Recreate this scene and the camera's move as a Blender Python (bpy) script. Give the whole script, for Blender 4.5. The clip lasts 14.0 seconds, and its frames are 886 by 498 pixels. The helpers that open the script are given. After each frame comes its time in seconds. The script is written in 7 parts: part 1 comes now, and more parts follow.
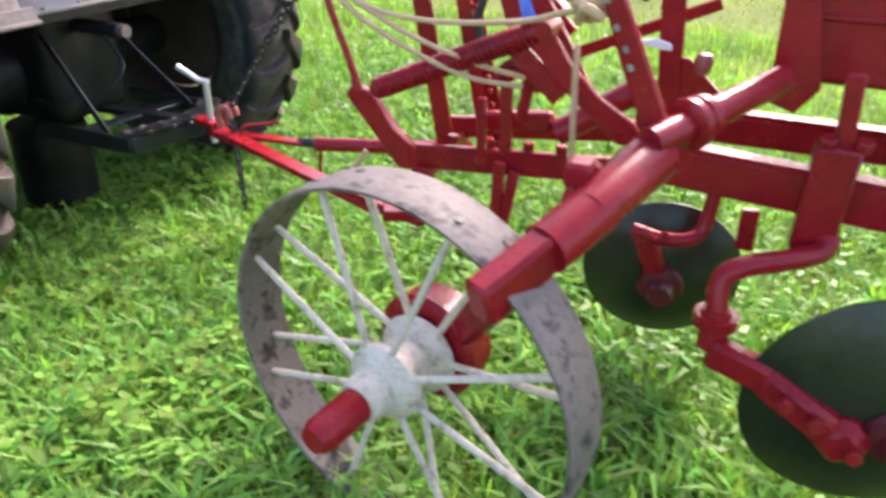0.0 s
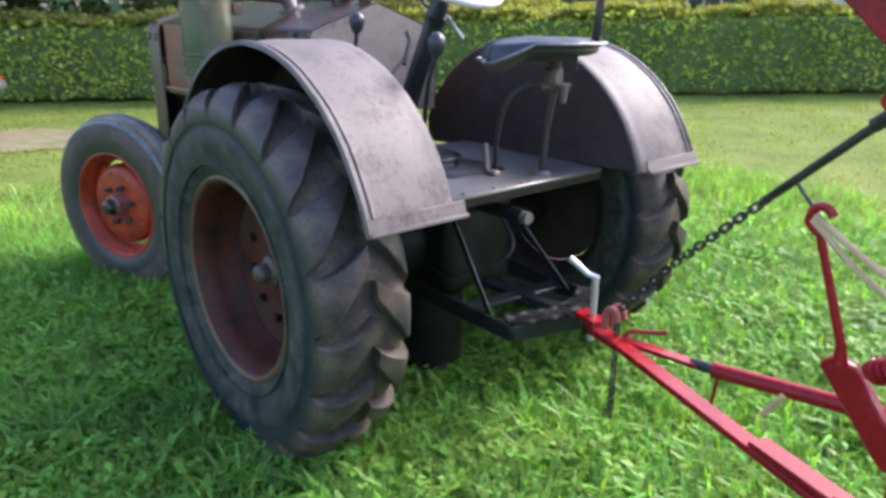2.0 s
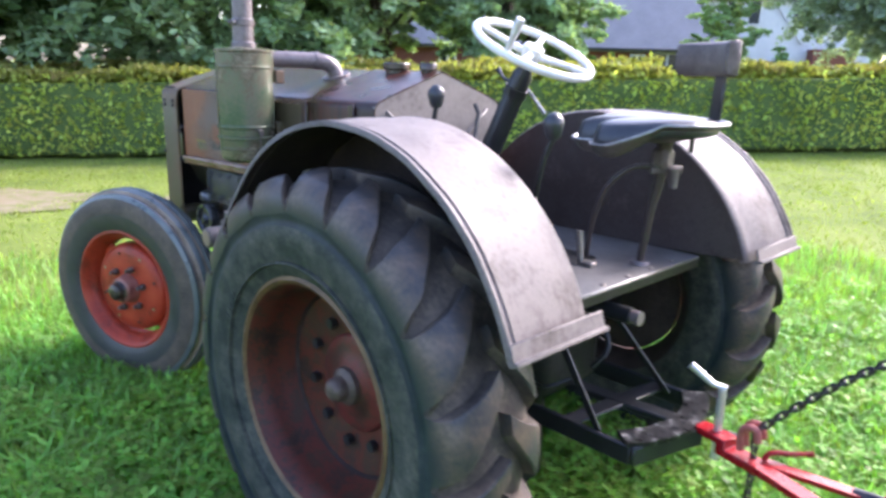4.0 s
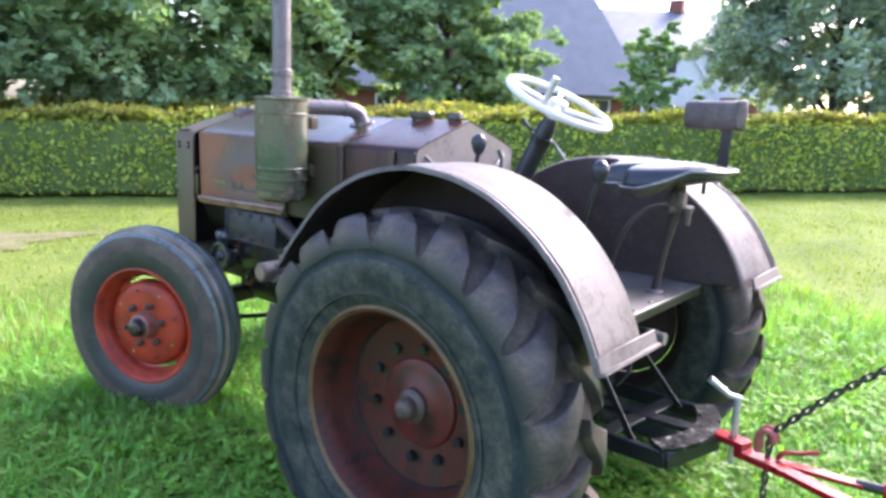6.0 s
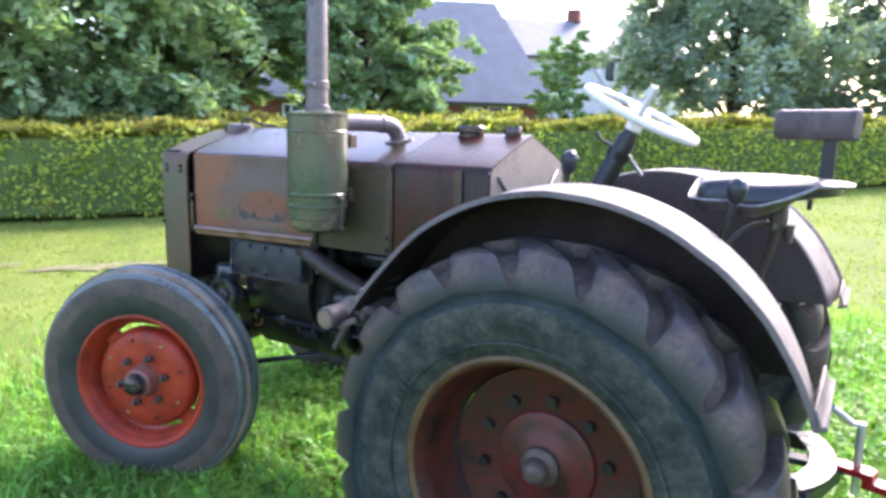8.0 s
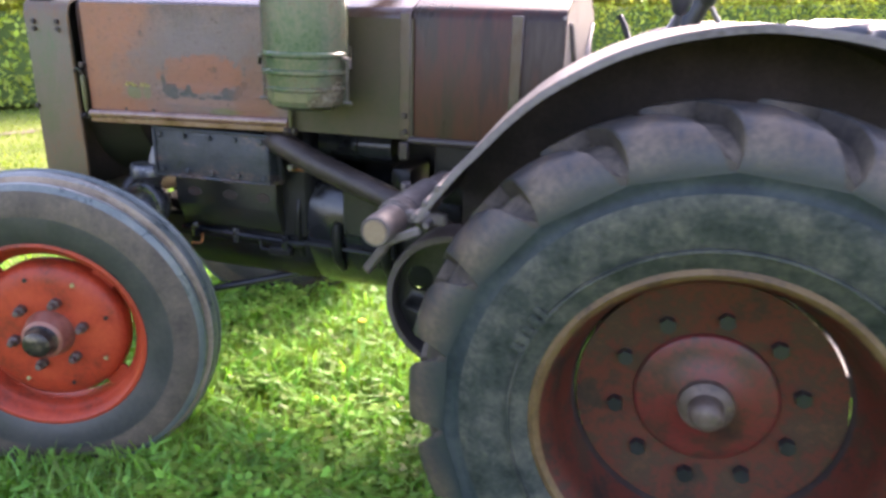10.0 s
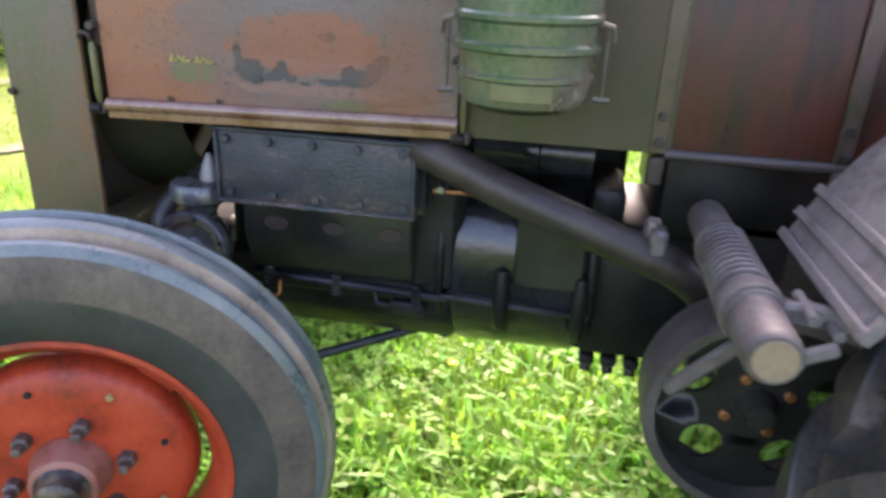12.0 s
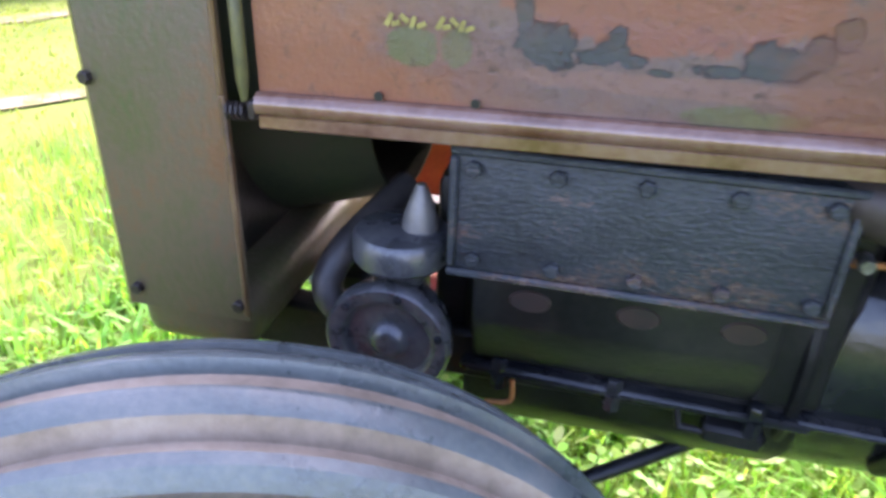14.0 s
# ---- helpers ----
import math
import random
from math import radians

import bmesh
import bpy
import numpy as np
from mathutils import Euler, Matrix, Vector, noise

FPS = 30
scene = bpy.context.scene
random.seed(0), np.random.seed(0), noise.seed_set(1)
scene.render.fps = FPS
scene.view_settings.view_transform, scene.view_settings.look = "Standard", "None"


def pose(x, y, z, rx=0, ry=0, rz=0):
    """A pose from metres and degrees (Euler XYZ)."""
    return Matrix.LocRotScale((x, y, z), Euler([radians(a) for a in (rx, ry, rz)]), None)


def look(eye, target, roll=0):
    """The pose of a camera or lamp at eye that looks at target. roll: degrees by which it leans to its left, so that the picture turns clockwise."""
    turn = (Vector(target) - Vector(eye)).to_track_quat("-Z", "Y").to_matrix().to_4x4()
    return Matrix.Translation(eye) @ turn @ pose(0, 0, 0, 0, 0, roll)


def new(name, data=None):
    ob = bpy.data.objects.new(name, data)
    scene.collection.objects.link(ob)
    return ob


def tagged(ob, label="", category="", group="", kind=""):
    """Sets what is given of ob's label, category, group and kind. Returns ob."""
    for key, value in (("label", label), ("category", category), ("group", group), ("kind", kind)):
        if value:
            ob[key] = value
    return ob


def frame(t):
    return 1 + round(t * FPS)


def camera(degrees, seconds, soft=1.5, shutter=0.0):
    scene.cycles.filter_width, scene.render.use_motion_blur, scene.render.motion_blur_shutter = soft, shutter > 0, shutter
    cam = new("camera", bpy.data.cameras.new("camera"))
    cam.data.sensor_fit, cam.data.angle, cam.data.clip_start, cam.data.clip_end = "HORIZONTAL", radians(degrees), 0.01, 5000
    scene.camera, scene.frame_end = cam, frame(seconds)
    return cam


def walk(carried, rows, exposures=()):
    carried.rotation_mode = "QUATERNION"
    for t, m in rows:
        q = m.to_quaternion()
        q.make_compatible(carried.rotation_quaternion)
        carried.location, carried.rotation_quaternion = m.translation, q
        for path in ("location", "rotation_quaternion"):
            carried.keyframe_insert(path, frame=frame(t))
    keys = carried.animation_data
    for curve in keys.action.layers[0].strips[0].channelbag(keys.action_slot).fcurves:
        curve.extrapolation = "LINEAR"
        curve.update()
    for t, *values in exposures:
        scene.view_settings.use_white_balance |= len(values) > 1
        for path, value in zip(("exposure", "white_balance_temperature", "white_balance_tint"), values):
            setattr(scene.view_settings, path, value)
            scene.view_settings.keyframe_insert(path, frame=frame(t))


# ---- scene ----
cam = camera(65.0, 14.0, 3.1, 0.4)
PATH = [
    (0, (2.492, -1.866, 1.27), (1.815, -0.257, 0.295), 1.1),
    (0.5, (2.255, -1.889, 1.289), (1.504, -0.27, 0.388), 1.7),
    (1, (2.138, -1.869, 1.34), (1.095, -0.367, 0.53), 1.3),
    (1.5, (2.077, -1.833, 1.395), (0.843, -0.435, 0.671), 1.8),
    (2, (2.043, -1.78, 1.398), (0.627, -0.522, 0.757), 1.1),
    (2.5, (1.998, -1.751, 1.41), (0.536, -0.508, 0.847), 2.0),
    (3, (1.839, -1.754, 1.409), (0.424, -0.446, 0.873), 2.1),
    (3.5, (1.644, -1.814, 1.434), (0.304, -0.446, 0.858), 0.7),
    (4, (1.497, -1.85, 1.445), (0.122, -0.486, 0.946), 1.6),
    (4.2, (1.435, -1.856, 1.484), (0.044, -0.519, 0.96), 0.5),
    (6.3, (1.333, -2.319, 1.461), (0.104, -0.784, 1.091), 2.3),
    (6.5, (1.279, -2.321, 1.466), (0.057, -0.794, 1.051), 1.4),
    (7, (1.044, -2.299, 1.453), (-0.121, -0.735, 1.008), 0.2),
    (7.5, (0.867, -2.323, 1.471), (-0.244, -0.703, 1.097), 0.9),
    (8, (0.683, -2.395, 1.465), (-0.338, -0.711, 1.116), 1.4),
    (8.2, (0.603, -2.405, 1.44), (-0.368, -0.703, 1.043), 0.7),
    (10.3, (-0.278, -2.033, 1.286), (-0.815, -0.22, 0.633), 1.7),
    (10.5, (-0.363, -1.97, 1.27), (-0.927, -0.17, 0.605), 1.8),
    (11, (-0.574, -1.791, 1.281), (-1.092, 0.014, 0.593), 1.5),
    (11.5, (-0.785, -1.673, 1.281), (-1.206, 0.138, 0.543), 1.8),
    (12, (-0.967, -1.56, 1.281), (-1.283, 0.259, 0.511), 2.6),
    (12.5, (-1.102, -1.385, 1.274), (-1.412, 0.419, 0.468), 1.4),
    (13, (-1.273, -1.236, 1.248), (-1.637, 0.547, 0.419), 1.5),
    (13.5, (-1.411, -1.129, 1.243), (-1.749, 0.634, 0.361), 0.7),
    (14, (-1.504, -1.007, 1.211), (-1.876, 0.717, 0.269), 2.2),
]
walk(cam, [(t, look(eye, target, roll)) for t, eye, target, roll in PATH],
     [(0, 2.16, 6450, 27), (1.2, 1.86, 6050, 20), (3.2, 2.28, 5950, 23), (4.2, 2.46, 5950, 24), (8.2, 2.55, 6000, 25), (10.3, 3.02, 6900, 33), (11.2, 3.22, 6700, 34), (12, 3.0, 6950, 29), (13.2, 3.0, 6800, 31), (14, 3.24, 6450, 32)])

# ---- world and light ----
world = bpy.data.worlds.new("world")
scene.world = world
world.use_nodes = True
wn = world.node_tree.nodes
sky = wn.new("ShaderNodeTexSky")
sky.sky_type = "NISHITA"
sky.sun_disc = False
sky.sun_elevation, sky.sun_rotation = radians(37), radians(8.5)
sky.air_density, sky.dust_density, sky.ozone_density = 1.0, 3.0, 1.0
wn["Background"].inputs["Strength"].default_value = 0.15
world.node_tree.links.new(sky.outputs[0], wn["Background"].inputs["Color"])
sun = new("sun", bpy.data.lights.new("sun", "SUN"))
sun.data.energy, sun.data.angle, sun.data.color = 1.65, radians(16), (1.0, 0.94, 0.84)
sun.matrix_world = look((3, 20, 15.3), (0, 0, 0))


# ---- materials ----
def mat(name, cols, rough=0.6, metal=0.0, scale=6.0, bump=0.15, fine=90.0, spec=0.4, coords="Object", stops=None, spread=0.0, stretch=(1, 1, 1), rough_var=0.12):
    """A surface of two or more colours mixed by noise at two scales, with fine relief."""
    m = bpy.data.materials.new(name)
    m.use_nodes = True
    n, l = m.node_tree.nodes, m.node_tree.links
    b = n["Principled BSDF"]
    co = n.new("ShaderNodeTexCoord")
    mp = n.new("ShaderNodeMapping")
    mp.inputs["Scale"].default_value = stretch
    l.new(co.outputs[coords], mp.inputs["Vector"])
    big = n.new("ShaderNodeTexNoise")
    big.inputs["Scale"].default_value, big.inputs["Detail"].default_value, big.inputs["Roughness"].default_value = scale, 6, 0.65
    small = n.new("ShaderNodeTexNoise")
    small.inputs["Scale"].default_value, small.inputs["Detail"].default_value = fine, 4
    l.new(mp.outputs[0], big.inputs["Vector"])
    l.new(mp.outputs[0], small.inputs["Vector"])
    mix = n.new("ShaderNodeMix")
    mix.data_type = "FLOAT"
    mix.inputs[0].default_value = 0.25
    l.new(big.outputs["Fac"], mix.inputs[2])
    l.new(small.outputs["Fac"], mix.inputs[3])
    ramp = n.new("ShaderNodeValToRGB")
    els = ramp.color_ramp.elements
    stops = stops or [0.34 + 0.32 * k / max(1, len(cols) - 1) for k in range(len(cols))]
    while len(els) < len(cols):
        els.new(0.5)
    for e, c, s in zip(els, cols, stops):
        e.position, e.color = s, (*c, 1)
    l.new(mix.outputs[0], ramp.inputs[0])
    out = ramp.outputs[0]
    if spread:
        info = n.new("ShaderNodeNewGeometry")
        hsv = n.new("ShaderNodeHueSaturation")
        mr = n.new("ShaderNodeMapRange")
        mr.inputs[3].default_value, mr.inputs[4].default_value = 1 - spread, 1 + spread
        l.new(info.outputs["Random Per Island"], mr.inputs[0])
        l.new(mr.outputs[0], hsv.inputs["Value"])
        mh = n.new("ShaderNodeMapRange")
        mh.inputs[3].default_value, mh.inputs[4].default_value = 0.5 - 0.06 * spread, 0.5 + 0.06 * spread
        l.new(info.outputs["Random Per Island"], mh.inputs[0])
        l.new(mh.outputs[0], hsv.inputs["Hue"])
        l.new(out, hsv.inputs["Color"])
        out = hsv.outputs[0]
    l.new(out, b.inputs["Base Color"])
    b.inputs["Metallic"].default_value = metal
    b.inputs["Specular IOR Level"].default_value = spec
    rr = n.new("ShaderNodeMapRange")
    rr.inputs[3].default_value, rr.inputs[4].default_value = max(0.03, rough - rough_var), min(1, rough + rough_var)
    l.new(big.outputs["Fac"], rr.inputs[0])
    l.new(rr.outputs[0], b.inputs["Roughness"])
    if bump:
        bm_ = n.new("ShaderNodeBump")
        bm_.inputs["Strength"].default_value, bm_.inputs["Distance"].default_value = bump, 0.004
        l.new(mix.outputs[0], bm_.inputs["Height"])
        l.new(bm_.outputs[0], b.inputs["Normal"])
    return m


def relief(m, scale, strength, stretch=(1, 1, 1), depth=0.002):
    """Lays a finer grain of relief over the one that a material has."""
    n, l = m.node_tree.nodes, m.node_tree.links
    b = n["Principled BSDF"]
    co, mp, grain, bump = n.new("ShaderNodeTexCoord"), n.new("ShaderNodeMapping"), n.new("ShaderNodeTexNoise"), n.new("ShaderNodeBump")
    mp.inputs["Scale"].default_value = stretch
    grain.inputs["Scale"].default_value, grain.inputs["Detail"].default_value, grain.inputs["Roughness"].default_value = scale, 5, 0.6
    bump.inputs["Strength"].default_value, bump.inputs["Distance"].default_value = strength, depth
    l.new(co.outputs["Object"], mp.inputs["Vector"])
    l.new(mp.outputs[0], grain.inputs["Vector"])
    l.new(grain.outputs["Fac"], bump.inputs["Height"])
    if b.inputs["Normal"].links:
        l.new(b.inputs["Normal"].links[0].from_socket, bump.inputs["Normal"])
    l.new(bump.outputs[0], b.inputs["Normal"])


def leafy(name, cols, spread=0.35, through_col=None, scale=2.0, rough=0.55, spec=0.17, thin=0.45):
    """Leaves: coloured by clump and by leaf, letting some light through."""
    m = mat(name, cols, rough=rough, scale=scale, bump=0, fine=30, spec=spec, spread=spread)
    n, l = m.node_tree.nodes, m.node_tree.links
    b = n["Principled BSDF"]
    tr = n.new("ShaderNodeBsdfTranslucent")
    src = b.inputs["Base Color"].links[0].from_socket
    br = n.new("ShaderNodeMix")
    br.data_type, br.blend_type = "RGBA", "MULTIPLY"
    br.inputs[0].default_value = 1.0
    br.inputs[7].default_value = through_col or (1.5, 1.6, 0.6, 1)
    l.new(src, br.inputs[6])
    l.new(br.outputs[2], tr.inputs["Color"])
    mx = n.new("ShaderNodeMixShader")
    mx.inputs[0].default_value = thin
    l.new(b.outputs[0], mx.inputs[1])
    l.new(tr.outputs[0], mx.inputs[2])
    l.new(mx.outputs[0], n["Material Output"].inputs["Surface"])
    return m


M = {}
M["red"] = mat("red_paint", [(0.185, 0.006, 0.010), (0.265, 0.009, 0.013), (0.14, 0.005, 0.008)], rough=0.27, scale=5, bump=0.12, spec=0.26)
M["red_dull"] = mat("faded_red_paint", [(0.13, 0.024, 0.012), (0.32, 0.036, 0.014), (0.40, 0.055, 0.020)], rough=0.42, scale=7, bump=0.2, spec=0.28)
relief(M["red_dull"], 120, 0.35)
M["red_rust"] = mat("rusty_red_paint", [(0.016, 0.010, 0.009), (0.033, 0.017, 0.012), (0.086, 0.017, 0.010), (0.036, 0.021, 0.013), (0.073, 0.029, 0.015)], rough=0.5, spec=0.25, scale=9, bump=0.35)
M["rubber_ring"] = mat("dark_tyre_ring", [(0.009, 0.014, 0.017), (0.019, 0.027, 0.030), (0.038, 0.047, 0.046)], rough=0.5, scale=6, bump=0.25, fine=70, spec=0.2)
M["rubber"] = mat("worn_tyre_rubber", [(0.022, 0.020, 0.019), (0.048, 0.042, 0.039), (0.105, 0.088, 0.073)], rough=0.42, scale=7, bump=0.35, fine=60, spec=0.4)
M["rubber_side"] = mat("tyre_sidewall", [(0.015, 0.019, 0.016), (0.034, 0.040, 0.034), (0.066, 0.067, 0.054), (0.117, 0.111, 0.085)], rough=0.62, scale=15, bump=0.5, fine=90, spec=0.12, stops=[0.32, 0.46, 0.58, 0.72])
relief(M["rubber_side"], 110, 0.5)
M["mud_lug"] = mat("worn_tyre_lug", [(0.014, 0.017, 0.019), (0.034, 0.033, 0.034), (0.069, 0.052, 0.041), (0.122, 0.091, 0.065)], rough=0.42, spec=0.35, scale=8, bump=0.3, fine=80, stops=[0.34, 0.47, 0.58, 0.7])
relief(M["mud_lug"], 90, 0.4)


def darken_towards_wall(m, wall):
    """Tread bars: scuffed and dusty on top, plain dark rubber where they run out into the wall near the wheel's centre."""
    n, l = m.node_tree.nodes, m.node_tree.links
    base = n["Principled BSDF"].inputs["Base Color"]
    co, flat, far, fade_in, mix = n.new("ShaderNodeTexCoord"), n.new("ShaderNodeVectorMath"), n.new("ShaderNodeVectorMath"), n.new("ShaderNodeMapRange"), n.new("ShaderNodeMix")
    flat.operation, far.operation, mix.data_type = "MULTIPLY", "LENGTH", "RGBA"
    flat.inputs[1].default_value = (1, 0, 1)
    fade_in.inputs[1].default_value, fade_in.inputs[2].default_value = 0.522, 0.566
    l.new(co.outputs["Object"], flat.inputs[0])
    l.new(flat.outputs[0], far.inputs[0])
    l.new(far.outputs["Value"], fade_in.inputs[0])
    l.new(fade_in.outputs[0], mix.inputs[0])
    mix.inputs[6].default_value = (*wall, 1)
    l.new(base.links[0].from_socket, mix.inputs[7])
    l.new(mix.outputs[2], base)


darken_towards_wall(M["mud_lug"], (0.019, 0.026, 0.027))
M["rubber_warm"] = mat("brown_grey_tyre_wall", [(0.055, 0.044, 0.036), (0.089, 0.072, 0.055), (0.135, 0.105, 0.075)], rough=0.62, spec=0.15, scale=7, bump=0.4, fine=90)
relief(M["rubber_warm"], 55, 0.6)
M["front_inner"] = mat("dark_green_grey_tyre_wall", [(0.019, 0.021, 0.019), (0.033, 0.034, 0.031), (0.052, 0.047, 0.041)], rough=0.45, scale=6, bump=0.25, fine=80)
M["lug_end"] = mat("earthy_tyre_lug_end", [(0.025, 0.022, 0.021), (0.059, 0.049, 0.041), (0.133, 0.106, 0.080)], spec=0.15, rough=0.7, scale=8, bump=0.4, fine=80)
M["front_rib"] = mat("worn_front_tread", [(0.055, 0.067, 0.066), (0.092, 0.108, 0.103), (0.140, 0.143, 0.129)], rough=0.3, spec=0.6, scale=9, bump=0.3, fine=140)
relief(M["front_rib"], 90, 0.5)
M["groove_earth"] = mat("earthy_tyre_groove", [(0.172, 0.127, 0.086), (0.265, 0.201, 0.144), (0.345, 0.276, 0.207)], rough=0.7, scale=9, bump=0.3, fine=80)
relief(M["groove_earth"], 70, 0.6)
M["grease"] = mat("greasy_dark_steel", [(0.012, 0.010, 0.009), (0.03, 0.024, 0.02), (0.15, 0.115, 0.075)], rough=0.3, metal=0.3, scale=16, bump=0.4, fine=60)
M["inner_green"] = mat("dark_green_inner_sheet", [(0.012, 0.015, 0.009), (0.026, 0.030, 0.015), (0.036, 0.026, 0.018)], rough=0.55, scale=5, bump=0.2, spec=0.2)
M["olive_dark"] = mat("dark_olive_sheet", [(0.035, 0.043, 0.015), (0.060, 0.050, 0.027), (0.077, 0.055, 0.035)], rough=0.5, spec=0.2, scale=3.5, bump=0.15)
M["red_faded"] = mat("faded_brown_red_hub", [(0.13, 0.038, 0.028), (0.25, 0.085, 0.060), (0.21, 0.11, 0.085)], rough=0.45, scale=14, bump=0.25)
M["red_worn"] = mat("worn_pink_red_paint", [(0.20, 0.03, 0.03), (0.32, 0.10, 0.085), (0.25, 0.05, 0.045)], rough=0.4, scale=25, bump=0.2)
M["car_dark"] = mat("black_car_paint", [(0.012, 0.013, 0.016), (0.02, 0.021, 0.025)], rough=0.15, scale=2, bump=0, spec=0.6)
M["tail_red"] = mat("red_lamp_plastic", [(0.30, 0.01, 0.012), (0.38, 0.015, 0.018)], rough=0.2, scale=6, bump=0)
M["bumper"] = mat("grey_bumper_plastic", [(0.05, 0.052, 0.055), (0.075, 0.077, 0.08)], rough=0.45, scale=6, bump=0.05)
M["plate_yellow"] = mat("yellow_plate", [(0.55, 0.36, 0.03), (0.62, 0.42, 0.04)], rough=0.4, scale=6, bump=0)
M["tube_brown"] = mat("brown_grey_tube", [(0.05, 0.038, 0.034), (0.085, 0.068, 0.062), (0.15, 0.125, 0.112)], rough=0.55, metal=0.05, scale=9, bump=0.25)
# darker copy of the tree leaves, shade put into the colour
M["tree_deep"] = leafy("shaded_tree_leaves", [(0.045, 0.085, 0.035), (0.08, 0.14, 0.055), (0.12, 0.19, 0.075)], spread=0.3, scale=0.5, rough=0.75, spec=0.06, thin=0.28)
M["nut_rust"] = mat("rusty_brown_nut", [(0.05, 0.036, 0.030), (0.095, 0.065, 0.052), (0.13, 0.10, 0.085)], rough=0.5, metal=0.2, scale=30, bump=0.3)
M["plug"] = mat("rust_stained_plug", [(0.017, 0.014, 0.013), (0.034, 0.019, 0.016), (0.024, 0.019, 0.018)], rough=0.5, scale=20, bump=0.3)
# rust brown with the shade under fenders and behind wheels painted in
M["under"] = mat("shaded_rusty_underside", [(0.017, 0.013, 0.014), (0.034, 0.025, 0.022), (0.061, 0.044, 0.040)], spec=0.2, rough=0.7, scale=6, bump=0.3)
M["fender"] = mat("worn_grey_brown_fender", [(0.090, 0.075, 0.068), (0.145, 0.123, 0.113), (0.057, 0.044, 0.039)], rough=0.6, metal=0.0, scale=3.6, bump=0.4, fine=60, spec=0.28)
relief(M["fender"], 140, 0.35)
M["hood"] = mat("weathered_brown_hood", [(0.019, 0.011, 0.009), (0.048, 0.024, 0.017), (0.059, 0.039, 0.033), (0.027, 0.029, 0.014), (0.066, 0.024, 0.014)], rough=0.24, metal=0.0, scale=3.6, bump=0.15, fine=60, spec=0.55, stretch=(1, 1, 0.35))
M["tank_side"] = mat("streaked_red_brown_tank", [(0.014, 0.010, 0.006), (0.026, 0.016, 0.009), (0.055, 0.016, 0.009), (0.022, 0.011, 0.008), (0.040, 0.026, 0.018)], rough=0.3, scale=7.0, bump=0.12, fine=60, spec=0.24, stretch=(1, 1, 0.16))
M["bell_gloss"] = mat("oily_blue_black_casting", [(0.006, 0.007, 0.008), (0.017, 0.018, 0.020), (0.028, 0.028, 0.029)], rough=0.15, metal=0.2, scale=5, bump=0.12, fine=60, spec=0.5)
relief(M["bell_gloss"], 45, 0.5)
M["tank_back"] = mat("pale_grey_brown_tank_back", [(0.13, 0.113, 0.10), (0.19, 0.168, 0.152), (0.085, 0.070, 0.062)], rough=0.5, scale=4, bump=0.25, fine=60, spec=0.4)
M["olive"] = mat("olive_brown_paint", [(0.034, 0.075, 0.014), (0.070, 0.064, 0.028), (0.090, 0.066, 0.040), (0.125, 0.058, 0.026), (0.055, 0.055, 0.022)], rough=0.38, metal=0.05, scale=5.0, bump=0.5, fine=120, stretch=(1, 1, 0.6), stops=[0.30, 0.42, 0.52, 0.64, 0.74])
relief(M["olive"], 120, 0.4)
M["green"] = mat("worn_green_canister", [(0.037, 0.078, 0.037), (0.073, 0.101, 0.057), (0.116, 0.118, 0.076), (0.098, 0.076, 0.048), (0.201, 0.177, 0.121)], rough=0.25, metal=0.2, scale=6, bump=0.25, stops=[0.36, 0.44, 0.52, 0.58, 0.66])
relief(M["green"], 60, 0.4)
M["steel"] = mat("bare_worn_steel", [(0.12, 0.10, 0.09), (0.22, 0.20, 0.18), (0.09, 0.075, 0.065)], rough=0.4, metal=0.6, scale=8, bump=0.15)
M["pipe"] = mat("brown_grey_pipe", [(0.10, 0.08, 0.078), (0.16, 0.135, 0.135), (0.075, 0.058, 0.056)], rough=0.36, metal=0.3, scale=9, bump=0.2)
M["iron"] = mat("oily_black_cast_iron", [(0.006, 0.006, 0.006), (0.012, 0.012, 0.012), (0.024, 0.022, 0.022)], spec=0.25, rough=0.42, metal=0.2, scale=8, bump=0.35, fine=110)
relief(M["iron"], 80, 0.5)
M["engine"] = mat("dark_blue_grey_engine", [(0.018, 0.021, 0.024), (0.034, 0.038, 0.043), (0.095, 0.060, 0.048), (0.14, 0.085, 0.07)], rough=0.25, metal=0.1, spec=0.38, scale=7, bump=0.25, fine=150, stops=[0.36, 0.52, 0.60, 0.68], stretch=(0.8, 1, 1.5))
relief(M["engine"], 125, 0.9, (0.6, 1, 1.7), 0.003)
M["engine_grey"] = mat("grimy_engine_cover", [(0.010, 0.011, 0.009), (0.021, 0.021, 0.018), (0.037, 0.033, 0.028)], spec=0.35, rough=0.34, metal=0.15, scale=6, bump=0.3)
relief(M["engine_grey"], 70, 0.5)
M["pump_grey"] = mat("oily_grey_casting", [(0.031, 0.032, 0.032), (0.084, 0.085, 0.090), (0.161, 0.158, 0.157)], rough=0.28, metal=0.45, scale=9, bump=0.25, fine=90, spec=0.5)
M["pulley_rust"] = mat("rusty_brown_pulley_face", [(0.038, 0.029, 0.026), (0.070, 0.055, 0.049), (0.10, 0.082, 0.074)], rough=0.5, metal=0.1, scale=9, bump=0.25)
M["black"] = mat("black_paint", [(0.008, 0.009, 0.01), (0.018, 0.019, 0.021)], rough=0.35, scale=9, bump=0.1)
M["seat"] = mat("black_seat_vinyl", [(0.012, 0.014, 0.018), (0.03, 0.033, 0.04)], rough=0.36, scale=9, bump=0.1, fine=140, spec=0.5)
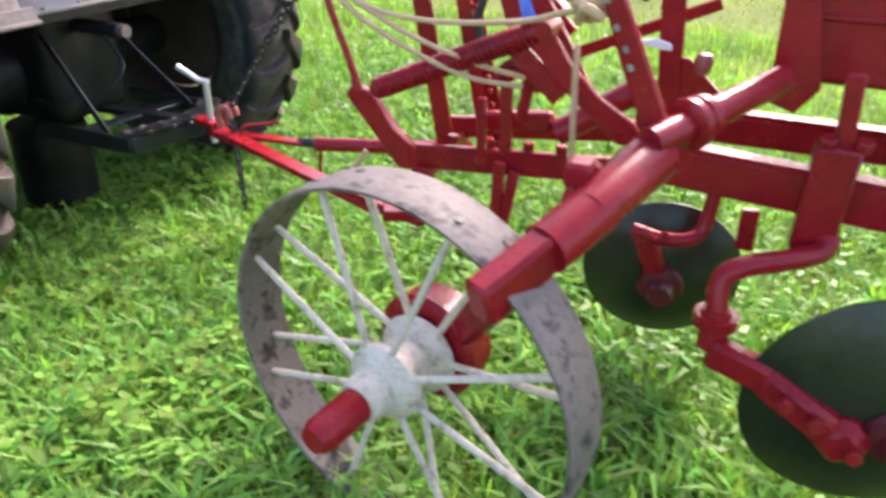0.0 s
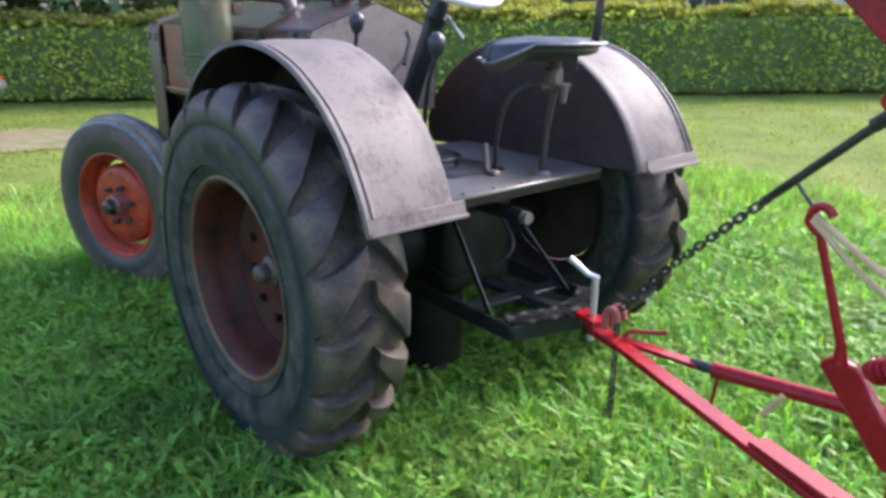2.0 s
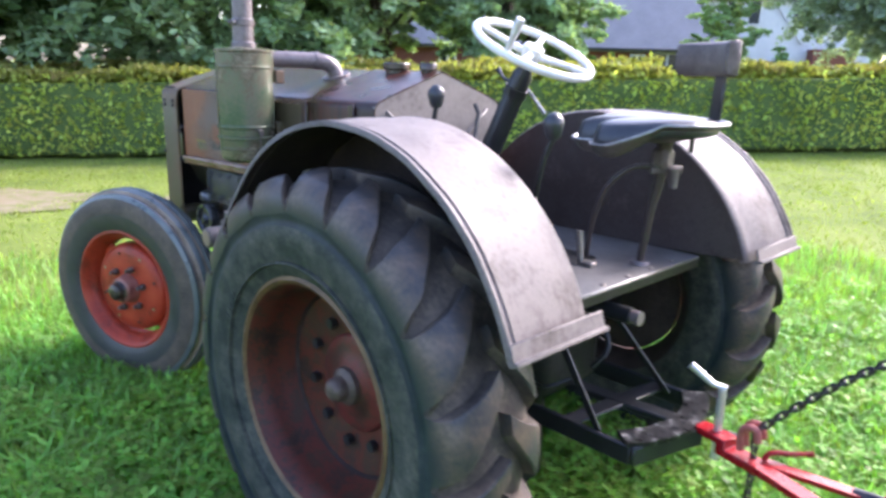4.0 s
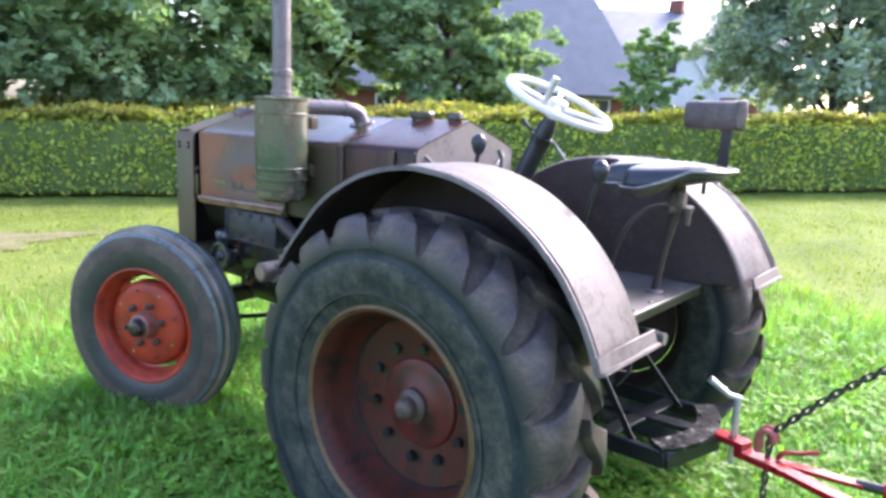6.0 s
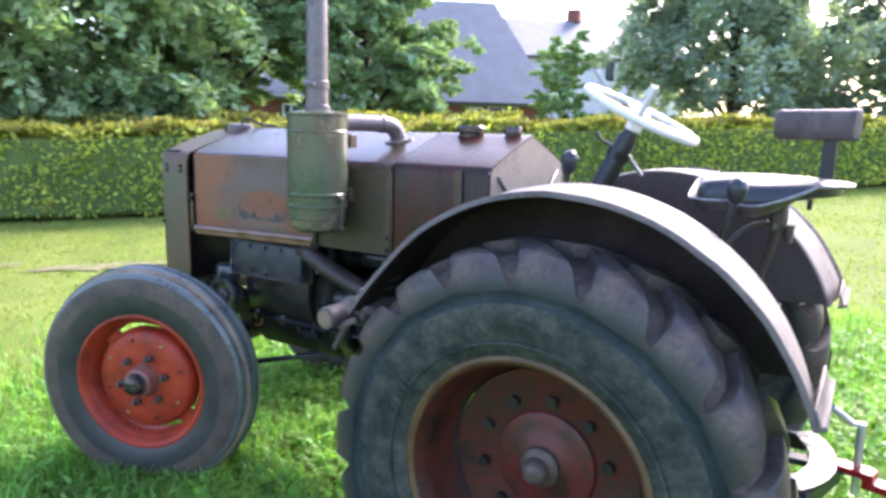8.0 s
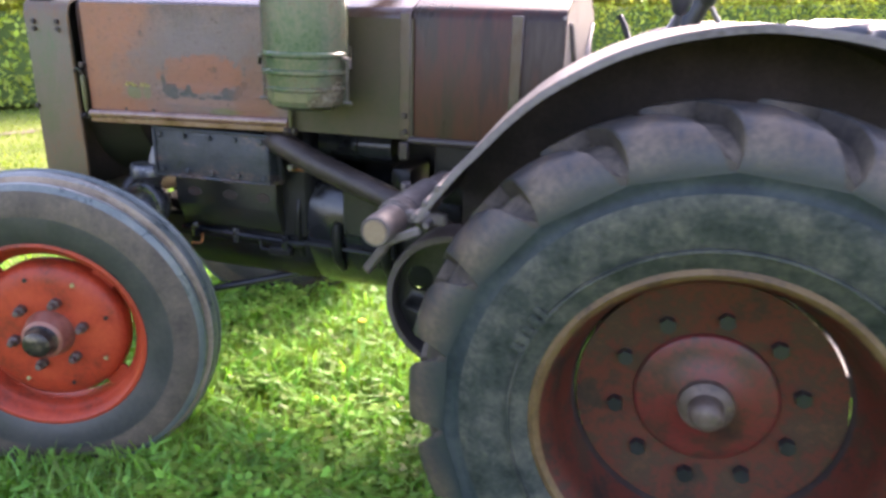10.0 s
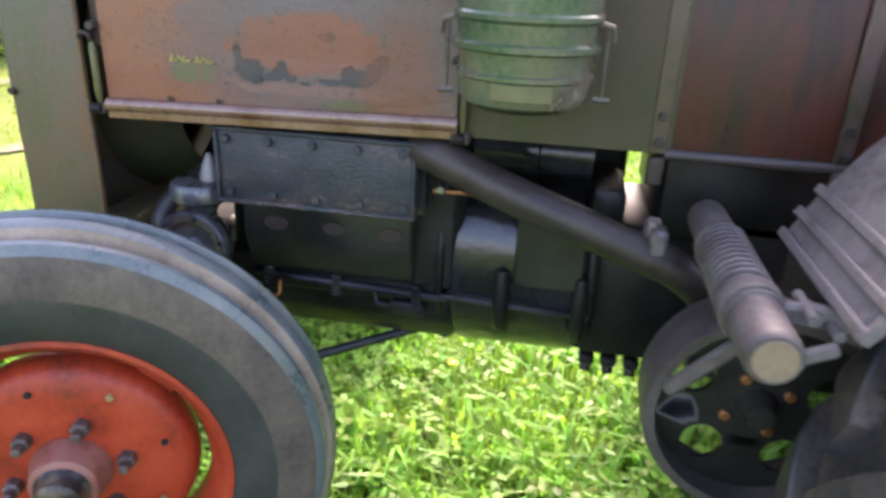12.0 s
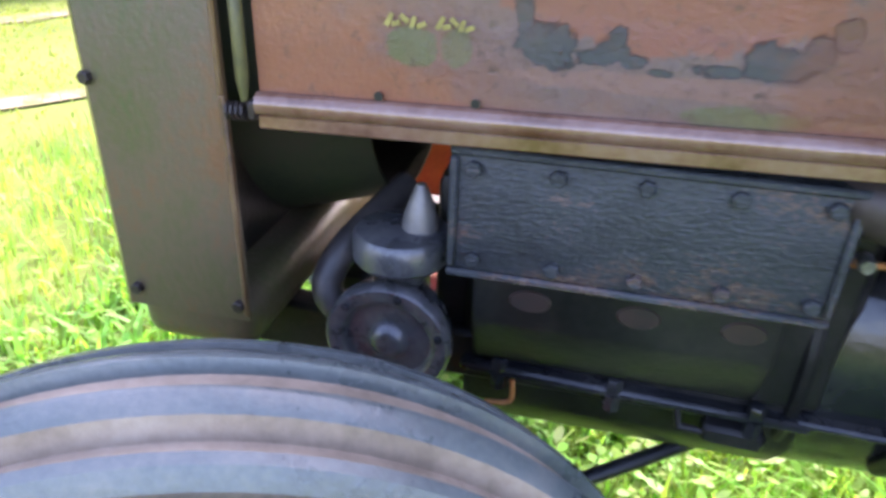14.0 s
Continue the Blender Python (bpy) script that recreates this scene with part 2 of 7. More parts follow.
M["seat_pan"] = mat("worn_seat_pan", [(0.05, 0.042, 0.04), (0.10, 0.085, 0.08), (0.03, 0.025, 0.024)], rough=0.4, metal=0.3, scale=10, bump=0.1)
M["white"] = mat("worn_white_paint", [(0.55, 0.54, 0.50), (0.74, 0.73, 0.70), (0.66, 0.64, 0.60)], rough=0.4, scale=14, bump=0.15)
M["spoke"] = mat("dirty_white_spoke", [(0.220, 0.169, 0.101), (0.500, 0.437, 0.323), (0.620, 0.555, 0.437), (0.330, 0.263, 0.168)], rough=0.55, scale=20, bump=0.6)
M["rim_iron"] = mat("muddy_iron_rim", [(0.020, 0.016, 0.013), (0.060, 0.048, 0.039), (0.185, 0.155, 0.125), (0.14, 0.115, 0.095), (0.04, 0.032, 0.026)], rough=0.6, metal=0.1, scale=13, bump=0.9, fine=60, stops=[0.36, 0.42, 0.50, 0.60, 0.68])
M["clamp_steel"] = mat("dull_clamp_steel", [(0.06, 0.052, 0.042), (0.11, 0.095, 0.08), (0.05, 0.04, 0.03)], rough=0.4, metal=0.4, scale=25, bump=0.2)
M["chain"] = mat("dark_chain", [(0.03, 0.032, 0.034), (0.08, 0.08, 0.082)], rough=0.4, metal=0.7, scale=20, bump=0.1)
M["galv"] = mat("galvanised_steel", [(0.42, 0.42, 0.42), (0.62, 0.62, 0.62)], rough=0.35, metal=0.6, scale=15, bump=0.1)
M["rope"] = mat("hemp_rope", [(0.42, 0.28, 0.14), (0.56, 0.40, 0.23)], rough=0.9, scale=40, bump=0.9, fine=300)
M["disc"] = mat("oily_plough_disc", [(0.018, 0.022, 0.014), (0.03, 0.04, 0.022), (0.045, 0.04, 0.03)], rough=0.32, metal=0.5, scale=6, bump=0.15)
M["blue"] = mat("blue_plastic", [(0.05, 0.13, 0.55), (0.18, 0.34, 0.75)], rough=0.4, scale=20, bump=0)
M["copper"] = mat("copper_line", [(0.35, 0.13, 0.05), (0.45, 0.2, 0.08)], rough=0.4, metal=0.8, scale=20, bump=0)
M["brass"] = mat("dull_brass", [(0.30, 0.24, 0.12), (0.42, 0.36, 0.2)], rough=0.45, metal=0.5, scale=20, bump=0.1)
M["ground"] = mat("lawn_ground", [(0.076, 0.111, 0.023), (0.130, 0.169, 0.037), (0.177, 0.209, 0.054)], rough=0.9, scale=1.2, bump=0.6, fine=26, spec=0.1)
M["lawn"] = leafy("mown_lawn_blades", [(0.140, 0.191, 0.044), (0.200, 0.258, 0.063), (0.256, 0.298, 0.092)], spread=0.25, scale=0.9)
M["grass"] = leafy("grass_blades", [(0.101, 0.196, 0.040), (0.193, 0.345, 0.065), (0.297, 0.451, 0.105)], spread=0.55, scale=1.3, rough=0.42, spec=0.32)
M["clover"] = leafy("broad_weed_leaves", [(0.086, 0.201, 0.047), (0.173, 0.345, 0.065), (0.252, 0.422, 0.092)], spread=0.35, scale=2, rough=0.46, spec=0.25)
M["trefoil"] = leafy("clover_leaves", [(0.113, 0.222, 0.037), (0.189, 0.334, 0.055), (0.265, 0.399, 0.079)], spread=0.45, scale=2, rough=0.5, spec=0.18)
M["yellow"] = mat("yellow_flower", [(0.7, 0.5, 0.02), (0.8, 0.6, 0.04)], rough=0.7, scale=20, bump=0)
M["sand"] = mat("sandy_patch", [(0.115, 0.143, 0.041), (0.156, 0.156, 0.070), (0.205, 0.172, 0.119), (0.238, 0.201, 0.152)], rough=0.95, scale=4.5, bump=0.5, fine=30, spec=0.1, stops=[0.38, 0.46, 0.54, 0.66])
M["hedge"] = leafy("beech_hedge_leaves", [(0.228, 0.282, 0.070), (0.367, 0.419, 0.101), (0.538, 0.521, 0.139)], spread=0.4, scale=1.2, rough=0.7, spec=0.08)
M["hedge_top"] = leafy("young_hedge_leaves", [(0.166, 0.194, 0.050), (0.240, 0.243, 0.067), (0.232, 0.178, 0.075)], spread=0.4, scale=1.5)
M["hedge_in"] = mat("hedge_inner_shade", [(0.075, 0.112, 0.038), (0.128, 0.180, 0.060)], rough=1, scale=6, bump=0.5, spec=0.05)
M["tree"] = leafy("tree_leaves", [(0.164, 0.254, 0.142), (0.246, 0.353, 0.199), (0.328, 0.426, 0.247)], spread=0.3, scale=0.5, rough=0.75, spec=0.06, thin=0.28)
M["tree_dark"] = leafy("dark_tree_leaves", [(0.19, 0.27, 0.17), (0.27, 0.37, 0.23), (0.36, 0.46, 0.28)], spread=0.3, scale=0.5, rough=0.75, spec=0.06, thin=0.28)
# grey-green leaves made paler, so that distance haze sits in the colour
M["tree_grey"] = leafy("hazed_grey_green_leaves", [(0.194, 0.256, 0.204), (0.296, 0.366, 0.288), (0.410, 0.488, 0.360)], spread=0.25, scale=0.5, rough=0.75, spec=0.06, thin=0.28)
M["shrub"] = leafy("grey_green_shrub_leaves", [(0.195, 0.312, 0.149), (0.312, 0.439, 0.213)], spread=0.4, scale=0.6, rough=0.75, spec=0.06, thin=0.28)
M["bark"] = mat("bark", [(0.03, 0.025, 0.02), (0.07, 0.06, 0.045)], rough=0.9, scale=4, bump=0.8, stretch=(1, 1, 0.2))
M["brick"] = mat("red_brick", [(0.16, 0.06, 0.045), (0.22, 0.085, 0.06)], rough=0.9, scale=3, bump=0.2, fine=20)
M["slate"] = mat("grey_slate_roof", [(0.135, 0.14, 0.155), (0.19, 0.195, 0.21)], rough=0.55, scale=1.4, bump=0.2, fine=12)
M["white_wall"] = mat("white_render", [(0.55, 0.56, 0.58), (0.68, 0.69, 0.70)], rough=0.8, scale=2, bump=0.1)
M["pane"] = mat("dark_window_glass", [(0.02, 0.025, 0.03), (0.05, 0.055, 0.06)], rough=0.08, scale=1, bump=0, spec=0.6, rough_var=0.03)
M["car"] = mat("white_car_paint", [(0.62, 0.63, 0.65), (0.72, 0.73, 0.75)], rough=0.2, scale=2, bump=0, spec=0.6)


def panel_paint():
    """Side panel: worn grey-brown paint, orange primer to the front, one large flaked patch with a dark torn border."""
    m = mat("flaked_brown_red_panel", [(0.065, 0.050, 0.044), (0.105, 0.070, 0.058), (0.16, 0.10, 0.08), (0.13, 0.062, 0.04)], rough=0.33, metal=0.0, scale=3.4, bump=1.0, fine=120, spec=0.35)
    n, l = m.node_tree.nodes, m.node_tree.links
    bsdf = n["Principled BSDF"]
    colour = bsdf.inputs["Base Color"].links[0].from_socket
    co = n.new("ShaderNodeTexCoord")
    sep = n.new("ShaderNodeSeparateXYZ")
    l.new(co.outputs["Object"], sep.inputs[0])
    torn = n.new("ShaderNodeTexNoise")
    torn.inputs["Scale"].default_value, torn.inputs["Detail"].default_value, torn.inputs["Roughness"].default_value = 24, 9, 0.68
    l.new(co.outputs["Object"], torn.inputs["Vector"])
    mottle = n.new("ShaderNodeTexNoise")
    mottle.inputs["Scale"].default_value, mottle.inputs["Detail"].default_value, mottle.inputs["Roughness"].default_value = 7, 9, 0.7
    l.new(co.outputs["Object"], mottle.inputs["Vector"])

    rag = n.new("ShaderNodeTexNoise")
    rag.inputs["Scale"].default_value, rag.inputs["Detail"].default_value, rag.inputs["Roughness"].default_value = 75, 7, 0.7
    l.new(co.outputs["Object"], rag.inputs["Vector"])

    def calc(op, a, b):
        k = n.new("ShaderNodeMath")
        k.operation = op
        for i, v in enumerate((a, b)):
            if isinstance(v, (int, float)):
                k.inputs[i].default_value = v
            else:
                l.new(v, k.inputs[i])
        return k.outputs[0]

    def blob(x, z, rx, rz, amount, soft=0.16, fray=0.0):
        """1 inside a ragged ellipse, 0 outside."""
        u = calc("DIVIDE", calc("SUBTRACT", sep.outputs[0], x), rx)
        v = calc("DIVIDE", calc("SUBTRACT", sep.outputs[2], z), rz)
        d = calc("ADD", calc("MULTIPLY", u, u), calc("MULTIPLY", v, v))
        d = calc("ADD", d, calc("MULTIPLY", calc("SUBTRACT", torn.outputs["Fac"], 0.5), amount))
        if fray:
            d = calc("ADD", d, calc("MULTIPLY", calc("SUBTRACT", rag.outputs["Fac"], 0.5), fray))
        r = n.new("ShaderNodeMapRange")
        r.interpolation_type = "SMOOTHSTEP"
        r.inputs[1].default_value, r.inputs[2].default_value = 1.02 + soft, 1.02 - soft
        l.new(d, r.inputs[0])
        return r.outputs[0]

    def over(under, mask, c, amount=1.0):
        x = n.new("ShaderNodeMix")
        x.data_type = "RGBA"
        l.new(calc("MULTIPLY", mask, calc("MULTIPLY", calc("ADD", calc("MULTIPLY", mottle.outputs["Fac"], 1.3), 0.3), amount)), x.inputs[0])
        l.new(under, x.inputs[6])
        x.inputs[7].default_value = (*c, 1)
        return x.outputs[2]

    out = over(colour, blob(-1.85, 1.10, 0.26, 0.5, 2.0, 0.5), (0.23, 0.088, 0.045), 0.9)
    out = over(out, blob(-1.66, 1.02, 0.40, 0.05, 2.0, 0.6), (0.17, 0.062, 0.034), 0.5)
    out = over(out, blob(-1.44, 1.20, 0.22, 0.10, 2.6, 0.7), (0.11, 0.092, 0.086), 0.6)
    out = over(out, blob(-1.46, 1.12, 0.27, 0.11, 2.8, 0.8), (0.118, 0.088, 0.080), 0.75)
    patch = blob(-1.445, 1.128, 0.142, 0.056, 2.6, 0.2, 1.6)
    dark = blob(-1.557, 1.076, 0.029, 0.018, 4.0, 0.22, 4.0)
    for x, z, rx, rz in ((-1.579, 1.104, 0.008, 0.021), (-1.545, 1.062, 0.017, 0.011), (-1.516, 1.067, 0.017, 0.007), (-1.497, 1.074, 0.016, 0.012), (-1.493, 1.088, 0.009, 0.009),
                         (-1.476, 1.066, 0.012, 0.007), (-1.450, 1.058, 0.012, 0.004), (-1.400, 1.064, 0.024, 0.006), (-1.352, 1.076, 0.030, 0.016), (-1.322, 1.085, 0.014, 0.016), (-1.302, 1.104, 0.010, 0.014)):
        dark = calc("MAXIMUM", dark, blob(x, z, rx, rz, 4.0, 0.22, 4.0))
    out = over(out, patch, (0.21, 0.075, 0.042), 0.85)
    out = over(out, dark, (0.040, 0.044, 0.043), 0.95)
    out = over(out, blob(-1.43, 1.047, 0.17, 0.010, 5.0, 0.3), (0.21, 0.105, 0.075), 0.5)
    out = over(out, blob(-1.365, 1.022, 0.05, 0.012, 4.0, 0.4), (0.085, 0.10, 0.035), 0.6)
    out = over(out, blob(-1.686, 1.064, 0.025, 0.019, 2.4, 0.25), (0.088, 0.105, 0.040), 0.75)
    out = over(out, blob(-1.643, 1.066, 0.017, 0.018, 2.4, 0.25), (0.092, 0.105, 0.045), 0.7)
    out = over(out, blob(-1.27, 1.06, 0.07, 0.12, 3.0, 0.7), (0.17, 0.062, 0.030), 0.6)
    flecks = n.new("ShaderNodeMapRange")
    flecks.inputs[1].default_value, flecks.inputs[2].default_value = 0.60, 0.66
    l.new(torn.outputs["Fac"], flecks.inputs[0])
    out = over(out, flecks.outputs[0], (0.040, 0.030, 0.026), 0.6)
    scuffs = n.new("ShaderNodeMapRange")
    scuffs.inputs[1].default_value, scuffs.inputs[2].default_value = 0.56, 0.66
    l.new(rag.outputs["Fac"], scuffs.inputs[0])
    out = over(out, scuffs.outputs[0], (0.085, 0.048, 0.036), 0.55)
    l.new(out, bsdf.inputs["Base Color"])
    flaked = n.new("ShaderNodeBump")
    flaked.inputs["Strength"].default_value, flaked.inputs["Distance"].default_value = 0.8, 0.003
    torn_zone = blob(-1.44, 1.06, 0.24, 0.035, 3.0, 0.5)
    l.new(calc("ADD", calc("MULTIPLY", dark, -0.5), calc("MULTIPLY", torn_zone, rag.outputs["Fac"])), flaked.inputs["Height"])
    l.new(bsdf.inputs["Normal"].links[0].from_socket, flaked.inputs["Normal"])
    l.new(flaked.outputs[0], bsdf.inputs["Normal"])
    relief(m, 160, 0.4)
    return m


M["panel"] = panel_paint()
M["lip"] = mat("rust_brown_rolled_edge", [(0.10, 0.044, 0.022), (0.165, 0.086, 0.058), (0.20, 0.125, 0.10)], rough=0.2, metal=0.1, spec=0.8, scale=8, bump=0.15)
M["yellow_old"] = mat("old_yellow_paint", [(0.19, 0.155, 0.04), (0.33, 0.28, 0.075)], rough=0.6, scale=60, bump=0.1)
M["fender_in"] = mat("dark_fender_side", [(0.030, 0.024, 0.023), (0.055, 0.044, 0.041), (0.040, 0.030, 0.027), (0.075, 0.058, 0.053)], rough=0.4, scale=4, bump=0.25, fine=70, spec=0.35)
M["label_yellow"] = mat("faded_yellow_label", [(0.085, 0.082, 0.032), (0.13, 0.12, 0.05)], rough=0.5, scale=30, bump=0.1)
M["iron_gloss"] = mat("oily_shiny_iron", [(0.010, 0.011, 0.012), (0.024, 0.025, 0.028), (0.045, 0.044, 0.045)], rough=0.24, metal=0.3, scale=7, bump=0.25, fine=90)
M["pipe_dark"] = mat("dark_brown_pipe", [(0.014, 0.011, 0.010), (0.030, 0.022, 0.019), (0.052, 0.038, 0.032)], rough=0.45, metal=0.15, scale=9, bump=0.4)
M["latch_yellow"] = mat("worn_yellow_green_rod", [(0.04, 0.042, 0.02), (0.075, 0.07, 0.028), (0.12, 0.11, 0.035)], rough=0.4, scale=14, bump=0.2)
M["tan_cap"] = mat("tan_end_plug", [(0.15, 0.10, 0.06), (0.22, 0.16, 0.10)], rough=0.6, scale=20, bump=0.1)
M["footplate"] = mat("worn_footplate", [(0.07, 0.063, 0.06), (0.14, 0.132, 0.125), (0.21, 0.20, 0.19)], rough=0.42, metal=0.4, scale=5, bump=0.2)
M["galv_dark"] = mat("scuffed_steel", [(0.10, 0.10, 0.10), (0.24, 0.24, 0.24), (0.33, 0.33, 0.32)], rough=0.4, metal=0.6, scale=14, bump=0.2)
M["hitch_steel"] = mat("chipped_black_steel", [(0.010, 0.010, 0.011), (0.022, 0.022, 0.023), (0.24, 0.24, 0.235)], rough=0.3, metal=0.3, scale=26, bump=0.3, stops=[0.46, 0.565, 0.64])
M["red_dark"] = mat("dark_greasy_red", [(0.06, 0.008, 0.010), (0.13, 0.012, 0.014)], rough=0.4, scale=12, bump=0.2)
M["rim_edge"] = mat("rust_brown_rim_edge", [(0.055, 0.032, 0.017), (0.12, 0.068, 0.028), (0.15, 0.095, 0.045)], rough=0.55, metal=0.1, scale=14, bump=0.3)
M["red_hub"] = mat("worn_red_hub", [(0.024, 0.012, 0.010), (0.054, 0.018, 0.012), (0.117, 0.015, 0.013), (0.045, 0.023, 0.015)], rough=0.45, scale=11, bump=0.25)


# ---- mesh helpers ----
def mesh_ob(name, bm, material, smooth=40):
    me = bpy.data.meshes.new(name)
    bm.to_mesh(me)
    bm.free()
    if smooth:
        for p in me.polygons:
            p.use_smooth = True
        me.set_sharp_from_angle(angle=radians(smooth))
    for m in material if isinstance(material, (list, tuple)) else [material]:
        me.materials.append(M[m] if isinstance(m, str) else m)
    return new(name, me)


def part(name, bm, material, parent, label=""):
    ob = mesh_ob(name, bm, material)
    ob.parent = parent
    ob.matrix_parent_inverse = parent.matrix_world.inverted()
    return tagged(ob, label)


def thing(name, place, label, category, group="", kind=""):
    ob = new(name)
    ob.empty_display_size = 0.1
    ob.matrix_world = place if isinstance(place, Matrix) else Matrix.Translation(place)
    ob.matrix_basis = ob.matrix_world.copy()
    bpy.context.view_layer.update()
    return tagged(ob, label, category, group, kind)


def face(bm, vs):
    try:
        return bm.faces.new(vs)
    except ValueError:
        return None


def lathe(profile, seg=48, at=(0, 0, 0), axis="Y", bm=None, closed=True, turn=None):
    """Turns (radius, along) points about an axis through `at`. closed: the profile is a loop."""
    bm = bm or bmesh.new()
    rings = []
    for k in range(seg):
        a = 2 * math.pi * k / seg
        c, s = math.cos(a), math.sin(a)
        ring = []
        for r, h in profile:
            p = Vector({"Y": (r * c, h, r * s), "Z": (r * c, r * s, h), "X": (h, r * c, r * s)}[axis])
            if turn:
                p = turn @ p
            ring.append(bm.verts.new(p + Vector(at)))
        rings.append(ring)
    n = len(profile)
    for k in range(seg):
        a, b = rings[k], rings[(k + 1) % seg]
        for i in range(n if closed else n - 1):
            face(bm, (a[i], a[(i + 1) % n], b[(i + 1) % n], b[i]))
    if not closed:
        for end in (0, n - 1):
            if profile[end][0] > 1e-6:
                face(bm, [rings[k][end] for k in range(seg)])
    bmesh.ops.remove_doubles(bm, verts=[v for v in bm.verts], dist=1e-6)
    bmesh.ops.recalc_face_normals(bm, faces=bm.faces)
    return bm


def rod(points, r, seg=12, bm=None, radii=None):
    """A round bar along points, with capped ends."""
    bm = bm or bmesh.new()
    pts = [Vector(p) for p in points]
    rings, up = [], None
    for i, p in enumerate(pts):
        d = (pts[min(i + 1, len(pts) - 1)] - pts[max(i - 1, 0)]).normalized()
        if up is None:
            up = d.orthogonal().normalized()
        up = (up - d * up.dot(d)).normalized()
        side = d.cross(up)
        rr = radii[i] if radii else r
        rings.append([bm.verts.new(p + rr * (math.cos(2 * math.pi * k / seg) * up + math.sin(2 * math.pi * k / seg) * side)) for k in range(seg)])
    for a, b in zip(rings, rings[1:]):
        for k in range(seg):
            face(bm, (a[k], a[(k + 1) % seg], b[(k + 1) % seg], b[k]))
    face(bm, rings[0][::-1]), face(bm, rings[-1])
    bmesh.ops.recalc_face_normals(bm, faces=bm.faces)
    return bm


def smooth_line(points, steps=8):
    """Points along a Catmull-Rom curve."""
    p = [Vector(q) for q in points]
    p = [2 * p[0] - p[1], *p, 2 * p[-1] - p[-2]]
    out = []
    for i in range(1, len(p) - 2):
        for k in range(steps):
            t = k / steps
            a, b, c, d = p[i - 1 : i + 3]
            out.append(0.5 * (2 * b + (c - a) * t + (2 * a - 5 * b + 4 * c - d) * t * t + (3 * b - a - 3 * c + d) * t**3))
    return [*out, p[-2]]


def box(size, at=(0, 0, 0), bevel=0.004, bm=None, turn=None, segments=1):
    own = bmesh.new()
    bmesh.ops.create_cube(own, size=1)
    for v in own.verts:
        v.co = Vector((v.co.x * size[0], v.co.y * size[1], v.co.z * size[2]))
    if bevel:
        bmesh.ops.bevel(own, geom=own.edges[:], offset=min(bevel, 0.45 * min(size)), segments=segments, affect="EDGES", profile=0.5)
    m = Matrix.Translation(at) @ (turn.to_4x4() if turn else Matrix())
    bmesh.ops.transform(own, matrix=m, verts=own.verts)
    if bm is None:
        return own
    me = bpy.data.meshes.new("tmp")
    own.to_mesh(me)
    own.free()
    bm.from_mesh(me)
    bpy.data.meshes.remove(me)
    return bm


def bar(a, b, wide, thick, bevel=0.003, bm=None, side=None, over=0.0):
    """A flat or square bar from a to b; `wide` lies along `side` (default: up as far as it can)."""
    a, b = Vector(a), Vector(b)
    d = (b - a).normalized()
    s = Vector(side or (0, 0, 1))
    s = (s - d * s.dot(d))
    s = s.normalized() if s.length > 1e-4 else d.orthogonal().normalized()
    t = d.cross(s)
    turn = Matrix((d, t, s)).transposed()
    return box(((b - a).length + 2 * over, thick, wide), (a + b) / 2, bevel, bm, turn)


def plate(outline, thick, plane="Y", at=0.0, bevel=0.0, bm=None, turn=None, shift=(0, 0, 0)):
    """A plate with a polygon outline (two coordinates) and thickness across the plane's axis, centred at `at`."""
    own = bmesh.new()

    def put(u, v, w):
        return {"Y": (u, w, v), "X": (w, u, v), "Z": (u, v, w)}[plane]

    lo = [own.verts.new(put(u, v, at - thick / 2)) for u, v in outline]
    hi = [own.verts.new(put(u, v, at + thick / 2)) for u, v in outline]
    n = len(outline)
    own.faces.new(lo), own.faces.new(hi[::-1])
    for i in range(n):
        own.faces.new((lo[i], hi[i], hi[(i + 1) % n], lo[(i + 1) % n]))
    bmesh.ops.recalc_face_normals(own, faces=own.faces)
    if bevel:
        bmesh.ops.bevel(own, geom=own.edges[:], offset=bevel, segments=1, affect="EDGES")
    bmesh.ops.transform(own, matrix=Matrix.Translation(shift) @ (turn.to_4x4() if turn else Matrix()), verts=own.verts)
    if bm is None:
        return own
    me = bpy.data.meshes.new("tmp")
    own.to_mesh(me)
    own.free()
    bm.from_mesh(me)
    bpy.data.meshes.remove(me)
    return bm


def bolt_at(place, direction, r=0.011, h=0.01, bm=None):
    """A hexagon bolt head standing out along a direction."""
    p, d = Vector(place), Vector(direction).normalized()
    return rod([p - d * 0.004, p + d * h * 0.8, p + d * h], r, 6, bm, radii=[r, r, r * 0.8])


def arc(cx, cz, r, a0, a1, n):
    return [(cx + r * math.cos(radians(a0 + (a1 - a0) * k / n)), cz + r * math.sin(radians(a0 + (a1 - a0) * k / n))) for k in range(n + 1)]


# ---- ground ----
GZ = -0.062


def ground_z(x, y):
    """Height of the lawn: level round the tractor, then rising gently to one side and falling to the other."""
    across = np.clip((x - 1.4) * 0.72 + (y + 2.0) * 0.69, -14, 14)
    blend = np.clip((np.hypot(x, y) - 4.5) / 4.0, 0, 1)
    return GZ + 0.033 * across * blend * blend * (3 - 2 * blend)


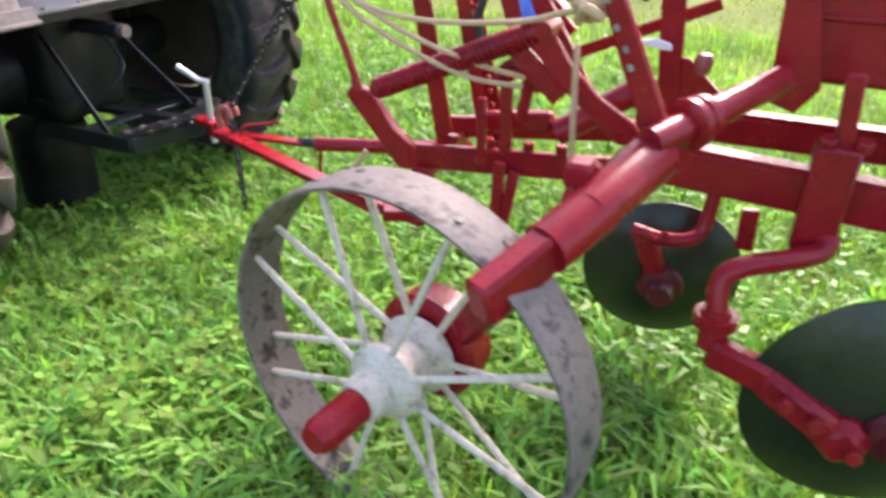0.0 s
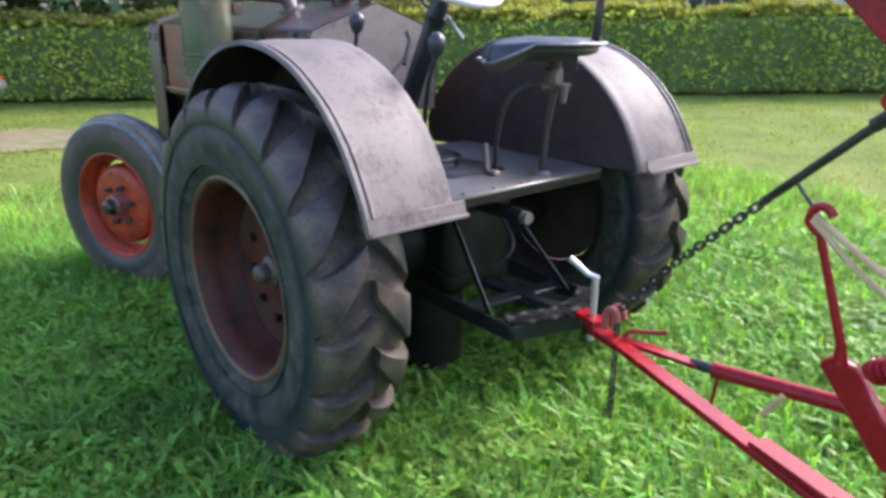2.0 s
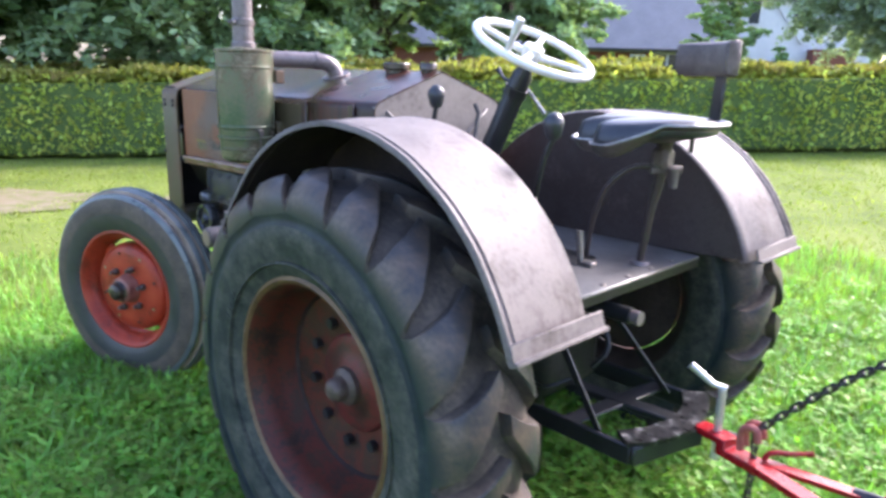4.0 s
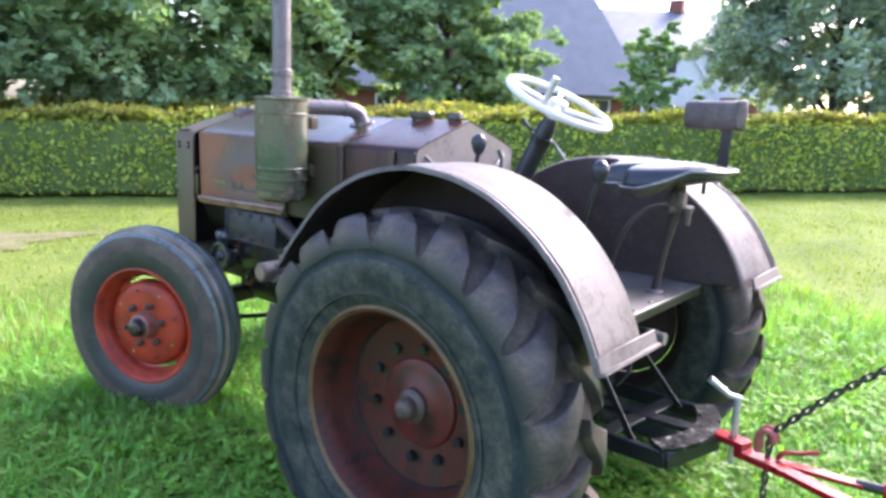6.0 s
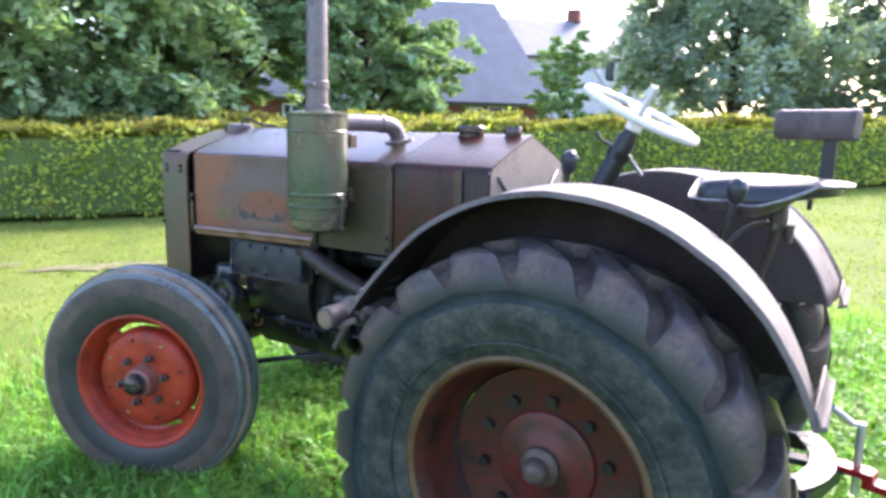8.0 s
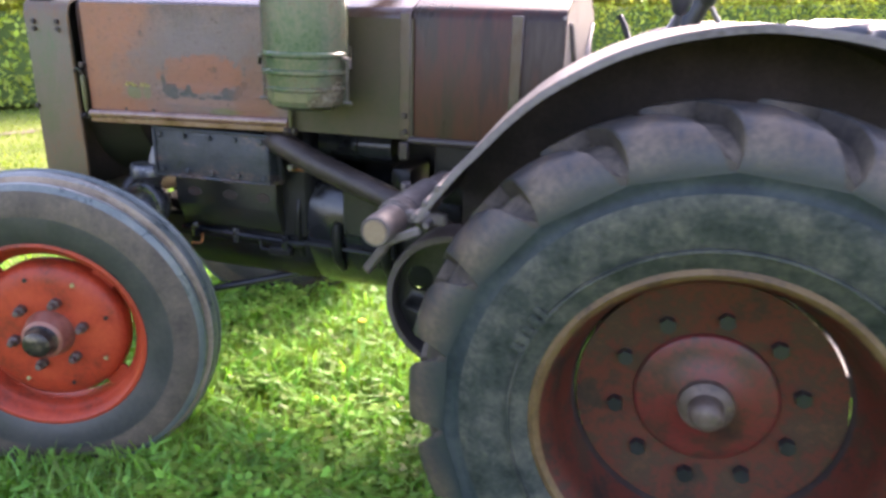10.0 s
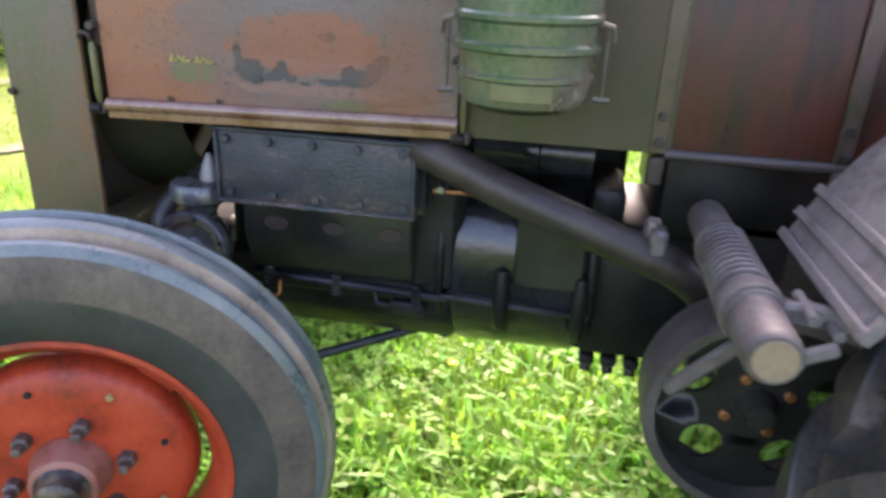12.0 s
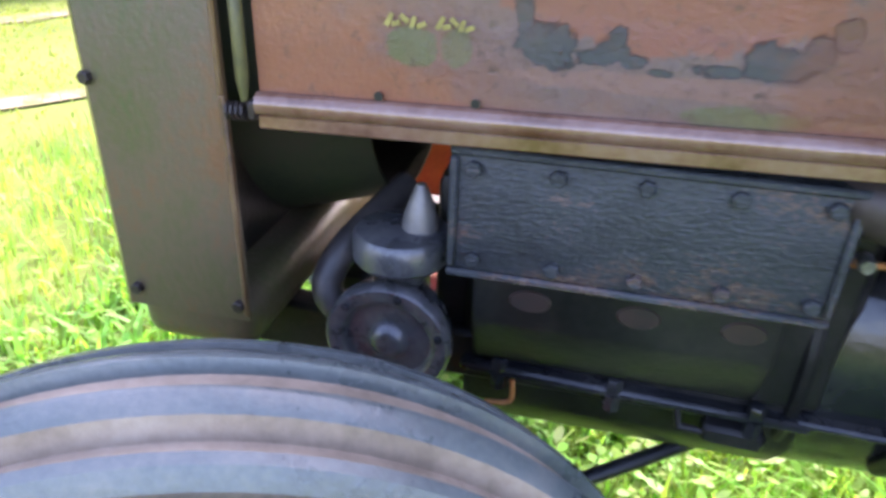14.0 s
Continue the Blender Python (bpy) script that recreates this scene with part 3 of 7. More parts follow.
def ground_sheet():
    bm = bmesh.new()
    xs = [-900, -300, -120, -60, -36, -26] + [-20 + 0.5 * k for k in range(65)] + [16, 24, 40, 80, 160, 300, 900]
    ys = [-900, -300, -120, -60, -30, -16] + [-9 + 0.5 * k for k in range(71)] + [30, 40, 60, 120, 300, 900]
    grid = [[bm.verts.new((x, y, 0.012 * noise.noise((x * 0.7, y * 0.7, 0)) + float(ground_z(x, y)))) for y in ys] for x in xs]
    for i in range(len(xs) - 1):
        for j in range(len(ys) - 1):
            bm.faces.new((grid[i][j], grid[i + 1][j], grid[i + 1][j + 1], grid[i][j + 1]))
    return mesh_ob("ground", bm, "ground")


tagged(ground_sheet(), "green lawn ground reaching into the distance", "ground", kind="structure")


def quick_mesh(name, verts, faces_n, loops, material):
    """A mesh from arrays: vertices, vertices per face, vertex numbers."""
    me = bpy.data.meshes.new(name)
    me.vertices.add(len(verts))
    me.vertices.foreach_set("co", np.asarray(verts, np.float32).ravel())
    me.loops.add(len(loops))
    me.loops.foreach_set("vertex_index", np.asarray(loops, np.int32))
    me.polygons.add(len(faces_n))
    start = np.r_[0, np.cumsum(faces_n)[:-1]]
    me.polygons.foreach_set("loop_start", start.astype(np.int32))
    me.polygons.foreach_set("loop_total", np.asarray(faces_n, np.int32))
    me.update(calc_edges=True)
    me.materials.append(M[material])
    return new(name, me)


def blades(name, base, height, width, material, lean=0.5, seed=1):
    """Grass blades: a bent tapering strip at each base point."""
    rng = np.random.default_rng(seed)
    n = len(base)
    ang = rng.uniform(0, 2 * np.pi, n)
    d = np.stack([np.cos(ang), np.sin(ang), 0 * ang], 1)
    s = np.stack([-np.sin(ang), np.cos(ang), 0 * ang], 1)
    h = height * rng.uniform(0.45, 1.25, n)[:, None]
    w = width * rng.uniform(0.6, 1.4, n)[:, None]
    bend = lean * rng.uniform(0.15, 1.0, n)[:, None]
    up = np.array([0, 0, 1.0])
    mid = base + d * h * bend * 0.35 + up * h * 0.6
    tip = base + d * h * bend * 1.15 + up * h * (1.0 - 0.35 * bend)
    v = np.stack([base - s * w * 0.5, base + s * w * 0.5, mid - s * w * 0.45, mid + s * w * 0.45, tip], 1).reshape(-1, 3)
    k = np.arange(n)[:, None] * 5
    loops = np.concatenate([k + [0, 1, 3, 2], k + [2, 3, 4]], 1).ravel()
    return quick_mesh(name, v, np.tile([4, 3], n), loops, material)


def patchy(rng, n, x0, x1, y0, y1, seed):
    """Random points, thinned in patches."""
    p = np.stack([rng.uniform(x0, x1, n), rng.uniform(y0, y1, n)], 1)
    f = np.sin(p[:, 0] * 2.1 + seed) * np.cos(p[:, 1] * 1.7 + seed * 2) + 0.6 * np.sin(p[:, 0] * 5.3 + p[:, 1] * 4.1 + seed)
    keep = rng.uniform(-2.2, 1.2, n) < f
    return np.c_[p[keep], ground_z(p[keep, 0], p[keep, 1])]


rng = np.random.default_rng(5)


def fade(p, inner, outer, seed):
    """Keeps points round the tractor and plough, thinning out unevenly from `inner` to `outer` metres."""
    d = np.hypot((p[:, 0] - 0.5) * 0.82, p[:, 1] - 0.1)
    d += 0.35 * np.sin(p[:, 0] * 1.9 + seed) + 0.3 * np.sin(p[:, 1] * 2.3 + 1.7 * seed)
    d += 0.6 * np.clip(-2.5 - p[:, 0], 0, 3)
    return p[d < inner + (outer - inner) * rng.uniform(size=len(p)) ** 1.3]


near = fade(patchy(rng, 600000, -5.2, 6.2, -4.6, 5.0, 0.3), 2.0, 5.0, 0.4)
tagged(blades("grass", near, 0.135, 0.0066, "grass", 0.85, 1), "bright green uncut grass around the tractor", "grass", kind="stuff")
mid = patchy(rng, 300000, -14.0, 8.5, -6.5, 18.0, 1.1)
mid = mid[(mid[:, 0] + 10.9) * 0.729 - (mid[:, 1] - 2.9) * 0.684 > -0.6]
tagged(blades("grass", mid, 0.036, 0.012, "lawn", 0.8, 2), "short mown lawn grass beyond the tractor", "grass", kind="stuff")


def weed_leaves(name, base, size, seed):
    """Broad leaves on short stems, lying out at an angle."""
    rng = np.random.default_rng(seed)
    n = len(base)
    ang, tilt = rng.uniform(0, 2 * np.pi, n), rng.uniform(-0.15, 0.7, n)
    L = size * rng.uniform(0.6, 1.4, n)[:, None]
    d = np.stack([np.cos(ang) * np.cos(tilt), np.sin(ang) * np.cos(tilt), np.sin(tilt)], 1)
    s = np.stack([-np.sin(ang), np.cos(ang), 0 * ang], 1)
    b = base + np.array([0, 0, 1]) * rng.uniform(0.03, 0.11, n)[:, None]
    v = np.stack([b, b + d * L * 0.35 + s * L * 0.2, b + d * L * 0.75 + s * L * 0.14, b + d * L, b + d * L * 0.75 - s * L * 0.14, b + d * L * 0.35 - s * L * 0.2], 1).reshape(-1, 3)
    loops = (np.arange(n)[:, None] * 6 + np.arange(6)).ravel()
    return quick_mesh(name, v, np.full(n, 6), loops, "clover")


cl = fade(patchy(rng, 90000, -4.4, 5.4, -3.6, 4.2, 2.3), 1.4, 4.2, 2.2)
tagged(weed_leaves("weeds", cl, 0.046, 4), "broad-leaved weeds in the grass", "weeds", kind="stuff")


def trefoils(name, base, size, seed):
    """Clover: three rounded leaflets held out level at the top of each stem."""
    rng = np.random.default_rng(seed)
    n = len(base)
    first, high = rng.uniform(0, 2 * np.pi, n), rng.uniform(0.05, 0.135, n)
    lean = rng.normal(0, 0.22, (n, 2))
    L = size * rng.uniform(0.65, 1.35, n)[:, None]
    c = base + np.c_[lean * 0.05, high]
    out = []
    for k in range(3):
        a = first + k * 2.094 + rng.normal(0, 0.15, n)
        d = np.stack([np.cos(a), np.sin(a), lean[:, 0] * np.cos(a) + lean[:, 1] * np.sin(a) + rng.normal(0.08, 0.18, n)], 1)
        s = np.stack([-np.sin(a), np.cos(a), rng.normal(0, 0.2, n)], 1)
        out.append(np.stack([c + d * L * 0.06, c + d * L * 0.55 + s * L * 0.42, c + d * L * 1.0 + s * L * 0.27, c + d * L * 1.0 - s * L * 0.27, c + d * L * 0.55 - s * L * 0.42], 1))
    v = np.concatenate(out).reshape(-1, 3)
    return quick_mesh(name, v, np.full(3 * n, 5), np.arange(15 * n), "trefoil")


cl = fade(patchy(rng, 90000, -3.6, 2.6, -3.2, 3.2, 4.9), 1.5, 3.8, 1.2)
cl = cl[np.sin(cl[:, 0] * 3.1 + 1.0) * np.sin(cl[:, 1] * 2.7 + 0.4) + 0.6 * np.sin(cl[:, 0] * 7.3 - cl[:, 1] * 6.1) + rng.normal(0, 0.25, len(cl)) > 0.25 + 0.5 * np.clip(cl[:, 0] - 0.6, 0, 3)]
tagged(trefoils("clover", cl, 0.025, 6), "dense green clover round the wheels", "clover", kind="stuff")

tuft = fade(patchy(rng, 9500, -4.4, 5.4, -3.6, 4.2, 3.7), 1.2, 4.0, 3.1)
tuft = np.repeat(tuft, 16, axis=0) + np.c_[rng.normal(0, 0.022, (len(tuft) * 16, 2)), np.zeros(len(tuft) * 16)]
tagged(blades("grass_tufts", tuft, 0.15, 0.015, "clover", 1.15, 7), "broad-bladed grass tufts standing out of the lawn", "grass", kind="stuff")


def flower(place, r):
    ob = mesh_ob("dandelion", rod([(0, 0, 0), (0, 0, 0.075)], 0.0018, 5), "grass")
    bm = lathe([(0, 0.004), (r * 0.7, 0.006), (r, 0.0), (r * 0.5, -0.006), (0, -0.008)], 10, (0, 0, 0.078), "Z", closed=False)
    part("blossom", bm, "yellow", ob, "yellow blossom")
    ob.location = place
    return tagged(ob, "yellow dandelion flower in the grass", "flower", "dandelions")


for p, r in (((-1.25, 0.35, 0), 0.018), ((-0.62, 1.5, 0), 0.014), ((2.3, 2.2, 0), 0.016), ((1.35, 3.1, 0), 0.018), ((2.9, 1.4, 0), 0.014)):
    flower(p, r)


def sand_patch(x, y, rx, ry, turn):
    bm = bmesh.new()
    c, s = math.cos(radians(turn)), math.sin(radians(turn))
    ring = []
    for k in range(40):
        a = 2 * math.pi * k / 40
        q = 1 + 0.6 * noise.noise((2.6 * math.cos(a), 2.6 * math.sin(a), x))
        u, v = rx * q * math.cos(a), ry * q * math.sin(a)
        px, py = x + u * c - v * s, y + u * s + v * c
        ring.append(bm.verts.new((px, py, float(ground_z(px, py)) + 0.014)))
    bm.faces.new(ring)
    return tagged(mesh_ob("sandy_patch", bm, "sand"), "bare sandy strip in the lawn", "sand", kind="structure")


sand_patch(-8.6, -0.3, 2.2, 1.0, 46)
sand_patch(-4.85, 2.42, 0.95, 0.11, 55)
sand_patch(-6.95, 4.6, 0.9, 0.16, 52)
sand_patch(-6.1, 2.0, 0.7, 0.2, 46)


# ---- hedge, trees and houses ----
HEDGE_DIR = Vector((0.684, 0.729, 0)).normalized()
HEDGE_SIDE = HEDGE_DIR.cross(Vector((0, 0, 1)))
HEDGE_A = Vector((-13.35, 1.15, 0)) - 12 * HEDGE_DIR
HEDGE_B = Vector((-13.35, 1.15, 0)) + 31 * HEDGE_DIR
HEDGE_A.z, HEDGE_B.z = GZ - 0.62, GZ + 0.80


def hedge(a, b, high, deep, label, seed, leaves, leaf=0.045):
    d = (b - a).normalized()
    s = Vector((-d.y, d.x, 0)).normalized()
    top = thing("hedge", (a + b) / 2, label, "hedge")
    # solid core: the shade between the leaves is put into its darker green
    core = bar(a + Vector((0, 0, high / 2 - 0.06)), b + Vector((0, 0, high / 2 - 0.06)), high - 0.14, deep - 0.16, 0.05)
    part("core", core, "hedge_in", top, "solid green core coloured for the shade between the leaves")
    rng = np.random.default_rng(seed)
    L = (b - a).length
    for name, material, count in (("leaves", "hedge", leaves), ("top_leaves", "hedge_top", leaves // 2)):
        along = rng.uniform(0, L, count)
        if name == "leaves":
            # the side that faces the lawn is the denser one
            side = np.where(rng.uniform(size=count) < 0.9, -1, 1)
            z = rng.uniform(0.02, high, count)
            off = side * (deep / 2) * (1 + 0.12 * np.sin(along * 1.3) + 0.1 * np.sin(along * 4.1 + z * 5) + rng.normal(0, 0.12, count))
        else:
            off = rng.uniform(-deep / 2, deep / 2, count)
            z = high + 0.05 * np.sin(along * 2.3) + 0.03 * np.sin(along * 7) + np.abs(rng.normal(0, 0.05, count)) - np.where(rng.uniform(size=count) < 0.68, (high - 0.05) * rng.uniform(0, 1, count) ** 1.6, 0)
            off = np.where(z < high - 0.05, -deep / 2 * rng.uniform(0.95, 1.22, count) * (1 + 0.1 * np.sin(along * 4.1 + z * 5)), off)
        c = np.outer(along, d) + np.outer(off, s) + np.outer(z, (0, 0, 1)) + np.array(a)
        u = rng.normal(size=(count, 3))
        u /= np.linalg.norm(u, axis=1)[:, None]
        w = np.cross(u, rng.normal(size=(count, 3)))
        w /= np.linalg.norm(w, axis=1)[:, None]
        q = leaf * rng.uniform(0.6, 1.5, count)[:, None]
        v = np.stack([c - u * q, c + w * q * 0.55, c + u * q, c - w * q * 0.55], 1).reshape(-1, 3)
        ob = quick_mesh(name, v, np.full(count, 4), (np.arange(count)[:, None] * 4 + np.arange(4)).ravel(), material)
        ob.parent, ob.matrix_parent_inverse = top, top.matrix_world.inverted()
        tagged(ob, "sunlit yellow-green young leaves" if name == "top_leaves" else "")
    return top


hedge(HEDGE_B, HEDGE_A, 1.40, 0.7, "clipped green beech hedge with yellow-green top along the lawn", 11, 150000, 0.05)
BACK_END = Vector((-6.15, 12.1, GZ + 0.13))
hedge(BACK_END, BACK_END - 26 * HEDGE_DIR - Vector((0, 0, 0.80)), 1.62, 0.8, "second clipped hedge behind the first one", 12, 28000, 0.055)


def sprays(name, tips, ways, lengths, per, leaf, droop, material, seed, parent):
    """Leaves set along drooping twigs: each twig starts at a tip, runs its way and carries `per` leaves."""
    rng = np.random.default_rng(seed)
    n = len(tips)
    t = rng.uniform(0, 1, (n, per))
    L = np.asarray(lengths)[:, None]
    c = np.asarray(tips)[:, None, :] + (t * L)[..., None] * np.asarray(ways)[:, None, :]
    c = c + rng.normal(size=(n, per, 3)) * (L * (0.24 - 0.10 * t))[..., None] * [1, 1, 0.55]
    c[..., 2] -= droop * L * t * t
    c = c.reshape(-1, 3)
    m = len(c)
    u = rng.normal(size=(m, 3)) * [1, 1, 0.55]
    u /= np.linalg.norm(u, axis=1)[:, None]
    w = np.cross(u, rng.normal(size=(m, 3)) * [0.6, 0.6, 1])
    w /= np.linalg.norm(w, axis=1)[:, None]
    q = leaf * rng.uniform(0.55, 1.45, m)[:, None]
    v = np.stack([c - u * q, c + w * q * 0.5, c + u * q, c - w * q * 0.5], 1).reshape(-1, 3)
    ob = quick_mesh(name, v, np.full(m, 4), (np.arange(m)[:, None] * 4 + np.arange(4)).ravel(), material)
    ob.parent, ob.matrix_parent_inverse = parent, parent.matrix_world.inverted()
    return ob


def tree(x, y, trunk, high, wide, label, leaf_mat, seed, twigs=420, per=110, leaf=0.09, low=0.3, droop=0.35, limbs=22, hollow=0.18):
    """A tapered trunk, limbs that fork towards the outside, and a crown of leafy twigs with gaps between them."""
    rng = np.random.default_rng(seed)
    root = thing("tree", (x, y, GZ), label, "tree", "garden trees")
    bm = bmesh.new()
    rod(smooth_line([(x, y, GZ - 0.1), (x + 0.08, y, high * 0.25), (x - 0.1, y + 0.1, high * 0.6), (x, y, high * 0.92)], 4), 0.2, 9, bm,
        radii=[trunk * (1 - 0.88 * k / 12) for k in range(13)])
    tips, ways, lengths = [], [], []
    for k in range(limbs):
        a = 2 * math.pi * (k * 0.382 + 0.05 * rng.normal())
        h = low + (0.97 - low) * (k + rng.uniform(0.1, 0.9)) / limbs
        reach = wide * (1.0 - max(0, (h - 0.42) / 0.58) ** 2 * 0.75) * rng.uniform(0.72, 1.08)
        z0, z1 = high * max(0.5 * low, h - 0.20), high * h
        end = Vector((x + reach * 0.8 * math.cos(a), y + reach * 0.8 * math.sin(a), z1 + rng.uniform(0, 0.06) * high))
        mid = Vector((x + reach * 0.35 * math.cos(a), y + reach * 0.35 * math.sin(a), z0 + (z1 - z0) * 0.75))
        line = smooth_line([(x, y, z0), mid, end], 5)
        rod(line, 0.05, 6, bm, radii=[trunk * 0.42 * (1 - 0.085 * j) for j in range(11)])
        for j in range(max(1, twigs // limbs)):
            f = hollow + (1 - hollow) * rng.uniform() ** 0.7
            p = line[min(10, int(f * 10.99))]
            b = a + rng.normal() * 0.75
            out = Vector((math.cos(b), math.sin(b), rng.uniform(-0.35, 0.55))).normalized()
            gap = reach * 0.46 * rng.uniform() ** 0.8
            tips.append(tuple(p + out * gap)), ways.append(tuple(out)), lengths.append(wide * rng.uniform(0.12, 0.26))
    part("trunk", bm, "bark", root)
    tagged(sprays("crown", tips, ways, lengths, per, leaf, droop, leaf_mat, seed + 1, root), "uneven leafy crown")
    return root


def window_in(parent, wx, wz, w, h, y, frames=2, sub="window"):
    """A white framed window on a wall that faces -y in the parent's own axes."""
    m = parent.matrix_world
    ob = part(sub, box((w, 0.05, h), m @ Vector((wx, y, wz)), 0.01, turn=m.to_3x3()), "pane", parent, "dark window with a white frame")
    t = 0.09
    for k in range(frames + 1):
        bmw = box((t, 0.1, h + t), m @ Vector((wx - w / 2 + w * k / frames, y - 0.02, wz)), 0.01, turn=m.to_3x3())
        fr = mesh_ob("frame", bmw, "white_wall")
        fr.parent, fr.matrix_parent_inverse = ob, ob.matrix_world.inverted()
    for k in (-1, 1):
        bmw = box((w + t, 0.1, t), m @ Vector((wx, y - 0.024, wz + k * h / 2)), 0.01, turn=m.to_3x3())
        fr = mesh_ob("frame", bmw, "white_wall")
        fr.parent, fr.matrix_parent_inverse = ob, ob.matrix_world.inverted()
    return ob


def house(place, turn, length, depth, eave, ridge, wall, label, windows, hip=0.0):
    """A long house that faces -y in its own axes; hip: how far the ridge stops short of the +x end."""
    root = thing("house", pose(*place, 0, 0, turn), label, "house")
    m = root.matrix_world
    hl, hd = length / 2, depth / 2
    bm = box((length, depth, eave), (0, 0, eave / 2), 0.02)
    plate([(-hd, eave), (hd, eave), (0, ridge - 0.1)], 0.3, "X", -hl + 0.16, bm=bm)
    if not hip:
        plate([(-hd, eave), (hd, eave), (0, ridge - 0.1)], 0.3, "X", hl - 0.16, bm=bm)
    bmesh.ops.transform(bm, matrix=m, verts=bm.verts)
    part("wall", bm, wall, root)
    o, rise = 0.35, (ridge - eave) / hd
    low = eave - o * rise
    bm = bmesh.new()
    a, b = bm.verts.new((-hl - o, -hd - o, low)), bm.verts.new((hl + o, -hd - o, low))
    c, d = bm.verts.new((hl + o, hd + o, low)), bm.verts.new((-hl - o, hd + o, low))
    e, f = bm.verts.new((-hl - o, 0, ridge)), bm.verts.new((hl + o - hip, 0, ridge))
    faces = [face(bm, (a, b, f, e)), face(bm, (c, d, e, f))]
    if hip:
        faces.append(face(bm, (b, c, f)))
    bmesh.ops.recalc_face_normals(bm, faces=faces)
    bmesh.ops.solidify(bm, geom=faces, thickness=0.16)
    bmesh.ops.transform(bm, matrix=m, verts=bm.verts)
    part("roof", bm, "slate", root, "grey slate roof")
    gutter = rod([m @ Vector((-hl - o, -hd - o - 0.03, low)), m @ Vector((hl + o, -hd - o - 0.03, low))], 0.06, 8)
    part("gutter", gutter, "bumper", root, "dark gutter along the eave")
    for wx, wz, w, h, k in windows:
        window_in(root, wx, wz, w, h, -hd - 0.02, k)
    return root


brick_house = house((-22.6, 25.75, GZ), 38, 19.1, 9, 2.95, 7.75, "brick", "brick house with a steep grey slate roof behind the hedge",
                    [(7.43, 1.9, 1.36, 1.1, 2), (6.17, 2.1, 0.55, 0.5, 2), (-0.3, 2.05, 0.7, 0.5, 2), (-2.1, 2.05, 0.7, 0.5, 2), (-5.6, 2.0, 0.8, 0.55, 2)], hip=2.2)
white_house = house((-15.6, 38.9, GZ), 38, 11.0, 7, 5.65, 7.95, "white_wall", "white house with a pale slate roof and a brick chimney",
                    [(1.25, 4.75, 0.62, 1.15, 1), (-0.9, 4.75, 0.62, 1.15, 1), (0.6, 1.7, 0.9, 1.5, 2), (2.6, 1.7, 0.9, 1.5, 2)])
part("chimney", box((0.75, 0.6, 0.75), white_house.matrix_world @ Vector((0.1, 0, 8.2)), 0.02), "brick", white_house, "red brick chimney")
part("bargeboard", bar(white_house.matrix_world @ Vector((0.3, -3.62, 5.1)), white_house.matrix_world @ Vector((1.6, -3.62, 3.3)), 0.22, 0.06, 0.01), "white_wall", white_house, "white slanting bargeboard")
part("lean_to", box((2.0, 1.0, 3.0), white_house.matrix_world @ Vector((2.9, -3.9, 1.5)), 0.02, turn=white_house.matrix_world.to_3x3()), "brick", white_house, "low dark brick lean-to")


def parked_car(place, turn, paint, high, label, lights=False):
    """A car whose nose looks along its own +x, `high` metres to its roof."""
    root = thing("car", pose(*place, 0, 0, turn), label, "car", "parked cars")
    m = root.matrix_world
    k = (high - 0.35) / 1.6
    lift = lambda pts: [(x, 0.35 + (z - 0.35) * k) for x, z in pts]

    def put(name, bm, material, text=""):
        bmesh.ops.transform(bm, matrix=m, verts=bm.verts)
        return part(name, bm, material, root, text)

    put("body", plate(lift([(-2.1, 0.35), (-2.15, 0.8), (-2.0, 1.3), (-1.6, 1.88), (0.5, 1.95), (1.25, 1.3), (1.95, 1.0), (2.1, 0.55), (2.05, 0.35)]), 1.7, "Y", 0, 0.05), paint)
    for sgn in (-1, 1):
        put("window", plate(lift([(-1.5, 1.25), (-1.35, 1.75), (0.4, 1.8), (0.95, 1.25)]), 0.03, "Y", sgn * 0.845, 0.006), "pane")
        for wx in (-1.3, 1.3):
            put("wheel", lathe([(0.0, -0.1), (0.2, -0.1), (0.31, -0.09), (0.32, 0.0), (0.31, 0.09), (0.2, 0.1), (0.0, 0.1)], 20, (wx, sgn * 0.78, 0.32), "Y", closed=False), "rubber")
        if lights:
            put("tail_light", box((0.10, 0.16, 0.20), (-2.09, sgn * 0.74, 0.86), 0.02), "tail_red", "red tail light")
            put("reflector", box((0.04, 0.16, 0.07), (-2.13, sgn * 0.74, 0.55), 0.01), "tail_red", "red reflector")
    if lights:
        put("bumper", box((0.14, 1.72, 0.12), (-2.12, 0, 0.46), 0.03), "bumper", "grey rear bumper")
        put("plate_bar", box((0.02, 0.52, 0.13), (-2.165, 0.0, 0.80), 0.004), "plate_yellow", "plain yellow plate")
        put("rear_window", bar((-2.03, 0, 0.98), (-1.72, 0, 1.35), 0.02, 1.35, 0.004, side=(1, 0, 0.8)), "pane")
    return root


parked_car((-4.15, 20.3, 0.0), 15, "car", 1.72, "white car parked behind the hedge")
parked_car((-9.2, -2.2, GZ), 244, "car_dark", 1.46, "black car parked beside the hedge", True)

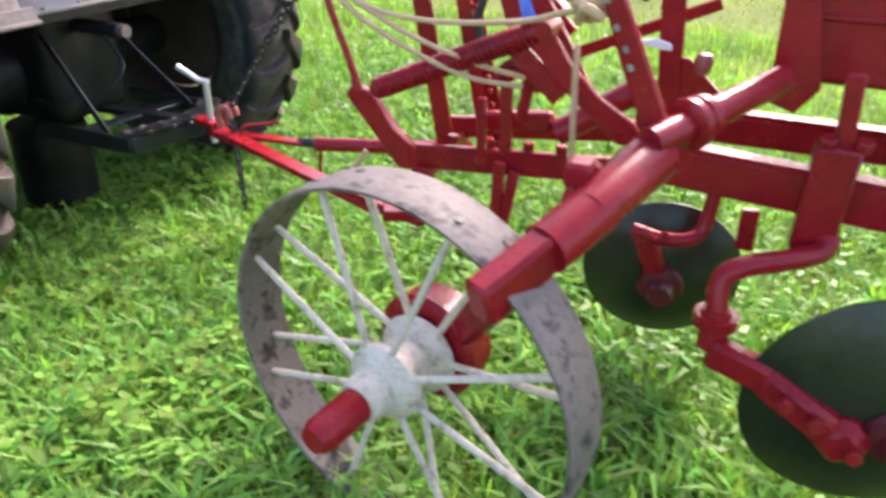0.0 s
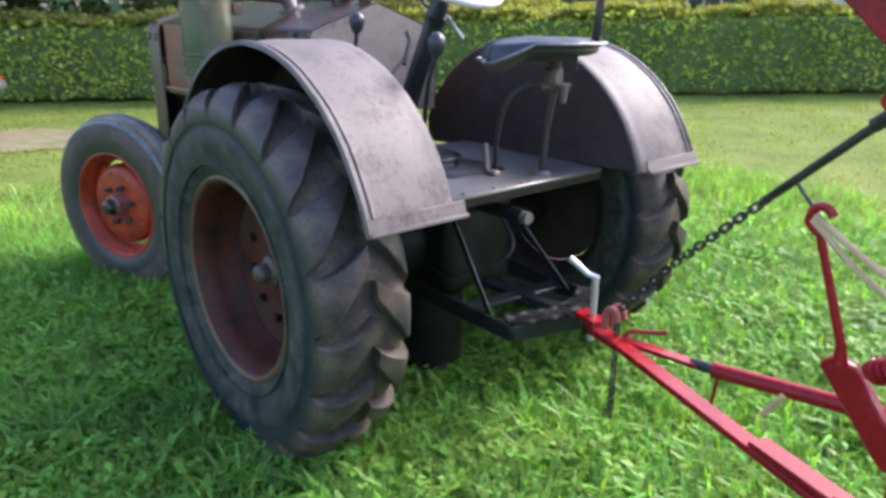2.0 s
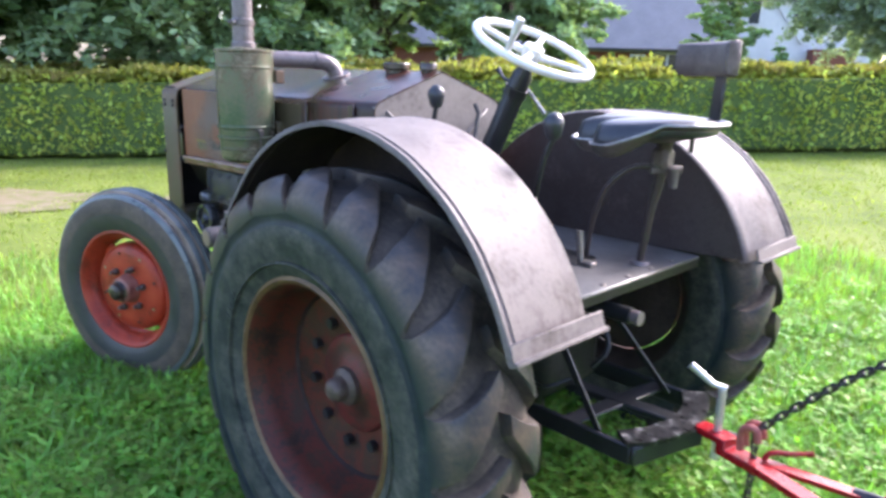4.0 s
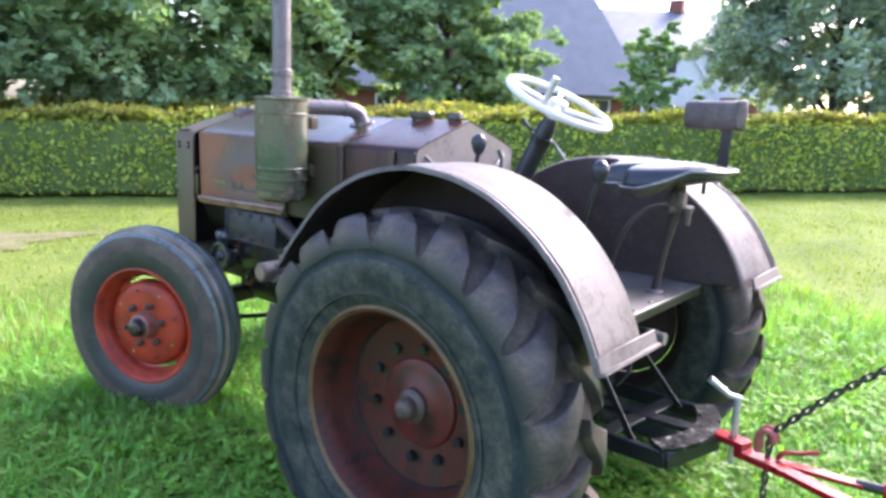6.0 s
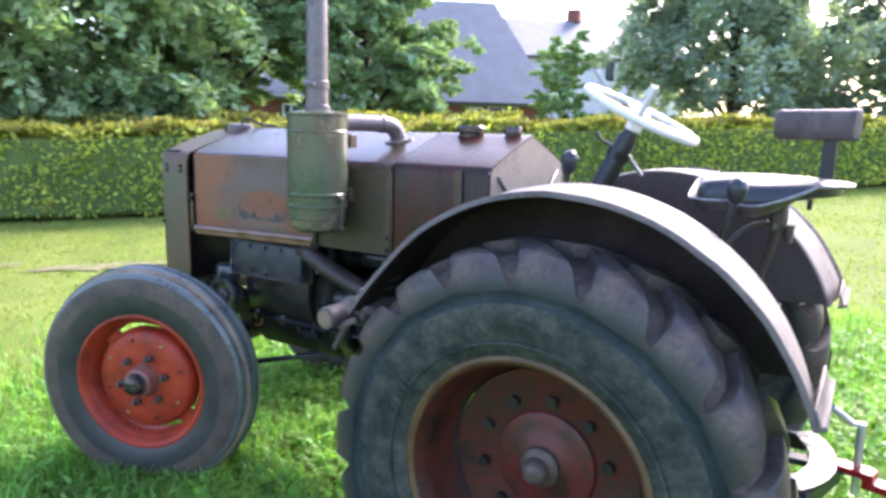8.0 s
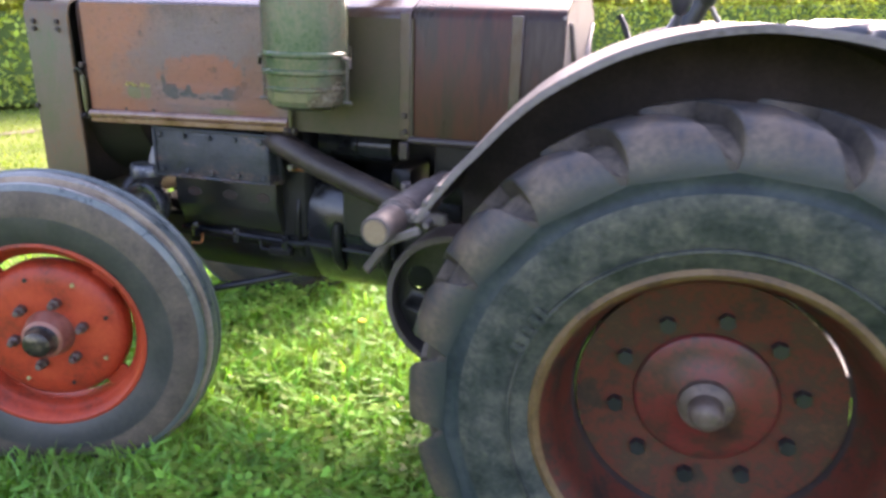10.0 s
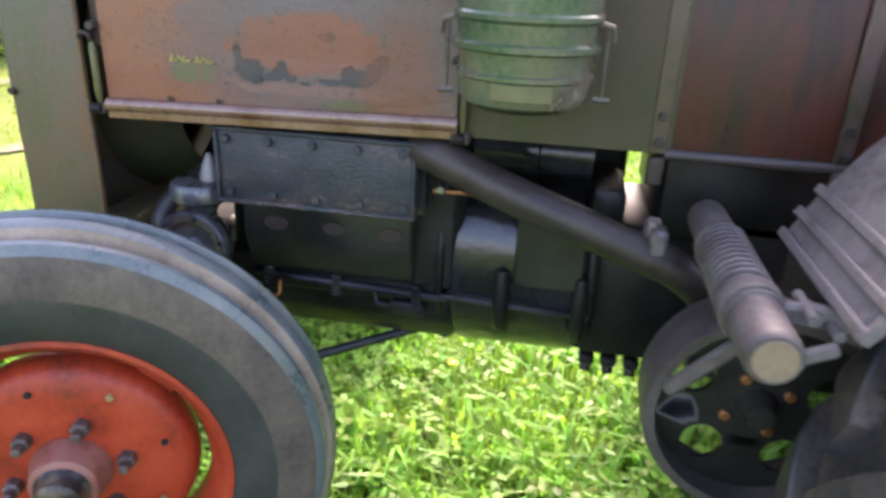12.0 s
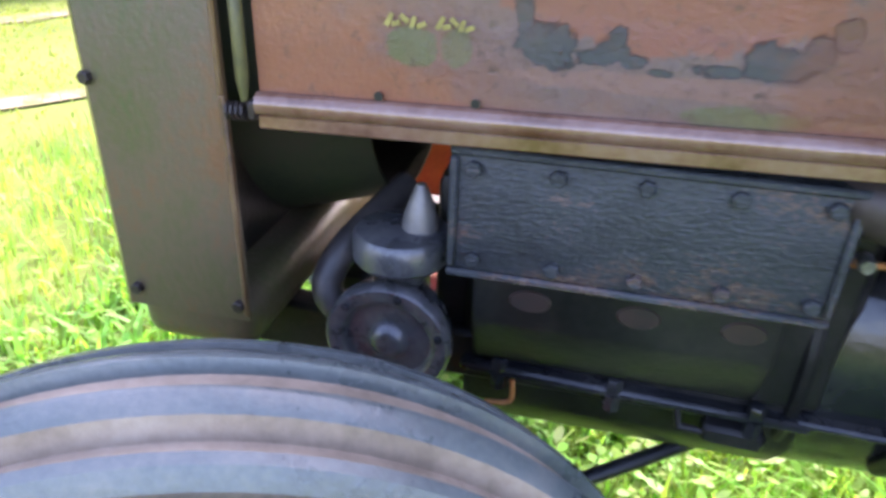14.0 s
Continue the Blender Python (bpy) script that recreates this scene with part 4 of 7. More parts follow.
for x, y, tr, hi, wi, lab, lm, sd, tw, per, lf, lo, dr in (
    (-15.6, 6.6, 0.30, 8.6, 4.3, "broad garden tree with drooping leafy boughs", "tree", 21, 560, 120, 0.085, 0.20, 0.8),
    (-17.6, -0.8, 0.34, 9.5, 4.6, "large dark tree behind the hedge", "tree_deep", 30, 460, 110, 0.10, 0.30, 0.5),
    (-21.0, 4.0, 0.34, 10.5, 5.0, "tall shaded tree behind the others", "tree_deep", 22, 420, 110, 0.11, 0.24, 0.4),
    (-14.4, 11.0, 0.22, 7.6, 2.5, "tree with a dark forked trunk behind the hedge", "tree_dark", 24, 300, 100, 0.075, 0.42, 0.4),
    (-17.5, 14.0, 0.24, 8.4, 3.2, "leafy tree in front of the brick house", "tree_dark", 33, 300, 90, 0.09, 0.40, 0.4),
    (-11.1, 12.8, 0.20, 7.0, 2.35, "dense bright green garden tree", "tree", 25, 480, 120, 0.07, 0.30, 0.35),
    (-7.6, 18.3, 0.06, 4.2, 1.15, "small airy fruit tree before the houses", "shrub", 26, 150, 60, 0.055, 0.38, 0.2),
    (-3.4, 21.9, 0.24, 8.4, 3.45, "tall airy tree beside the white house", "tree_grey", 27, 480, 90, 0.08, 0.28, 0.9),
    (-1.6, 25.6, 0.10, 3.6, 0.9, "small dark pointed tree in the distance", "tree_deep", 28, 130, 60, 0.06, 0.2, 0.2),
    (1.1, 23.8, 0.26, 6.8, 2.6, "leafy tree at the end of the hedge", "tree_grey", 29, 260, 80, 0.085, 0.22, 0.5),
    (5.5, 27.0, 0.26, 7.0, 3.0, "distant leafy tree at the field's end", "tree_grey", 34, 170, 80, 0.10, 0.2, 0.5),
    (-13.4, 7.2, 0.05, 2.75, 1.5, "pale green shrub behind the hedge", "shrub", 31, 190, 80, 0.06, 0.25, 0.2),
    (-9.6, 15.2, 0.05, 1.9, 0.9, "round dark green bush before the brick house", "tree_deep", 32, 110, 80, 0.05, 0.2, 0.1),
):
    tree(x, y, tr, hi, wi, lab, lm, sd, int(tw * 1.45), per, lf * 1.3, lo, dr)


# ---- tractor ----
tractor = thing("tractor", (0, 0, 0), "old weathered grey-brown farm tractor standing on the lawn", "tractor")
REAR_Z, REAR_R, REAR_Y = 0.56, 0.626, 0.755


def tyre_lug(R, side):
    """One broad worn tread bar at the back of a tyre that turns about the y axis, from the middle down over one shoulder, where it runs out into the wall."""
    bm = bmesh.new()
    rows = []
    line = ((0.004, 0.0, 0.589, 0.026), (0.03, 0.001, 0.589, 0.034), (0.06, 0.003, 0.587, 0.046), (0.088, 0.007, 0.581, 0.058), (0.110, 0.014, 0.571, 0.068),
            (0.130, 0.026, 0.560, 0.074), (0.146, 0.046, 0.551, 0.080), (0.155, 0.070, 0.541, 0.088), (0.157, 0.098, 0.527, 0.098))
    for k, (y, drop, floor, w) in enumerate(line):
        a = -1.85 * y + 2.6 * y * y
        top, low = R - drop, floor - 0.004
        edge = min(0.004, 0.3 * (top - low))
        row = []
        for r, q in ((low, 1.05), (top - edge, 1.0), (top, 0.93), (top, 0.1), (top - 0.002, -0.80), (top - edge * 1.6, -0.95), (low, -1.18)):
            aa = a + q * w / R
            row.append(bm.verts.new((r * math.cos(aa), side * y, r * math.sin(aa))))
        rows.append(row)
    for p, q in zip(rows, rows[1:]):
        for i in range(6):
            face(bm, (p[i], p[i + 1], q[i + 1], q[i])).material_index = 1 if i in (0, 5) else 0
    face(bm, rows[0])
    face(bm, rows[-1][::-1])
    bmesh.ops.recalc_face_normals(bm, faces=bm.faces)
    return bm


def rear_wheel(side):
    """side -1: the wheel on the tractor's left, whose outer face looks to -y."""
    y_c = side * REAR_Y
    root = thing("wheel", (0.01, y_c, REAR_Z), "", "")
    for key in ("label", "category"):
        if key in root:
            del root[key]
    root.parent = tractor
    o = side
    prof = [(0.334, 0.118), (0.350, 0.134), (0.40, 0.152), (0.45, 0.1585), (0.486, 0.1575), (0.492, 0.153), (0.505, 0.1515), (0.518, 0.154), (0.530, 0.1545), (0.541, 0.151), (0.551, 0.143), (0.560, 0.128), (0.571, 0.109), (0.581, 0.087), (0.587, 0.06), (0.589, 0.0)]
    prof = [(r, o * h) for r, h in prof]
    full = prof + [(r, -h) for r, h in prof[-2::-1]]
    bm = lathe(full, 96)
    for f in bm.faces:
        c = f.calc_center_median()
        r = math.hypot(c.x, c.z)
        f.material_index = 2 if 0.484 < r < 0.524 else 1 if r < 0.53 else 0
    bmesh.ops.translate(bm, vec=(0.01, y_c, REAR_Z), verts=bm.verts)
    tyre = part("tyre", bm, ["lug_end", "rubber_side", "rubber_ring"], root, "worn black-grey rubber tyre with chevron lugs")
    shared = {}
    for k in range(19):
        for sd in (-1, 1):
            if sd not in shared:
                ob = mesh_ob("lug", tyre_lug(REAR_R, sd), ["mud_lug", "lug_end"], 32)
                shared[sd] = ob.data
            else:
                ob = new("lug", shared[sd])
            ob.matrix_world = pose(0.01, y_c, REAR_Z, 0, 360 * (k + (0.5 if sd == -side else 0)) / 19 - 135.1, 0)
            bpy.context.view_layer.update()
            ob.parent, ob.matrix_parent_inverse = tyre, tyre.matrix_world.inverted()
    # ridges on the sidewall
    for r, t in ((0.385, 0.005),):
        bm = lathe([(r - t, o * 0.138), (r - t * 0.4, o * 0.157), (r + t * 0.4, o * 0.156), (r + t, o * 0.136)], 96, (0.01, y_c, REAR_Z))
        rb = mesh_ob("sidewall_rib", bm, "rubber_side")
        rb.parent, rb.matrix_parent_inverse = tyre, tyre.matrix_world.inverted()
    # worn raised marks on the sidewall, not readable
    for k in range(5):
        a = radians(146 + 3.2 * k)
        c = Vector((0.01 + 0.398 * math.cos(a), y_c + o * 0.1565, REAR_Z + 0.398 * math.sin(a)))
        d = Vector((math.cos(a), 0, math.sin(a))) * (0.016 - 0.003 * (k % 3))
        ob = mesh_ob("sidewall_mark", bar(c - d, c + d, 0.012 + 0.006 * (k % 2), 0.003, 0.001, side=(-math.sin(a), 0, math.cos(a))), "rubber_side")
        ob.parent, ob.matrix_parent_inverse = tyre, tyre.matrix_world.inverted()
    # rim: a deep drop-centre shell
    prof = [(0.343, 0.120), (0.346, 0.131), (0.336, 0.136), (0.324, 0.128), (0.317, 0.108), (0.308, 0.098), (0.303, 0.06), (0.293, 0.02), (0.278, -0.015), (0.272, -0.035), (0.285, -0.06), (0.31, -0.11), (0.338, -0.128), (0.335, -0.10), (0.30, -0.03), (0.30, 0.05), (0.322, 0.10)]
    bm = lathe([(r, o * h) for r, h in prof], 72, (0.01, y_c, REAR_Z))
    # faces behind the rim get painted shade, the outer lip its rust brown
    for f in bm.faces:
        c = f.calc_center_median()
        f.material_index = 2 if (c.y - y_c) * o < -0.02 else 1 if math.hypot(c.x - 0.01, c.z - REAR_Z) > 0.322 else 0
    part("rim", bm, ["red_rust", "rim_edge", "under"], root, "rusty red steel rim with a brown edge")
    y_d = y_c - o * 0.045
    prof = [(0.0, 0.0), (0.13, 0.0), (0.20, 0.012), (0.25, 0.02), (0.268, 0.022), (0.268, 0.008), (0.20, -0.004), (0.0, -0.015)]
    bm = lathe([(r, o * h) for r, h in prof], 56, (0.01, y_d, REAR_Z), closed=False)
    bm.normal_update()
    # back of the disc is coloured dark for the shade behind it
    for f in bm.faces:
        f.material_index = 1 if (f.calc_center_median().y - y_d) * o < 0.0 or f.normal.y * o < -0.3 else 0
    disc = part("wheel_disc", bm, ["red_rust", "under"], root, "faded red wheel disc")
    prof = [(0.0, 0.034), (0.062, 0.033), (0.078, 0.024), (0.115, 0.018), (0.138, 0.015), (0.143, 0.013), (0.146, 0.009), (0.147, 0.0), (0.0, 0.0)]
    part("hub_plate", lathe([(r, o * h) for r, h in prof], 40, (0.01, y_d, REAR_Z), closed=False), "red_hub", root)
    prof = [(0.0, 0.102), (0.018, 0.100), (0.030, 0.092), (0.035, 0.080), (0.036, 0.058), (0.046, 0.054), (0.055, 0.048), (0.058, 0.030), (0.0, 0.026)]
    part("axle_hub", lathe([(r, o * h) for r, h in prof], 28, (0.01, y_d, REAR_Z), closed=False), "nut_rust", root, "dull brown axle end")
    for k in range(10):
        a = 2 * math.pi * (k + 0.35) / 10
        p = (0.01 + 0.185 * math.cos(a), y_d + o * 0.01, REAR_Z + 0.185 * math.sin(a))
        part("wheel_bolt", rod([p, (p[0], y_d + o * 0.03, p[2])], 0.017, 6), "black", root)
    return root


for s in (-1, 1):
    rear_wheel(s)

STEER = 21.0


def front_wheel(side, place):
    root = thing("wheel", pose(*place, 0, 0, STEER), "", "")
    for key in ("label", "category"):
        if key in root:
            del root[key]
    root.parent = tractor
    m, o = root.matrix_world.copy(), side

    def put(name, bm, material, label=""):
        bmesh.ops.transform(bm, matrix=m, verts=bm.verts)
        return part(name, bm, material, root, label)

    prof = [(0.262, 0.066), (0.280, 0.080), (0.32, 0.094), (0.365, 0.098), (0.405, 0.094), (0.435, 0.084), (0.451, 0.074), (0.454, 0.064), (0.444, 0.059), (0.444, 0.044), (0.465, 0.039),
            (0.474, 0.024), (0.474, 0.017), (0.461, 0.012), (0.461, 0.0)]
    full = prof + [(r, -h) for r, h in prof[-2::-1]]
    bm = lathe([(r, o * h) for r, h in full], 88)
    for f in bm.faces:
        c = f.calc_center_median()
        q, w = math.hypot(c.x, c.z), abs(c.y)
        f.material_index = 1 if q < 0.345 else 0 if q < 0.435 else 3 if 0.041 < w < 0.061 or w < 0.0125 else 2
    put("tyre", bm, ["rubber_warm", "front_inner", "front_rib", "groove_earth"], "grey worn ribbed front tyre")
    prof = [(0.284, 0.070), (0.286, 0.084), (0.277, 0.086), (0.267, 0.080), (0.258, 0.058), (0.251, 0.048), (0.240, 0.036), (0.236, -0.03), (0.258, -0.05), (0.277, -0.08), (0.284, -0.075), (0.266, -0.04), (0.251, -0.02), (0.255, 0.03), (0.271, 0.058)]
    put("rim", lathe([(r, o * h) for r, h in prof], 64), "red_dull", "orange-red steel rim")
    # disc with a domed face, and open gaps left between it and the rim
    bm = lathe([(0.0, 0.05), (0.07, 0.05), (0.15, 0.05), (0.192, 0.046), (0.209, 0.034), (0.215, 0.012), (0.215, -0.012), (0.207, -0.012), (0.203, 0.016), (0.183, 0.034), (0.0, 0.04)], 56, closed=False)
    bmesh.ops.scale(bm, vec=(1, o, 1), verts=bm.verts)
    bmesh.ops.recalc_face_normals(bm, faces=bm.faces)
    put("wheel_disc", bm, "red_dull", "orange-red domed wheel disc")
    for k in range(4):
        a = math.pi / 4 + k * math.pi / 2
        bm = box((0.05, 0.012, 0.075), (0, 0, 0), 0.003)
        bmesh.ops.transform(bm, matrix=pose(0, 0, 0, 0, -math.degrees(a), 0) @ Matrix.Translation((0.230, o * 0.004, 0)), verts=bm.verts)
        put("wheel_lug", bm, "red_dull")
    for k in range(8):
        a = 2 * math.pi * (k + 0.35) / 8
        p = Vector((0.170 * math.cos(a), o * 0.049, 0.170 * math.sin(a)))
        put("disc_hole", rod([p - Vector((0, o * 0.004, 0)), p + Vector((0, o * 0.0035, 0))], 0.0065, 10), "brass" if k % 2 else "black", "small hole through the disc")
    bm = lathe([(0.0, 0.105), (0.045, 0.105), (0.058, 0.098), (0.066, 0.07), (0.072, 0.048), (0.0, 0.04)], 32, closed=False)
    bmesh.ops.scale(bm, vec=(1, o, 1), verts=bm.verts)
    bmesh.ops.recalc_face_normals(bm, faces=bm.faces)
    put("hub", bm, "red_faded", "faded red hub")
    bm = lathe([(0.0, 0.142), (0.028, 0.142), (0.038, 0.134), (0.042, 0.110), (0.048, 0.104), (0.0, 0.10)], 24, closed=False)
    bmesh.ops.scale(bm, vec=(1, o, 1), verts=bm.verts)
    bmesh.ops.recalc_face_normals(bm, faces=bm.faces)
    put("hub_cap", bm, "grease", "greasy dark hub cap")
    for k in range(6):
        a = 2 * math.pi * (k + 0.2) / 6
        p = Vector((0.1 * math.cos(a), o * 0.045, 0.1 * math.sin(a)))
        bm = rod([p, p + Vector((0, o * 0.024, 0)), p + Vector((0, o * 0.028, 0))], 0.016, 6, radii=[0.0165, 0.0165, 0.012])
        rod([p, p + Vector((0, o * 0.044, 0)), p + Vector((0, o * 0.046, 0))], 0.009, 8, bm, radii=[0.0095, 0.0095, 0.007])
        put("wheel_nut", bm, "nut_rust")
    return root


FRONT_C = Vector((-1.797, -0.645, 0.401))
front_wheel(-1, FRONT_C)
front_wheel(1, Vector((-1.86, 0.76, 0.401)))


def fender(side):
    """A rolled sheet arc over the rear wheel with a bead on both edges and an inner side plate."""
    yo, yi = side * 0.80, side * 0.462
    a0, a1, n = 18, 159, 40
    R, FX, FZ = 0.650, 0.026, 0.653
    root_bm = bmesh.new()

    def inward(y):
        return (yo - y) / (yo - yi)

    def lean(a):
        """The inner edge sits further forward than the outer one."""
        return 0.004 - 0.040 * math.cos(a)

    # across: bead, crown, bead
    across = [(yo, -0.006), (yo, 0.003), (yo - side * 0.004, 0.009), (yo - side * 0.012, 0.009), (yo - side * 0.016, 0.003), (yo - side * 0.025, 0.002), (yo - side * 0.029, 0.007), (yo - side * 0.035, 0.007), (yo - side * 0.04, 0.002)]
    k = 8
    for i in range(k + 1):
        f = i / k
        across.append((yo - side * (0.05 + (0.325 - 0.07) * f), 0.002 + 0.006 * math.sin(math.pi * f)))
    across += [(yi + side * 0.01, 0.004), (yi, -0.002), (yi, -0.018)]
    rows = []
    for j in range(n + 1):
        a = radians(a0 + (a1 - a0) * j / n)
        dent = 0.003 * noise.noise((j * 0.4, side, 0)) + 0.036 * (max(0, j / n - 0.86) / 0.14) ** 1.5
        row = []
        for y, h in across:
            r = R + h + dent * (1 - inward(y)) + inward(y) * lean(a) + 0.0045 * noise.noise((j * 0.35, y * 8, side * 3)) * math.sin(math.pi * inward(y))
            row.append(root_bm.verts.new((FX + r * math.cos(a), y, FZ + r * math.sin(a))))
        rows.append(row)
    for p, q in zip(rows, rows[1:]):
        for i in range(len(across) - 1):
            face(root_bm, (p[i], p[i + 1], q[i + 1], q[i]))
    bmesh.ops.recalc_face_normals(root_bm, faces=root_bm.faces)
    bmesh.ops.solidify(root_bm, geom=root_bm.faces[:], thickness=0.004)
    # faces turned to the wheel take the rust colour with painted shade
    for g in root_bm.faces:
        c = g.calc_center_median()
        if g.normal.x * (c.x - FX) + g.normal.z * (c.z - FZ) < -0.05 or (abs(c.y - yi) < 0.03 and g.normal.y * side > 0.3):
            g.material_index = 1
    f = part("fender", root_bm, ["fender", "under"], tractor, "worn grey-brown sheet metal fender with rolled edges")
    # stiffening lip at the rear end
    a = radians(a0)
    p = Vector((FX + R * math.cos(a), 0, FZ + R * math.sin(a)))
    t = Vector((math.sin(a), 0, -math.cos(a)))
    n_ = Vector((math.cos(a), 0, math.sin(a)))
    for d, wd, th in ((0.012, 0.045, 0.008), (0.034, 0.012, 0.03)):
        c = p + t * (d - 0.03) + n_ * 0.010
        bm = bar((c.x, yo + side * 0.002, c.z), (c.x, yi - side * 0.004, c.z), wd, th, 0.003, side=t)
        lip = mesh_ob("end_lip", bm, "fender")
        lip.parent, lip.matrix_parent_inverse = f, f.matrix_world.inverted()
    # inner side plate
    pts = []
    for k in range(31):
        a = radians(a0 + 1 + (a1 - a0 - 3) * k / 30)
        r = R - 0.006 + lean(a)
        pts.append((FX + r * math.cos(a), FZ + r * math.sin(a)))
    lo = 0.80
    out = [(pts[0][0], lo + 0.05)] + pts + [(pts[-1][0], lo)]
    out = [(x, max(z, lo)) for x, z in out]
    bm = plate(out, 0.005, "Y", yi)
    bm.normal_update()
    # wheel side of the plate: shade of the arch put into the colour
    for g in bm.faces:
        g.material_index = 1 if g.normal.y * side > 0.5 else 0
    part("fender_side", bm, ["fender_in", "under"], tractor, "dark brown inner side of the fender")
    # front end channel
    a = radians(a1)
    p = Vector((FX + (R + 0.036) * math.cos(a), 0, FZ + (R + 0.036) * math.sin(a)))
    t = Vector((math.sin(a), 0, -math.cos(a)))
    for k, da in enumerate((0.8, 4.0, 7.5)):
        a = radians(a1 - da)
        r = R + 0.008 + 0.036 * (max(0, 1 - da / (a1 - a0) - 0.86) / 0.14) ** 1.5
        p = Vector((FX + r * math.cos(a), 0, FZ + r * math.sin(a)))
        t = Vector((math.sin(a), 0, -math.cos(a)))
        q = p + Vector((math.cos(a), 0, math.sin(a))) * (R + 0.008 + lean(a) - r)
        ob = mesh_ob("end_channel", bar((p.x, yo + side * 0.003, p.z), (q.x, yi, q.z), 0.016, 0.010, 0.003, side=t), "fender")
        ob.parent, ob.matrix_parent_inverse = f, f.matrix_world.inverted()
    return f


for s in (-1, 1):
    fender(s)

# -- hood --
HW = 0.325


def hood_shell(x0, x1, low, half, edge, top, name, material, label, steps=10):
    """Sheet with upright sides, rounded shoulders and a shallow ridge, from x0 to x1."""
    sec = [(-half, low), (-half, edge - 0.03)] + [(-half + 0.03 * (1 - math.cos(a)), edge - 0.03 + 0.035 * math.sin(a)) for a in (0.5, 1.0, 1.35)]
    sec += [(-half * f, edge + (top - edge) * (1 - f)) for f in (0.8, 0.5, 0.2, 0.08)] + [(0, top)]
    sec += [(-y, z) for y, z in sec[-2::-1]]
    bm = bmesh.new()
    rows = []
    for k in range(steps + 1):
        x = x0 + (x1 - x0) * k / steps
        rows.append([bm.verts.new((x, y, z + 0.002 * noise.noise((x * 4, y * 5, z)))) for y, z in sec])
    for p, q in zip(rows, rows[1:]):
        for i in range(len(sec) - 1):
            face(bm, (p[i], p[i + 1], q[i + 1], q[i]))
    bmesh.ops.recalc_face_normals(bm, faces=bm.faces)
    bmesh.ops.solidify(bm, geom=bm.faces[:], thickness=0.005)
    return part(name, bm, material, tractor, label)


hood_shell(-1.88, -0.80, 1.10, HW, 1.325, 1.437, "bonnet", "hood", "weathered brown bonnet with bare patches")
tank = hood_shell(-0.795, -0.395, 0.985, HW - 0.002, 1.328, 1.44, "fuel_tank", "tank_side", "brown sheet metal fuel tank cover")
# closed rear face with pressed ribs
out = [(-HW + 0.004, 0.99), (-HW + 0.004, 1.315), (-HW + 0.04, 1.335), (0, 1.435), (HW - 0.04, 1.335), (HW - 0.004, 1.315), (HW - 0.004, 0.99)]
rear = part("tank_rear_panel", plate(out, 0.008, "X", -0.40), "tank_back", tractor, "grey-brown rear panel with pressed ribs")
for a, b in (((-0.27, 1.30), (-0.10, 1.16)), ((0.25, 1.30), (0.07, 1.15))):
    bm = bar((-0.393, a[0], a[1]), (-0.393, b[0], b[1]), 0.016, 0.012, 0.005, side=(1, 0, 0))
    rb = mesh_ob("rib", bm, "tank_back")
    rb.parent, rb.matrix_parent_inverse = rear, rear.matrix_world.inverted()

# seam band and rolled lower edge of the tank cover
part("tank_edge", rod([(-0.80, -HW - 0.004, 0.984), (-0.40, -HW - 0.004, 0.984)], 0.010, 10), "fender_in", tractor, "rolled lower edge")
for x in (-0.812, -0.515):
    bm = bar((x, -HW - 0.006, 0.985), (x, -HW - 0.006, 1.315), 0.03, 0.006, 0.002, side=(1, 0, 0))
    strap = part("tank_strap", bm, "hood", tractor, "riveted steel strap")
    for name, bm in (("strap_bolt", bolt_at((x, -HW - 0.01, 1.005), (0, -1, 0), 0.009, 0.008)), ("strap_bolt", bolt_at((x, -HW - 0.01, 1.05), (0, -1, 0), 0.008, 0.007)), ("clip", box((0.028, 0.02, 0.05), (x, -HW - 0.012, 0.955), 0.004))):
        sub = mesh_ob(name, bm, "pipe_dark")
        sub.parent, sub.matrix_parent_inverse = strap, strap.matrix_world.inverted()

